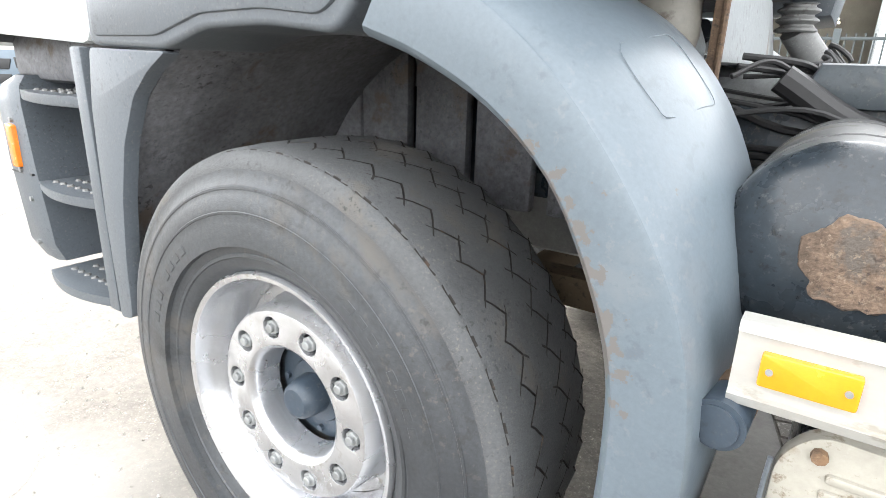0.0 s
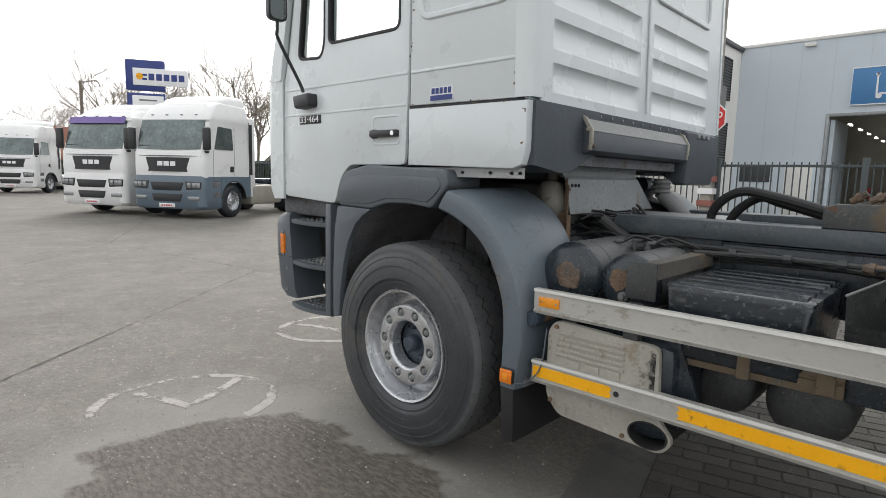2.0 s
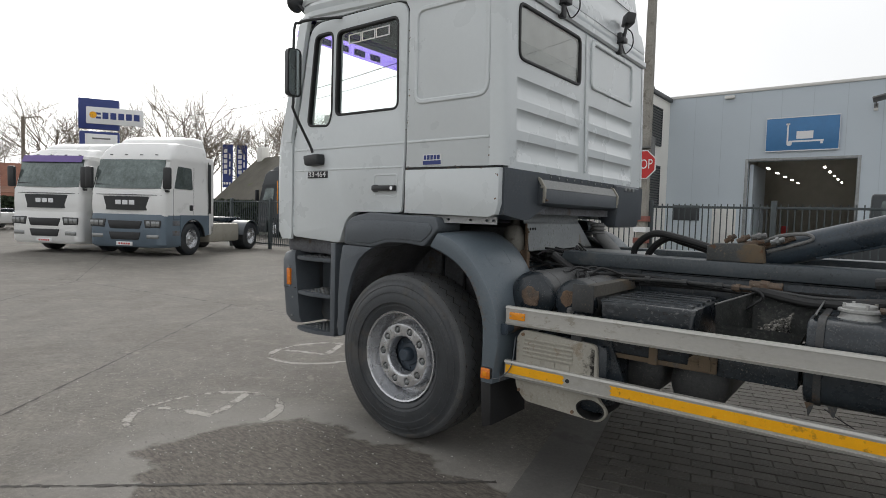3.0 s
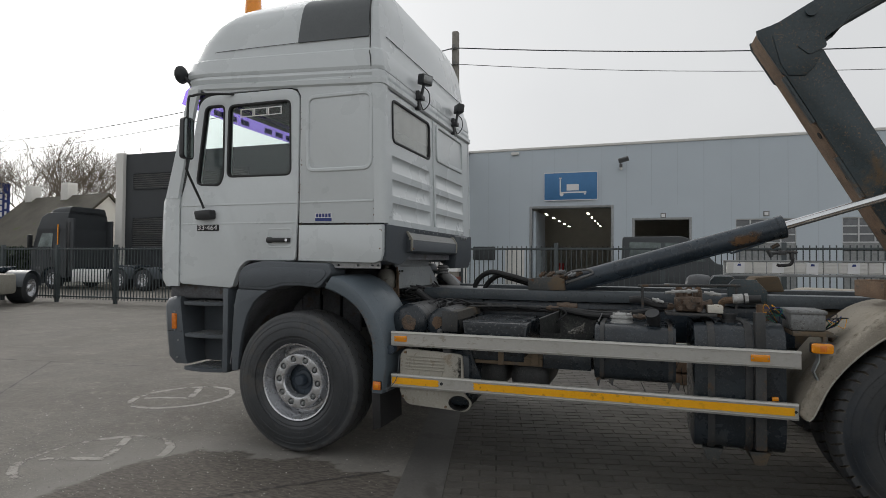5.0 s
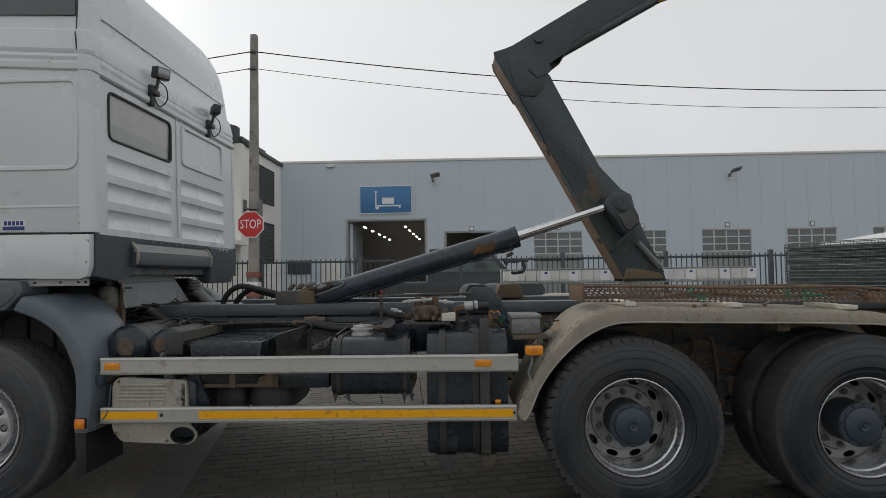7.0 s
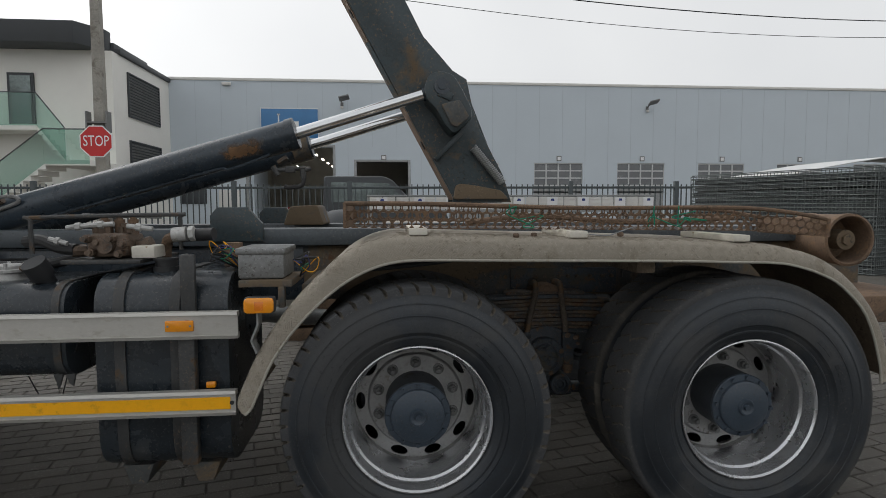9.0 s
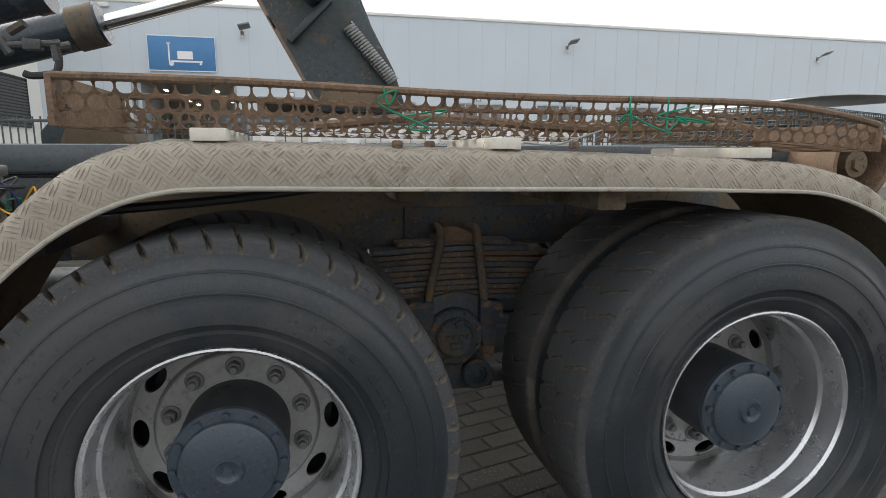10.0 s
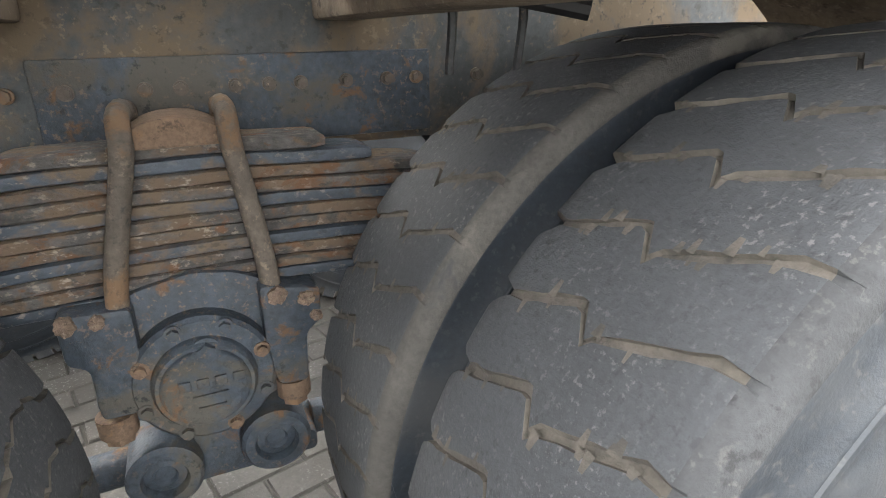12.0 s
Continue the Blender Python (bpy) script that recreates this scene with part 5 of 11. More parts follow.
def rear_wheel(style, seed, label):
    bm = bmesh.new()
    prof = [(0.286, 0.312), (0.266, 0.305), (0.258, 0.27), (0.2565, 0.20), (0.2555, 0.15), (0.2565, 0.10), (0.262, 0.075), (0.270, 0.066), (0.2705, 0.045), (0.2755, 0.030), (0.278, 0.010), (0.284, 0.002), (0.2885, 0.003), (0.2895, 0.012), (0.284, 0.03), (0.282, 0.06), (0.284, 0.312)]
    lathe(bm, prof, 72)
    w = part("wheel", bm, "silver", truck, label, smooth=28)
    # deep disc: flat ring under the nuts, then a cone with ten long hand holes
    bm = bmesh.new()
    lathe(bm, [(0.2575, 0.228), (0.2565, 0.246), (0.2535, 0.2565)], 72)
    holes = []
    for k in range(10):
        a = 2 * math.pi * k / 10
        cx, cz = 0.2315 * math.cos(a), 0.2315 * math.sin(a)
        holes.append([(cx + 0.0195 * math.cos(b) * math.cos(a) - 0.037 * math.sin(b) * math.sin(a), cz + 0.0195 * math.cos(b) * math.sin(a) + 0.037 * math.sin(b) * math.cos(a)) for b in (2 * math.pi * j / 20 for j in range(20))])
    circ = lambda r, n: [(r * math.cos(2 * math.pi * j / n), r * math.sin(2 * math.pi * j / n)) for j in range(n)]
    prism(bm, circ(0.256, 72), 0.257, 0.267, "y", holes + [circ(0.1995, 72)], 0.0)
    prism(bm, circ(0.192, 72), 0.241, 0.253, "y", [circ(0.125, 48)], 0.0)
    lathe(bm, [(0.192, 0.241), (0.196, 0.243), (0.200, 0.250), (0.203, 0.257)], 72)
    # darker copy of the silver: shade deep in the rim is coloured in
    part("wheel_disc", bm, "discpaint", w, "dusty pressed wheel disc, silver darkened for shade in the rim", smooth=28)
    tyre("tyre", 0.526 if style == "lug" else 0.536, 0.268, style, seed, w, -0.018, "worn black outer tyre with blocky tread")
    t2 = tyre("tyre", 0.526 if style == "lug" else 0.536, 0.268, style, seed + 1, w, 0.302, "dusty inner tyre of the pair", "shoulderdust")
    t2.matrix_basis = pose(0, 0.302, 0, 0, 5, 0)
    for k in range(10):
        a = 2 * math.pi * (k + 0.5) / 10
        x, z = 0.1635 * math.cos(a), 0.1635 * math.sin(a)
        bm = bmesh.new()
        rod(bm, (x, 0.245, z), (x, 0.236, z), 0.0235, 16)
        rod(bm, (x, 0.237, z), (x, 0.213, z), 0.0165, 6)
        rod(bm, (x, 0.214, z), (x, 0.199, z), 0.010, 12)
        bmesh.ops.bevel(bm, geom=bm.edges[:], offset=0.0015, segments=1, affect="EDGES")
        part("wheel_nut", bm, "plate", w)
    bm = bmesh.new()
    lathe(bm, [(0, -0.012), (0.010, -0.012), (0.012, -0.004), (0.022, -0.006), (0.026, -0.010), (0.032, -0.010), (0.036, 0.0), (0.095, 0.004), (0.104, 0.010), (0.107, 0.02)], 48)
    lathe(bm, [(0.107, 0.02), (0.126, 0.022), (0.130, 0.027), (0.130, 0.040), (0.126, 0.046)], 48)
    ring_bolts(bm, 0, 0.022, 0, 0.118, 12, 0.0085, 0.012)
    part("hub_cover", bm, "hub", w, "blue-grey planetary hub cover").location = (0, 0.035, 0)
    bm = bmesh.new()
    lathe(bm, [(0.126, 0.046), (0.127, 0.06), (0.127, 0.225), (0.1, 0.23)], 48)
    part("hub_drum", bm, "hubdark", w, "dirty dark hub drum").location = (0, 0.035, 0)
    bm = bmesh.new()
    lathe(bm, [(0.10, 0.335), (0.235, 0.335), (0.238, 0.58), (0.20, 0.60), (0.05, 0.60)], 40)
    part("brake_drum", bm, "hubdark", w)
    bm = bmesh.new()
    lathe(bm, [(0.285, 0.325), (0.285, 0.60), (0.265, 0.60), (0.25, 0.5), (0.25, 0.325)], 48)
    part("inner_rim", bm, "hubdark", w)
    return w


fw = front_wheel()
copy_thing(fw, pose(0.10, 2 * YC + 0.012, 0.495, 0, 0, 180))
rw = rear_wheel("lug", 3, "silver dual rear wheel with lugged tyres")
rw.matrix_basis = pose(4.085, -0.04, 0.478)
copy_thing(rw, pose(4.087, 2.48, 0.474, 0, 40, 180))
rr = rear_wheel("block", 7, "silver dual rear wheel with blocky tyres")
rr.matrix_basis = pose(5.427, -0.04, 0.470, 0, 6, 0)
copy_thing(rr, pose(5.427, 2.48, 0.470, 0, 70, 180))

# --- cab ---
Y0, Y1 = 0.02, 2 * YC - 0.02
WIN1 = rounded([(-0.887, 2.02), (-0.655, 2.005), (-0.622, 2.09), (-0.620, 2.655), (-0.806, 2.655)], 0.05)
WIN2 = rounded([(-0.585, 2.072), (0.007, 2.067), (-0.004, 2.645), (-0.576, 2.645)], 0.05)
DOOR = [(-1.045, 1.21), (-0.52, 1.185), (-0.50, 1.25), (-0.46, 1.345), (-0.385, 1.405), (0.056, 1.405), (0.072, 1.85), (0.075, 2.66), (0.045, 2.715), (-0.02, 2.735), (-0.755, 2.742), (-0.83, 2.72), (-0.875, 2.665), (-0.995, 2.06), (-1.045, 1.90)]


def grow(pts, d):
    c = Vector((sum(p[0] for p in pts) / len(pts), sum(p[1] for p in pts) / len(pts)))
    out = []
    k = len(pts)
    for i in range(k):
        a, b = Vector(pts[i - 1]), Vector(pts[(i + 1) % k])
        t = (b - a).normalized()
        nrm = Vector((t.y, -t.x))
        if nrm.dot(Vector(pts[i]) - c) < 0:
            nrm = -nrm
        out.append(tuple(Vector(pts[i]) + nrm * d))
    return out


def cab_door(near):
    y0, s = (Y0, 1) if near else (Y1, -1)
    bm = bmesh.new()
    prism(bm, rounded(DOOR, 0.03, 2), y0 - 0.010 * s, y0 + 0.045 * s, "y", [WIN1, WIN2], 0.006)
    d = part("door", bm, "white", truck, "white cab door with two windows", smooth=30)
    for w in (WIN1, WIN2):
        bm = bmesh.new()
        prism(bm, grow(w, 0.007), y0 - 0.0135 * s, y0 + 0.02 * s, "y", [grow(w, -0.010)], 0.003)
        part("window_seal", bm, "black", d)
        bm = bmesh.new()
        prism(bm, grow(w, -0.006), y0 + 0.004 * s, y0 + 0.008 * s, "y")
        g = part("window_pane", bm, "glass", d, "clear side glass", smooth=0)
        g.visible_shadow = False
    if near:
        bm = bmesh.new()
        prism(bm, rounded(rect(-0.195, 0.02, 1.505, 1.655), 0.025), y0 - 0.0135, y0 - 0.008, "y", [rounded(rect(-0.185, 0.01, 1.515, 1.645), 0.02)], 0.002)
        part("handle_recess", bm, "white", d)
        bm = bmesh.new()
        box(bm, -0.19, 0.016, y0 - 0.040, y0 - 0.010, 1.545, 1.58, 0.008)
        box(bm, -0.19, -0.15, y0 - 0.03, y0 - 0.005, 1.54, 1.585, 0.006)
        h = part("door_handle", bm, "blackplastic", d, "black door handle")
        bm = bmesh.new()
        rod(bm, (-0.005, y0 - 0.041, 1.562), (-0.005, y0 - 0.046, 1.562), 0.012, 16)
        part("lock", bm, "chrome", d)
        bm = bmesh.new()
        box(bm, -0.872, -0.655, y0 - 0.0155, y0 - 0.008, 1.64, 1.69, 0.004)
        bd = part("badge", bm, "blackplastic", d, "black model badge")
        bm = bmesh.new()
        text_mesh(bm, "33·464", 0.056, Matrix.Translation((-0.765, y0 - 0.018, 1.665)) @ Matrix.Diagonal((1.25, 1, 1, 1)), 0.001)
        part("badge_digits", bm, "sticker", d, "silver digits", smooth=0)
        # crease across door and panel
        bm = bmesh.new()
        box(bm, -1.03, 0.068, y0 - 0.0135, y0 - 0.008, 1.842, 1.856, 0.0025)
        box(bm, -1.03, 0.058, y0 - 0.0135, y0 - 0.008, 1.692, 1.704, 0.0025)
        part("crease", bm, "white", d)
        # black filler added behind the gaps paints their dark lines
        bm = bmesh.new()
        prism(bm, [(0.040, 1.40), (0.10, 1.40), (0.10, 2.69), (0.06, 2.745), (-0.02, 2.765), (-0.80, 2.775), (-0.90, 2.70), (-0.89, 2.66), (-0.82, 2.70), (-0.75, 2.72), (-0.03, 2.715), (0.03, 2.70), (0.05, 2.66)], y0 + 0.008, y0 + 0.014, "y")
        box(bm, 0.085, 0.75, y0 + 0.002, y0 + 0.008, 1.66, 1.70)
        part("door_gap_seal", bm, "black", truck, smooth=0)
        # outline sticker strokes high on the glass
        bm = bmesh.new()
        for k, x in enumerate((-0.40, -0.27, -0.14)):
            prism(bm, rect(x - 0.075, x + 0.05, 2.545, 2.61), y0 + 0.001, y0 + 0.003, "y", [rect(x - 0.065, x + 0.04, 2.553, 2.602)])
        part("glass_sticker", bm, "sticker", d, smooth=0)


def cab():
    cab_door(True)
    cab_door(False)
    # rear side panels, corner posts and rear wall
    for near in (True, False):
        y0, s = (Y0, 1) if near else (Y1, -1)
        bm = bmesh.new()
        prism(bm, [(0.084, 1.692), (0.72, 1.685), (0.705, 2.30), (0.69, 2.80), (-0.86, 2.80), (-0.80, 2.755), (-0.02, 2.745), (0.055, 2.725), (0.085, 2.67)], y0 - 0.006 * s, y0 + 0.03 * s, "y", bev=0.004)
        part("side_panel", bm, "white", truck, smooth=30)
        bm = bmesh.new()
        pr = rounded(rect(0.165, 0.668, 2.105, 2.635), 0.05, 5)
        prism(bm, grow(pr, 0.030), y0 - 0.016 * s, y0 - 0.004 * s, "y", [pr], 0.006, 1)
        part("pressed_panel", bm, "white", truck, smooth=12)
        bm = bmesh.new()
        box(bm, 0.09, 0.71, y0 - 0.0105 * s, y0 - 0.003 * s, 1.842, 1.856, 0.0025)
        part("crease", bm, "white", truck)
        bm = bmesh.new()
        prism(bm, [(0.085, 1.405), (0.72, 1.392), (0.768, 1.41), (0.785, 1.47), (0.785, 1.672), (0.085, 1.676)], y0 - 0.016 * s, y0 + 0.03 * s, "y", bev=0.008)
        part("locker_flap", bm, "white", truck, "white lower locker flap")
    for side in (1, -1):  # corner posts
        bm = bmesh.new()
        rows = []
        for z, x in ((1.685, 0.72), (2.30, 0.705), (2.80, 0.69)):
            row = []
            for a in (math.pi / 2 * k / 12 for k in range(13)):
                y = Y0 - 0.006 + 0.075 * (1 - math.cos(a) ** 0.55)
                row.append((x + 0.075 * math.sin(a) ** 0.55, y if side == 1 else 2 * YC - y, z))
            rows.append(row)
        sheet(bm, rows, -0.01 * side)
        part("corner_post", bm, "white", truck)
    # rear wall, leaning a little
    RW = rounded(rect(0.20, 1.01, 2.315, 2.63), 0.05)
    bm = bmesh.new()
    RIBS = [(y0, y1, 2.205 - 0.18 * k - 0.125, 2.205 - 0.18 * k) for y0, y1 in ((0.175, 1.02), (1.16, 2.03)) for k in range(3)]
    prism(bm, rect(Y0 + 0.069, Y1 - 0.069, 1.66, 2.80), 0.79, 0.76, "x", [RW] + [rect(*r) for r in RIBS], 0.0)

    def lean(bm):
        for v in bm.verts:
            v.co.x -= 0.027 * (v.co.z - 1.685)
    lean(bm)
    part("rear_wall", bm, "white", truck, "white ribbed cab rear wall", smooth=20)
    bm = bmesh.new()
    prism(bm, grow(RW, 0.010), 0.80, 0.775, "x", [grow(RW, -0.008)], 0.004)
    lean(bm)
    part("rear_window_seal", bm, "black", truck)
    bm = bmesh.new()
    prism(bm, RW, 0.783, 0.778, "x")
    lean(bm)
    g = part("rear_window", bm, "tint", truck, "smoked rear window", smooth=0)
    # pale panel added behind the glass to lighten the rear window
    bm = bmesh.new()
    box(bm, 0.750, 0.758, 0.14, 1.06, 2.27, 2.69, 0.002)
    part("curtain", bm, "curtain", truck, "pale grey panel added behind the rear window")
    for y0, y1, z0, z1 in RIBS:  # pressed hollow channels, steep at the top and easing out below
        bm = bmesh.new()
        rows = []
        for t, dep in ((0, 0), (0.06, 0.012), (0.16, 0.022), (0.32, 0.027), (0.5, 0.025), (0.7, 0.018), (0.86, 0.009), (0.93, 0.006), (1, 0)):
            row = []
            for u in (0, 0.008, 0.02, 0.035, 0.06, 0.1, 0.5, 0.9, 0.94, 0.965, 0.98, 0.992, 1):
                edge = min(1.0, min(u, 1 - u) / 0.06) ** 0.6
                row.append((0.79 - 0.7 * dep * edge, y0 + (y1 - y0) * u, z1 + (z0 - z1) * t))
            rows.append(row)
        sheet(bm, rows)
        lean(bm)
        part("pressed_channel", bm, "white", truck, smooth=40)
    bm = bmesh.new()
    prism(bm, rounded(rect(1.18, 2.01, 2.325, 2.675), 0.06, 4), 0.806, 0.786, "x", [rounded(rect(1.215, 1.975, 2.36, 2.64), 0.045, 4)], 0.006, 1)
    lean(bm)
    part("pressed_panel", bm, "white", truck, smooth=12)
    bm = bmesh.new()
    rod(bm, (0.798, 1.10, 1.72), (0.765, 1.10, 2.72), 0.007, 8)
    part("centre_seam", bm, "white", truck)
    # front shell, windscreen, floor
    def front_loop(z, xd, xf, rad=0.22, n=8):
        y0, y1 = Y0, Y1
        pts = [(xd, y0, z)]
        for k in range(n + 1):
            a = math.pi / 2 * k / n
            pts.append((xf + rad * (1 - math.sin(a)) * 0.6, y0 + rad * (1 - math.cos(a)), z))
        return pts + [(x, 2 * YC - y, z2) for x, y, z2 in reversed(pts)]
    bm = bmesh.new()
    sheet(bm, [front_loop(z, xd, xf) for z, xd, xf in ((1.19, -1.05, -1.26), (1.25, -1.05, -1.30), (1.6, -1.05, -1.31), (1.88, -1.05, -1.30), (1.93, -1.045, -1.28))], -0.02)
    part("front_panel", bm, "white", truck, "white cab front panel")
    for near in (1, -1):
        bm = bmesh.new()
        y = Y0 if near == 1 else Y1
        rows = []
        for z, x, x2 in ((1.91, -1.055, -1.21), (2.1, -1.02, -1.16), (2.66, -0.90, -1.02), (2.80, -0.86, -0.99)):
            rows.append([(x, y, z), (x2 + 0.03, y + 0.01 * near, z), (x2, y + 0.06 * near, z), (x2 + 0.01, y + 0.11 * near, z)])
        sheet(bm, rows, -0.03 * near)
        part("windscreen_pillar", bm, "white", truck)
    bm = bmesh.new()
    sheet(bm, [[(-1.25 + 0.22 * (z - 1.93) / 0.85 - 0.06 * math.sin(math.pi * k / 8), Y0 + 0.1 + (Y1 - Y0 - 0.2) * k / 8, z) for k in range(9)] for z in (1.93, 2.35, 2.84)])
    g = part("windscreen", bm, "glass", truck, "clear windscreen")
    g.visible_shadow = False
    bm = bmesh.new()
    box(bm, -1.3, 0.76, 0.10, Y1 - 0.08, 1.42, 1.47)
    part("cab_floor", bm, "pit", truck, smooth=0)
    bm = bmesh.new()
    box(bm, -1.25, -0.85, 0.1, Y1 - 0.08, 1.5, 1.98, 0.06)
    box(bm, -0.95, 0.0, 1.0, 1.45, 1.45, 1.75, 0.05)
    part("dashboard", bm, "interior", truck)
    for y in (0.35, 1.65):
        bm = bmesh.new()
        box(bm, -0.35, 0.1, y, y + 0.5, 1.75, 1.88, 0.05)
        box(bm, 0.02, 0.16, y, y + 0.5, 1.85, 2.30, 0.05)
        part("cab_seat", bm, "seat", truck)
    bm = bmesh.new()
    lathe(bm, [(0.23 + 0.014 * math.cos(a), 0.014 * math.sin(a)) for a in (2 * math.pi * k / 8 for k in range(8))], 36, closed=True)
    for a in (0.5, 2.6, 4.7):
        rod(bm, (0, 0.02, 0), (0.23 * math.cos(a), 0, 0.23 * math.sin(a)), 0.012, 8)
    rod(bm, (0, 0, 0), (0, 0.3, 0), 0.03, 10)
    bmesh.ops.transform(bm, matrix=pose(-0.55, 0.6, 2.04, 0, 0, 0) @ pose(0, 0, 0, 0, -65, 0) @ pose(0, 0, 0, 0, 0, 90), verts=bm.verts)
    part("steering_wheel", bm, "interior", truck)
    bm = bmesh.new()
    box(bm, -0.9, 0.70, 0.08, Y1 - 0.06, 2.83, 2.86)
    part("headlining", bm, "interior", truck, smooth=0)
    # chips and rust specks along the door gap, the seams and the flap's edges
    bm = bmesh.new()
    rg = random.Random(44)
    runs = (((0.09, 1.70), (0.09, 2.60), 14), ((0.10, 1.684), (0.70, 1.682), 12), ((0.775, 1.45), (0.775, 1.66), 5), ((-0.95, 2.735), (0.66, 2.775), 12), ((-1.0, 1.225), (-0.55, 1.20), 8), ((0.71, 1.72), (0.70, 2.6), 7))
    for a, b, count in runs:
        for _ in range(count):
            k = rg.random()
            x, z, r = a[0] + (b[0] - a[0]) * k + rg.uniform(-0.012, 0.012), a[1] + (b[1] - a[1]) * k + rg.uniform(-0.012, 0.012), rg.uniform(0.002, 0.006)
            ring = [bm.verts.new((x + r * rg.uniform(0.5, 1.5) * math.cos(q), Y0 - 0.0168 if z < 1.68 and x > 0.08 else Y0 - 0.0072, z + r * rg.uniform(0.5, 1.3) * math.sin(q))) for q in (0.3, 1.4, 2.5, 3.6, 4.7, 5.7)]
            bm.faces.new(ring)
    part("paint_chip", bm, "rustpatch", truck, "small rusty paint chips", smooth=0)["kind"] = "stuff"
    # purple sun visor across the top of the windscreen
    bm = bmesh.new()
    sheet(bm, [[(x - 0.05 * math.sin(math.pi * k / 8), 0.09 + (Y1 - 0.16) * k / 8, z) for k in range(9)] for x, z in ((-1.03, 2.875), (-1.09, 2.83), (-1.13, 2.725))], 0.006)
    v = part("sun_visor", bm, "visor", truck, "purple translucent sun visor")
    v.visible_shadow = False
    bm = bmesh.new()
    for k in range(9):
        if k != 4:
            box(bm, -1.185, -1.175, 0.35 + 0.19 * k, 0.47 + 0.19 * k, 2.75, 2.80)
    part("visor_lettering", bm, "navy", v, smooth=0)


cab()


def roof_fairing():
    def loop(z, xf, xr, inset, rf=0.35, rr=0.06, n=8):
        y0, y1 = Y0 + inset, Y1 - inset
        pts = []
        for k in range(n + 1):  # near rear corner
            a = math.pi / 2 * k / n
            pts.append((xr - rr * (1 - math.cos(a)), y0 + rr * (1 - math.sin(a)), z))
        for k in range(n + 1):  # near front corner
            a = math.pi / 2 * k / n
            pts.append((xf + rf * (1 - math.sin(a)), y0 + rf * 0.55 * (1 - math.cos(a)), z))
        pts += [(x, 2 * YC - y, z2) for x, y, z2 in reversed(pts)]
        out = []
        for x, y, z2 in pts:
            w = max(0.0, 1 - ((y - YC) / 1.16) ** 2)
            low = min(1.0, max(0.0, (3.35 - z2) / 0.40))
            out.append((x, y, z2 - 0.056 * (x + 0.85) * low + 0.20 * w * min(1.0, max(0.0, (z2 - 3.31) / 0.14))))
        return out
    bm = bmesh.new()
    rows = [loop(z, xf, xr, i) for z, xf, xr, i in ((2.785, -1.08, 0.772, -0.004), (2.80, -1.10, 0.785, -0.02), (2.835, -1.11, 0.785, -0.022), (2.845, -1.10, 0.765, 0.0), (2.862, -1.11, 0.77, -0.008), (2.88, -1.12, 0.772, -0.012), (2.905, -1.12, 0.765, -0.004))]
    sheet(bm, rows, 0, True)
    part("roof_gutter", bm, "white", truck, "white roof gutter band", smooth=28)
    bm = bmesh.new()
    rows = [loop(z, xf, xr, i) for z, xf, xr, i in ((2.905, -1.13, 0.768, -0.006), (2.93, -1.14, 0.77, -0.012), (3.02, -1.12, 0.748, 0.002), (3.04, -1.115, 0.742, 0.006), (3.05, -1.10, 0.728, 0.018), (3.07, -1.09, 0.722, 0.022), (3.20, -1.03, 0.702, 0.035), (3.32, -0.95, 0.682, 0.055), (3.38, -0.87, 0.668, 0.085), (3.42, -0.77, 0.652, 0.14), (3.445, -0.66, 0.636, 0.22), (3.465, -0.52, 0.61, 0.36), (3.478, -0.35, 0.55, 0.62), (3.485, 0.0, 0.3, 0.95))]
    fs = sheet(bm, rows, 0, True)
    bm.verts.ensure_lookup_table()
    bm.faces.new(bm.verts[-len(rows[0]):])
    f = part("roof_fairing", bm, "white", truck, "tall white roof fairing", smooth=20)
    bm = bmesh.new()
    rows = []
    for z, y in ((3.085, 0.0425), (3.20, 0.054), (3.32, 0.074), (3.37, 0.090), (3.405, 0.110), (3.45, 0.160), (3.49, 0.225)):
        t = (z - 3.085) / 0.34
        rows.append([(0.04 + 0.022 * t + (0.605 - 0.035 * t) * k / 4, y - 0.007, z + 0.009 - 0.018 * k / 4) for k in range(5)])
    sheet(bm, rows, 0.012)
    part("vent_panel", bm, "vent", f, "dark flush panel in the fairing")
    bm = bmesh.new()
    hose(bm, [(0.7145, 0.20, 3.117), (0.7145, 0.8, 3.117), (0.7145, 1.6, 3.117), (0.7145, 2.16, 3.117)], 0.003, 6)
    part("seam_line", bm, "blackplastic", f)
    bm = bmesh.new()
    hose(bm, [(0.680, Y0 - 0.010, 2.838), (0.672, Y0 - 0.008, 2.91), (0.660, Y0 + 0.004, 2.955), (0.656, Y0 + 0.020, 3.0), (0.650, Y0 + 0.032, 3.18), (0.642, Y0 + 0.050, 3.31), (0.638, Y0 + 0.09, 3.40)], 0.0045, 6)
    hose(bm, [(-0.86, Y0 + 0.052, 3.105), (-0.7, Y0 + 0.024, 3.105), (-0.3, Y0 + 0.021, 3.10), (0.2, Y0 + 0.022, 3.091), (0.64, Y0 + 0.024, 3.074)], 0.0022, 5)
    part("seam_line", bm, "blackplastic", f)
    bm = bmesh.new()
    rod(bm, (-0.735, 0.50, 3.44), (-0.735, 0.50, 3.60), 0.055, 20)
    b = part("beacon_base", bm, "blackplastic", truck)
    bm = bmesh.new()
    lathe(bm, [(0.0, 0.20), (0.04, 0.198), (0.062, 0.18), (0.07, 0.15), (0.075, 0.0)], 20, m=pose(-0.735, 0.50, 3.60, 90))
    part("beacon", bm, "beaconlens", truck, "orange warning beacon")
    bm = bmesh.new()
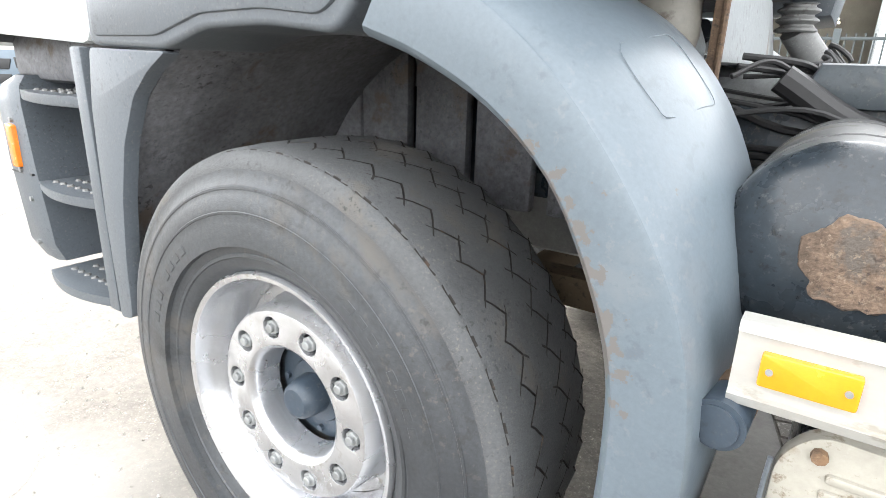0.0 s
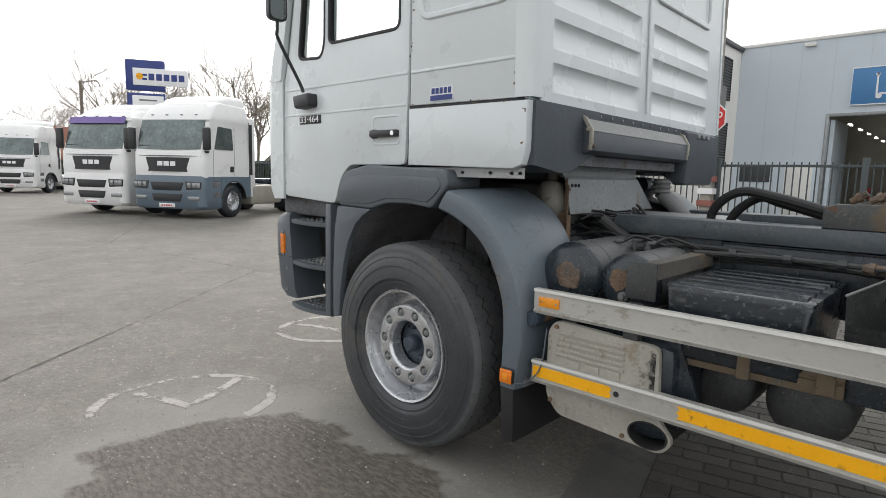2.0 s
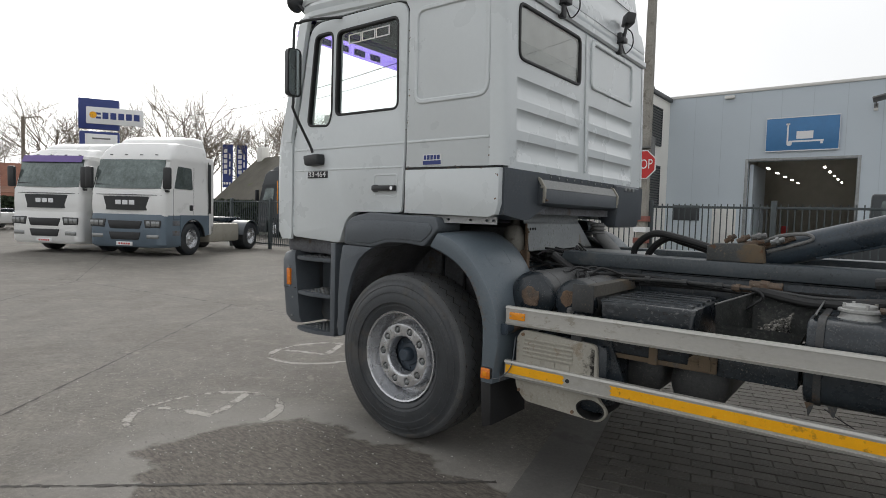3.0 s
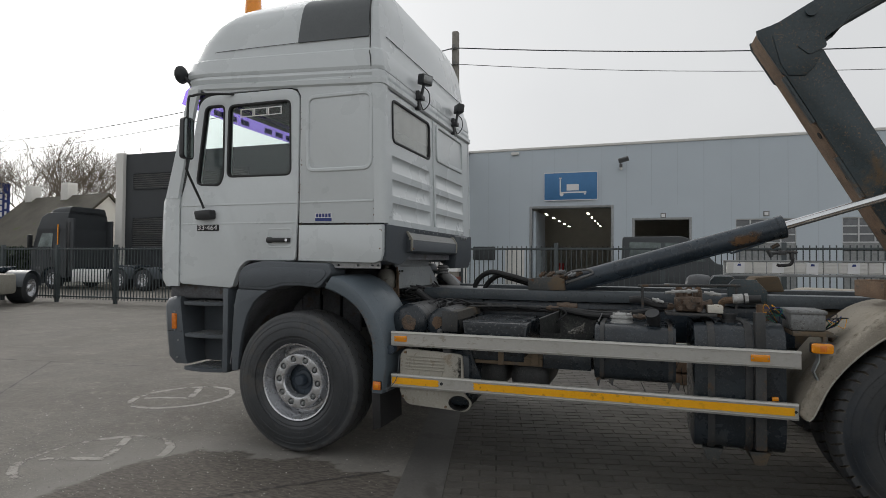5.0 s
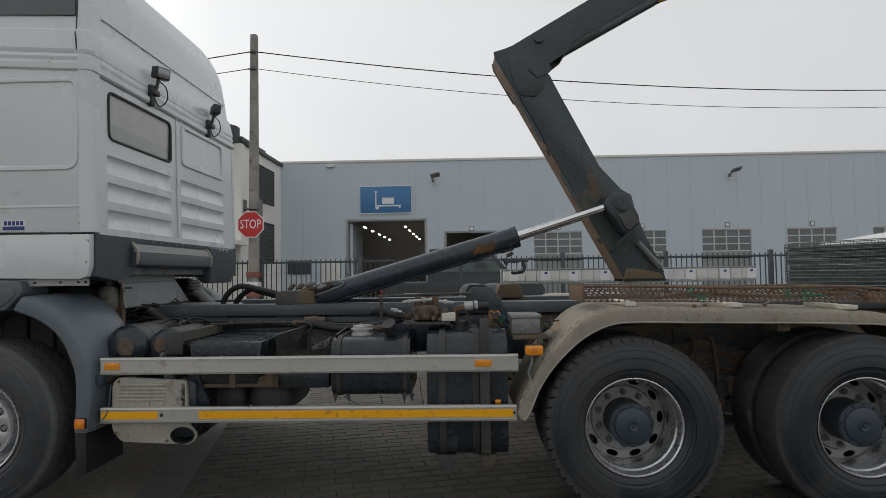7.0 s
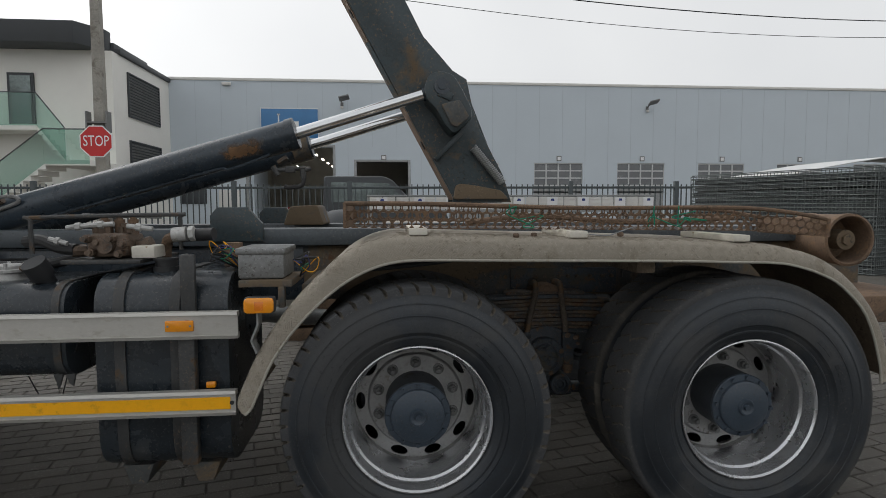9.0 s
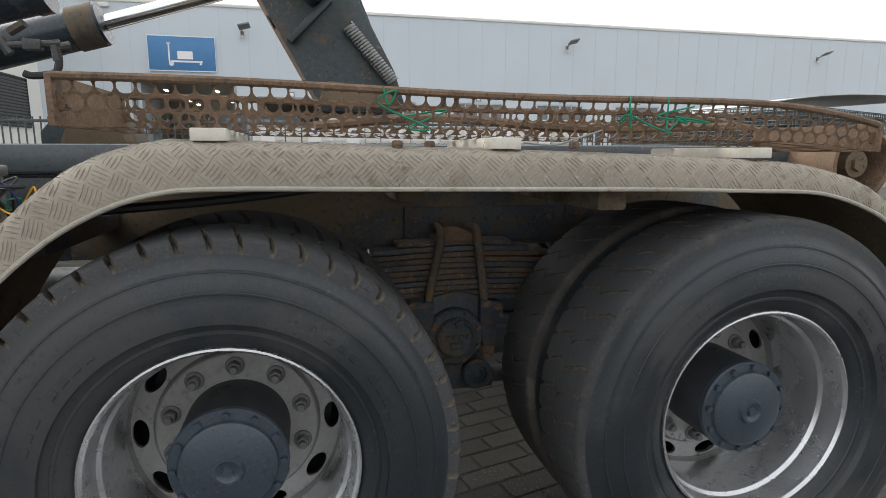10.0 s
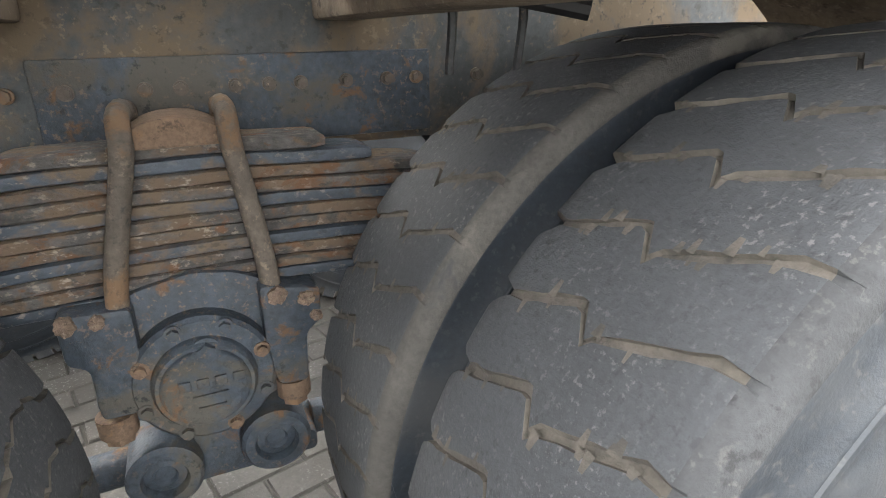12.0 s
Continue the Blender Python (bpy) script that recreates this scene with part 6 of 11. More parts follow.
    for v in bmesh.ops.create_uvsphere(bm, u_segments=14, v_segments=10, radius=0.075)["verts"]:
        v.co.x *= 0.5
    bmesh.ops.translate(bm, vec=(-1.10, 0.05, 2.96), verts=bm.verts)
    rod(bm, (-1.1, 0.05, 2.96), (-1.0, 0.1, 2.86), 0.015, 8)
    part("front_mirror", bm, "blackplastic", truck)
    # work lamps on brackets at the rear edge
    for y, yaw in ((0.72, -25), (1.69, 40)):
        bm = bmesh.new()
        box(bm, 0.75, 0.80, y - 0.045, y + 0.005, 2.68, 2.84, 0.006)
        box(bm, 0.78, 0.83, y - 0.06, y + 0.02, 2.76, 2.80, 0.006)
        rod(bm, (0.80, y, 2.78), (0.815, y + 0.02, 2.90), 0.013, 8)
        hose(bm, [(0.81, y + 0.03, 2.89), (0.84, y + 0.08, 2.85), (0.83, y + 0.12, 2.77), (0.79, y + 0.09, 2.71), (0.80, y - 0.01, 2.74)], 0.005, 6)
        lb = part("lamp_bracket", bm, "blackplastic", truck)
        bm = bmesh.new()
        box(bm, -0.045, 0.04, -0.075, 0.075, -0.055, 0.055, 0.012)
        bmesh.ops.transform(bm, matrix=pose(0.825, y + 0.035, 2.945, 0, 8, yaw) @ Matrix.Scale(0.8, 4), verts=bm.verts)
        wl_ = part("work_lamp", bm, "blackplastic", truck, "black square work lamp")
        bm = bmesh.new()
        box(bm, 0.0405, 0.044, -0.062, 0.062, -0.042, 0.042, 0.006)
        bmesh.ops.transform(bm, matrix=pose(0.825, y + 0.035, 2.945, 0, 8, yaw) @ Matrix.Scale(0.8, 4), verts=bm.verts)
        part("lamp_lens", bm, "lampglass", wl_)


roof_fairing()


def mirrors():
    bm = bmesh.new()
    hose(bm, [(-0.53, 0.01, 2.735), (-0.70, -0.10, 2.72), (-0.79, -0.15, 2.70), (-0.82, -0.17, 2.64), (-0.82, -0.17, 2.18), (-0.825, -0.16, 2.10), (-0.79, -0.05, 1.88), (-0.775, -0.03, 1.82)], 0.010, 8)
    part("mirror_arm", bm, "blackplastic", truck, "thin black mirror arm")
    bm = bmesh.new()
    prism(bm, rounded(rect(-0.228, -0.112, 2.195, 2.525), 0.04), -0.855, -0.808, "x", bev=0.016)
    part("mirror_housing", bm, "blackplastic", truck, "black door mirror housing")
    bm = bmesh.new()
    prism(bm, rounded(rect(-0.219, -0.121, 2.205, 2.515), 0.035), -0.8075, -0.8045, "x")
    part("mirror_glass", bm, "mirrorglass", truck)
    bm = bmesh.new()
    prism(bm, rounded([(-0.86, 1.80), (-0.695, 1.81), (-0.69, 1.735), (-0.84, 1.725)], 0.02), -0.055, 0.012, "y", bev=0.012)
    part("mirror_foot", bm, "blackplastic", truck)
    bm = bmesh.new()
    prism(bm, rect(0.225, 0.37, 1.70, 1.765), Y0 - 0.0105, Y0 - 0.0065, "y")
    s = part("sticker", bm, "sticker", truck, "small white and blue dealer sticker", smooth=0)
    bm = bmesh.new()
    box(bm, 0.228, 0.367, Y0 - 0.0125, Y0 - 0.0105, 1.703, 1.727)
    for k in range(5):
        box(bm, 0.235 + 0.026 * k, 0.254 + 0.026 * k, Y0 - 0.0125, Y0 - 0.0105, 1.733, 1.76)
    part("sticker_print", bm, "navy", s, smooth=0)


mirrors()


def front_end():
    """Arch covers, steps, bumper end and the front fender, near and far."""
    def both(name, make, material, label="", smooth=35):
        for far in (False, True):
            bm = bmesh.new()
            make(bm)
            if far:
                for v in bm.verts:
                    v.co.y = 2 * YC - v.co.y
            part(name, bm, material, truck, label, smooth)
    both("arch_cover", lambda bm: (prism(bm, rounded([(-0.43, 1.182), (-0.428, 1.29), (-0.40, 1.345), (-0.342, 1.376), (-0.196, 1.404), (0.368, 1.385), (0.393, 1.312), (0.344, 1.264), (0.285, 1.202), (0.13, 1.216), (-0.03, 1.212), (-0.16, 1.176)], 0.025), -0.032, 0.20, "y", bev=0.012, segs=3),
                                   prism(bm, rounded([(-0.405, 1.20), (-0.40, 1.29), (-0.36, 1.335), (-0.19, 1.357), (0.335, 1.345), (0.352, 1.305), (0.31, 1.262), (0.26, 1.228), (0.13, 1.24), (-0.03, 1.236), (-0.17, 1.20)], 0.02), -0.039, -0.031, "y", bev=0.006)), "grey", "grey plastic wheel arch cover")
    both("arch_leg", lambda bm: prism(bm, rounded([(-0.44, 1.178), (-0.155, 1.173), (-0.225, 1.135), (-0.288, 1.084), (-0.35, 0.98), (-0.39, 0.85), (-0.415, 0.70), (-0.425, 0.55), (-0.478, 0.54), (-0.482, 0.80), (-0.468, 1.05)], 0.015), -0.030, 0.004, "y", bev=0.008, segs=2), "grey", "grey plastic arch leg")
    outer = smooth_path([(0.405, 0, 1.302), (0.53, 0, 1.302), (0.665, 0, 1.235), (0.765, 0, 1.125), (0.83, 0, 0.98), (0.855, 0, 0.85), (0.862, 0, 0.72), (0.848, 0, 0.57), (0.838, 0, 0.47)], 4)
    crease = smooth_path([(0.405, 0, 1.290), (0.50, 0, 1.262), (0.606, 0, 1.19), (0.70, 0, 1.09), (0.783, 0, 0.964), (0.828, 0, 0.843), (0.844, 0, 0.686), (0.831, 0, 0.57), (0.82, 0, 0.47)], 4)
    inner = smooth_path([(0.347, 0, 1.204), (0.44, 0, 1.172), (0.545, 0, 1.118), (0.632, 0, 1.04), (0.691, 0, 0.936), (0.732, 0, 0.818), (0.741, 0, 0.699), (0.739, 0, 0.557), (0.737, 0, 0.47)], 4)

    def fender(bm):
        rows = []
        for o, c, i in zip(outer, crease, inner):
            d, e = c - i, o - c
            u = d.normalized()
            row = [i - u * 0.004 + Vector((0, y, 0)) for y in (0.03, -0.028)]
            for k, y in ((0.03, -0.042), (0.10, -0.048), (0.5, -0.052), (0.90, -0.050), (0.97, -0.047), (1.0, -0.041)):
                row.append(i + d * k + Vector((0, y, 0)))
            for k, y in ((0.12, -0.032), (0.45, 0.02), (0.8, 0.09), (1.0, 0.17), (1.0, 0.32), (0.8, 0.40), (0.6, 0.42)):
                row.append(c + e * k + Vector((0, y, 0)))
            rows.append(row)
        sheet(bm, rows, 0.005)
        wear = bm.verts.layers.float.new("wear")
        ref = [Vector((p.x, p.z)) for p in inner]
        for v in bm.verts:
            near = min((Vector((v.co.x, v.co.z)) - p).length for p in ref)
            v[wear] = max(0.0, 1 - near / 0.06) * min(1.0, max(0.0, (1.16 - v.co.z) / 0.1)) * min(1.0, max(0.0, (v.co.z - 0.72) / 0.1)) if v.co.y < 0.02 else 0.0
    both("fender", fender, "greyblue", "faded blue-grey front fender with chipped paint", 24)
    bm = bmesh.new()  # thin outline of a cover plate in the fender top
    ring = []
    for jj, y in ((9, 0.06), (9, 0.15), (9, 0.19), (9.6, 0.205), (11.4, 0.205), (12, 0.19), (12, 0.15), (12, 0.06), (11.4, 0.045), (9.6, 0.045), (9, 0.06)):
        j = min(int(jj), len(outer) - 2)
        f = jj - j
        o, c = outer[j].lerp(outer[j + 1], f), crease[j].lerp(crease[j + 1], f)
        k = 0.45 + 0.55 * min(1, max(0, (y - 0.02) / 0.15)) ** 0.8
        ring.append(c + (o - c) * k + Vector((0, y, 0)) + (o - c).normalized() * 0.0015)
    hose(bm, ring, 0.0006, 6)
    part("cover_plate_joint", bm, "greyblue", truck)
    both("mud_flap", lambda bm: prism(bm, [(0.72, 0.50), (0.79, 0.50), (0.80, 0.22), (0.74, 0.20)], -0.02, 0.36, "y", bev=0.005), "black", "black rubber mud flap")
    # marker lamp low on the fender
    bm = bmesh.new()
    box(bm, 0.754, 0.820, -0.066, -0.045, 0.494, 0.560, 0.010)
    ml = part("marker_lamp", bm, "blackplastic", truck, "square orange marker lamp")
    bm = bmesh.new()
    box(bm, 0.757, 0.817, -0.076, -0.0655, 0.497, 0.557, 0.008)
    part("lens", bm, "amberlens", ml)
    bm = bmesh.new()
    box(bm, 0.774, 0.800, -0.0785, -0.0765, 0.514, 0.540, 0.002)
    part("lens_core", bm, "amber", ml)
    bm = bmesh.new()
    hose(bm, [(0.80, -0.06, 0.50), (0.86, -0.03, 0.51), (0.91, 0.0, 0.58), (0.92, 0.02, 0.74)], 0.003, 6)
    part("lamp_cable", bm, "grey", ml)
    # arch liner
    def liner(bm):
        rows = []
        for k in range(25):
            a = math.radians(-2 + 176 * k / 24)
            r = 0.745
            rows.append([(0.15 + 0.685 * math.cos(a), y, 0.50 + 0.775 * math.sin(a)) for y in (0.006, 0.1, 0.35, 0.55, 0.70)])
        sheet(bm, rows, 0.01)
    both("arch_liner", liner, "pit", "dark dirty wheel arch liner")
    for x in (-0.38, -0.20, 0.0, 0.2, 0.42):
        bm = bmesh.new()
        box(bm, x - 0.09, x + 0.085, 0.66, 0.70, 0.8, 1.20, 0.012)
        part("liner_panel", bm, "pit", truck)
    # steps
    rng = random.Random(4)
    for z, xa, xb in ((1.062, -1.03, -0.54), (0.80, -1.015, -0.57), (0.532, -0.995, -0.58)):
        bm = bmesh.new()
        n = 10
        front = [(xa + (xb - xa) * k / n, 0.06 - 0.05 * math.sin(math.pi * min(1, k / n * 0.9 + 0.1)) - (0.02 if z < 0.6 else 0)) for k in range(n + 1)]
        prism(bm, front + [(xb, 0.33), (xa, 0.33)], z - 0.028, z, "z", bev=0.006)
        st = part("step", bm, "grey", truck, "grey step with grip studs")
        stud = bmesh.new()
        for i in range(9):
            for j in range(5):
                x, y = xa + 0.05 + (xb - xa - 0.09) * i / 8 + (0.022 if j % 2 else 0), 0.07 + 0.052 * j
                if x < xb - 0.02:
                    rod(stud, (x, y, z), (x, y, z + 0.006), 0.011, 8, 0.007)
        part("grip_studs", stud, "plate", st)["kind"] = "stuff"
    bm = bmesh.new()
    prism(bm, [(-1.06, 0.54), (-0.50, 0.53), (-0.50, 1.20), (-1.06, 1.20)], 0.32, 0.36, "y")
    part("step_well", bm, "grey", truck)
    bm = bmesh.new()
    box(bm, -0.60, -0.55, 0.0, 0.318, 0.52, 1.18, 0.006)
    part("step_side_panel", bm, "grey", truck)
    bm = bmesh.new()
    box(bm, -1.25, -0.4, 0.12, 2.2, 1.08, 1.22, 0.03)
    part("cab_underside", bm, "pit", truck)
    # bumper end with marker
    def bumper(bm):
        rows = []
        for z, x0, x1, y in ((0.545, -1.17, -1.005, 0.075), (0.60, -1.21, -1.012, 0.055), (0.85, -1.24, -1.04, 0.05), (1.02, -1.255, -1.07, 0.055), (1.07, -1.24, -1.085, 0.065), (1.10, -1.19, -1.10, 0.09)):
            rows.append([(x1, y + 0.22, z), (x1, y, z), (x1 - 0.03, y - 0.012, z), (x0 + 0.05, y - 0.008, z), (x0, y + 0.03, z), (x0 - 0.06, y + 0.10, z), (x0 - 0.12, y + 0.25, z), (x0 - 0.15, y + 0.5, z), (x0 - 0.16, YC, z)])
        sheet(bm, rows, 0.02)
    both("bumper", bumper, "grey", "dark grey plastic bumper")
    bm = bmesh.new()
    box(bm, -1.19, -1.045, 0.040, 0.09, 0.812, 0.818)
    part("bumper_joint", bm, "blackplastic", truck)
    bm = bmesh.new()
    prism(bm, rounded([(-1.135, 0.832), (-1.092, 0.834), (-1.097, 0.957), (-1.14, 0.962)], 0.008), 0.026, 0.05, "y", bev=0.004)
    part("side_marker", bm, "amberlens", truck, "orange side marker in the bumper end")
    for x, z in ((-1.118, 0.972), (-1.113, 0.825), (-1.075, 0.74), (-1.085, 0.60)):
        bm = bmesh.new()
        rod(bm, (x, 0.05, z), (x, 0.034, z), 0.008, 8)
        part("screw", bm, "steel", truck)
    # punched rail below the locker
    bm = bmesh.new()
    prism(bm, rect(0.10, 0.755, 1.352, 1.396), 0.045, 0.052, "y", [[(x + 0.012 * math.cos(a), 1.374 + 0.008 * math.sin(a)) for a in (2 * math.pi * k / 10 for k in range(10))] for x in (0.41, 0.575, 0.69, 0.735)])
    part("punched_rail", bm, "palerail", truck)


front_end()


# --- chassis, tanks and side guards ---
def one(name, material, make, label="", smooth=35, parent=None):
    bm = bmesh.new()
    make(bm)
    return part(name, bm, material, parent or truck, label, smooth)


def chassis():
    for y0, y1 in ((0.74, 0.81), (1.63, 1.70)):
        for xa, xb, mt, lb in ((-1.0, 3.55, "dark", "dark ladder frame rail"), (3.55, 6.55, "frame", "rusty ladder frame rail")):
            one("frame_rail", mt, lambda bm: (box(bm, xa, xb, y0, y0 + 0.012 if y0 < 1 else y1, 0.83, 1.10, 0.004), box(bm, xa, xb, y0, y1, 1.085, 1.10, 0.003), box(bm, xa, xb, y0, y1, 0.83, 0.845, 0.003)), lb)
        # hook-lift subframe tube, bevelled, with the sloped nose plate
        one("subframe_rail", "subframe", lambda bm: (prism(bm, [(0.83, 1.128), (0.86, 1.19), (6.5, 1.19), (6.5, 1.105), (0.83, 1.105)], y0 - 0.05, y1 + 0.03, "y", bev=0.012), prism(bm, [(0.78, 0.92), (1.35, 0.92), (1.35, 1.108), (0.88, 1.108)], y0 - 0.012, y0 - 0.002, "y")), "dark box-section subframe rail")
    for x in (0.7, 1.6, 2.6, 3.5, 4.75, 6.3):
        one("crossmember", "frame", lambda bm: box(bm, x - 0.05, x + 0.05, 0.75, 1.69, 0.87, 1.06, 0.01))
    # fish plate with its row of bolts, over the rear suspension
    one("fish_plate", "bracket", lambda bm: box(bm, 4.60, 5.165, 0.722, 0.739, 0.845, 0.975, 0.004), "bolted frame reinforcement plate")
    rng = random.Random(2)
    for x in (4.573, 4.64, 4.735, 4.781, 4.855, 4.903, 4.95, 5.021, 5.088, 5.138, 5.25, 5.33, 4.5, 4.42):
        one("frame_bolt", "ubolt", lambda bm: (rod(bm, (x, 0.722, 0.932), (x, 0.716, 0.932), 0.0105, 14), rod(bm, (x, 0.717, 0.932), (x, 0.706, 0.932), 0.0085, 6)))
    one("gearbox", "steel", lambda bm: (box(bm, 0.55, 1.25, 0.95, 1.5, 0.75, 1.18, 0.08), box(bm, -0.9, 0.5, 0.9, 1.55, 0.6, 1.35, 0.1), rod(bm, (1.2, 1.22, 0.85), (3.9, 1.22, 0.62), 0.05, 16)), "grey engine and gearbox under the cab")
    for x in (4.087, 5.427):
        one("rear_axle", "frame", lambda bm: (rod(bm, (x, 0.2, 0.47), (x, 2.24, 0.47), 0.085, 20), bmesh.ops.transform(bm, matrix=pose(x, 1.22, 0.47), verts=bmesh.ops.create_uvsphere(bm, u_segments=20, v_segments=12, radius=0.21)["verts"])))
    one("front_axle", "frame", lambda bm: (rod(bm, (0.1, 0.2, 0.45), (0.1, 2.24, 0.45), 0.06, 16), box(bm, -0.5, 0.7, 0.55, 0.63, 0.62, 0.70, 0.01)))


chassis()


def guard_rails():
    # aluminium side guards: a flat face with lips above and below
    def rail(bm, x0, x1, z0, z1):
        prof = [(0.0, z0), (-0.004, z0 + 0.012), (0.004, z0 + 0.014), (0.004, z1 - 0.014), (-0.004, z1 - 0.012), (0.0, z1), (0.03, z1), (0.03, z1 - 0.02), (0.012, z1 - 0.02), (0.012, z0 + 0.02), (0.03, z0 + 0.02), (0.03, z0)]
        vs = [[bm.verts.new((x, y, z)) for y, z in prof] for x in (x0, x1)]
        k = len(prof)
        for i in range(k):
            bm.faces.new((vs[0][i], vs[0][(i + 1) % k], vs[1][(i + 1) % k], vs[1][i]))
        bm.faces.new(vs[0])
        bm.faces.new(vs[1][::-1])
    for far in (False, True):
        def place(bm):
            if far:
                for v in bm.verts:
                    v.co.y = 2.44 - v.co.y
        bm = bmesh.new()
        rail(bm, 0.863, 3.414, 0.805, 0.907)
        place(bm)
        up = part("side_guard", bm, "alu", truck, "scuffed aluminium side guard rail", smooth=20)
        bm = bmesh.new()
        rail(bm, 0.866, 3.399, 0.512, 0.606)
        place(bm)
        lo = part("side_guard", bm, "alu", truck, "aluminium side guard rail with yellow tape", smooth=20)
        if far:
            continue
        for x0, x1 in ((0.89, 0.983), (3.155, 3.255)):
            one("reflector", "amber", lambda bm: (prism(bm, rounded(rect(x0, x1, 0.836, 0.876), 0.004), -0.005, 0.004, "y", bev=0.002), ), "orange stick-on reflector", parent=up)
            [one("reflector_rivet", "steel", lambda bm: rod(bm, (x, -0.004, 0.856), (x, -0.0075, 0.856), 0.004, 8), parent=up) for x in (x0 + 0.01, x1 - 0.01)]
        def tape(bm, x0, x1, zig):
            pts = [(x0, 0.536)] + [(x0 + (0.012 if i % 2 else 0) if zig == "l" else x0, 0.536 + 0.046 * i / 4) for i in range(1, 5)] + [(x1, 0.582)] + [(x1 + (0.010 if i % 2 else 0) if zig == "r" else x1, 0.582 - 0.046 * i / 4) for i in range(1, 4)] + [(x1, 0.536)]
            prism(bm, pts, 0.0015, 0.0041, "y")
        one("reflective_tape", "yellow", lambda bm: tape(bm, 0.873, 1.216, "r"), "yellow reflective tape", 0, lo)
        one("reflective_tape", "yellow", lambda bm: tape(bm, 1.47, 3.379, "l"), "yellow reflective tape", 0, lo)
        for x, r in ((1.245, 0.011), (3.385, 0.008)):
            one("rail_hole", "blackplastic", lambda bm: rod(bm, (x, 0.0045, 0.56), (x, 0.001, 0.56), r, 16), parent=lo)
        for x, z0 in ((1.27, 0.45), (3.215, 0.26)):
            one("guard_post", "strap", lambda bm: (box(bm, x - 0.03, x + 0.03, 0.032, 0.075, z0 + 0.05, 0.905, 0.006), box(bm, x - 0.03, x + 0.03, 0.07, 0.74, 0.82, 0.87, 0.006)), "rusty guard rail post")
    ct = one("cross_tube", "rust", lambda bm: (rod(bm, (0.865, 0.03, 0.778), (0.90, 0.72, 0.80), 0.026, 20), rod(bm, (0.866, 0.045, 0.779), (0.868, 0.075, 0.780), 0.031, 20)), "rusty tube behind the fender")
    one("tube_cap", "hub", lambda bm: (rod(bm, (0.860, -0.012, 0.776), (0.866, 0.045, 0.779), 0.033, 24, 0.030), rod(bm, (0.859, -0.016, 0.776), (0.860, -0.010, 0.776), 0.026, 20)), "grey end cap", parent=ct)


guard_rails()


def round_tank(name, x, z, r, y0, y1, material, label, straps=(0.3, 0.55), dome=0.05, seg=40, end="tank"):
    bm = bmesh.new()
    prof = [(0, y0)] + [(r * math.sin(a), y0 + dome * (1 - math.cos(a))) for a in (math.pi / 2 * k / 8 for k in range(1, 9))]
    prof += [(r, y1 - dome)] + [(r * math.cos(a), y1 - dome + dome * math.sin(a)) for a in (math.pi / 2 * k / 5 for k in range(1, 5))] + [(0, y1)]
    lathe(bm, prof, seg, m=pose(x, 0, z), mats=[1] * 8 + [0] * (len(prof) - 9))
    t = part(name, bm, [material, end], truck, label)
    for y in straps:
        bm = bmesh.new()
        lathe(bm, [(r - 0.001, y - 0.004), (r + 0.002, y - 0.003), (r + 0.002, y + 0.003), (r - 0.001, y + 0.004)], seg, m=pose(x, 0, z))
        part("weld_seam", bm, "tankgrey", t)
    return t


def patch(name, material, cx, cz, y, r, seed, parent, dome=0.0, rr=1.0):
    """An uneven scab of rust proud of a tank end."""
    rng = random.Random(seed)
    bm = bmesh.new()
    n = 44
    c = bm.verts.new((cx, y - 0.004, cz))
    rings = []
    for j, s in enumerate((0.35, 0.7, 0.95, 1.0)):
        ring = []
        for k in range(n):
            a = 2 * math.pi * k / n
            q = r * s * (1 + (0.07 * math.sin(2 * a + seed) + 0.06 * math.sin(5 * a + 2 * seed) + 0.05 * math.sin(9 * a + seed)) * (1 if j > 1 else 0.6) + rng.uniform(-0.05, 0.04))
            dy = dome * (q / rr) ** 2
            ring.append(bm.verts.new((cx + q * math.cos(a), y + dy - (0.004 + rng.uniform(-0.001, 0.001) if j < 3 else -0.003), cz + q * math.sin(a))))
        rings.append(ring)
    for k in range(n):
        bm.faces.new((c, rings[0][k], rings[0][(k + 1) % n]))
        for q, w in zip(rings, rings[1:]):
            bm.faces.new((q[k], q[(k + 1) % n], w[(k + 1) % n], w[k]))
    part(name, bm, material, parent)


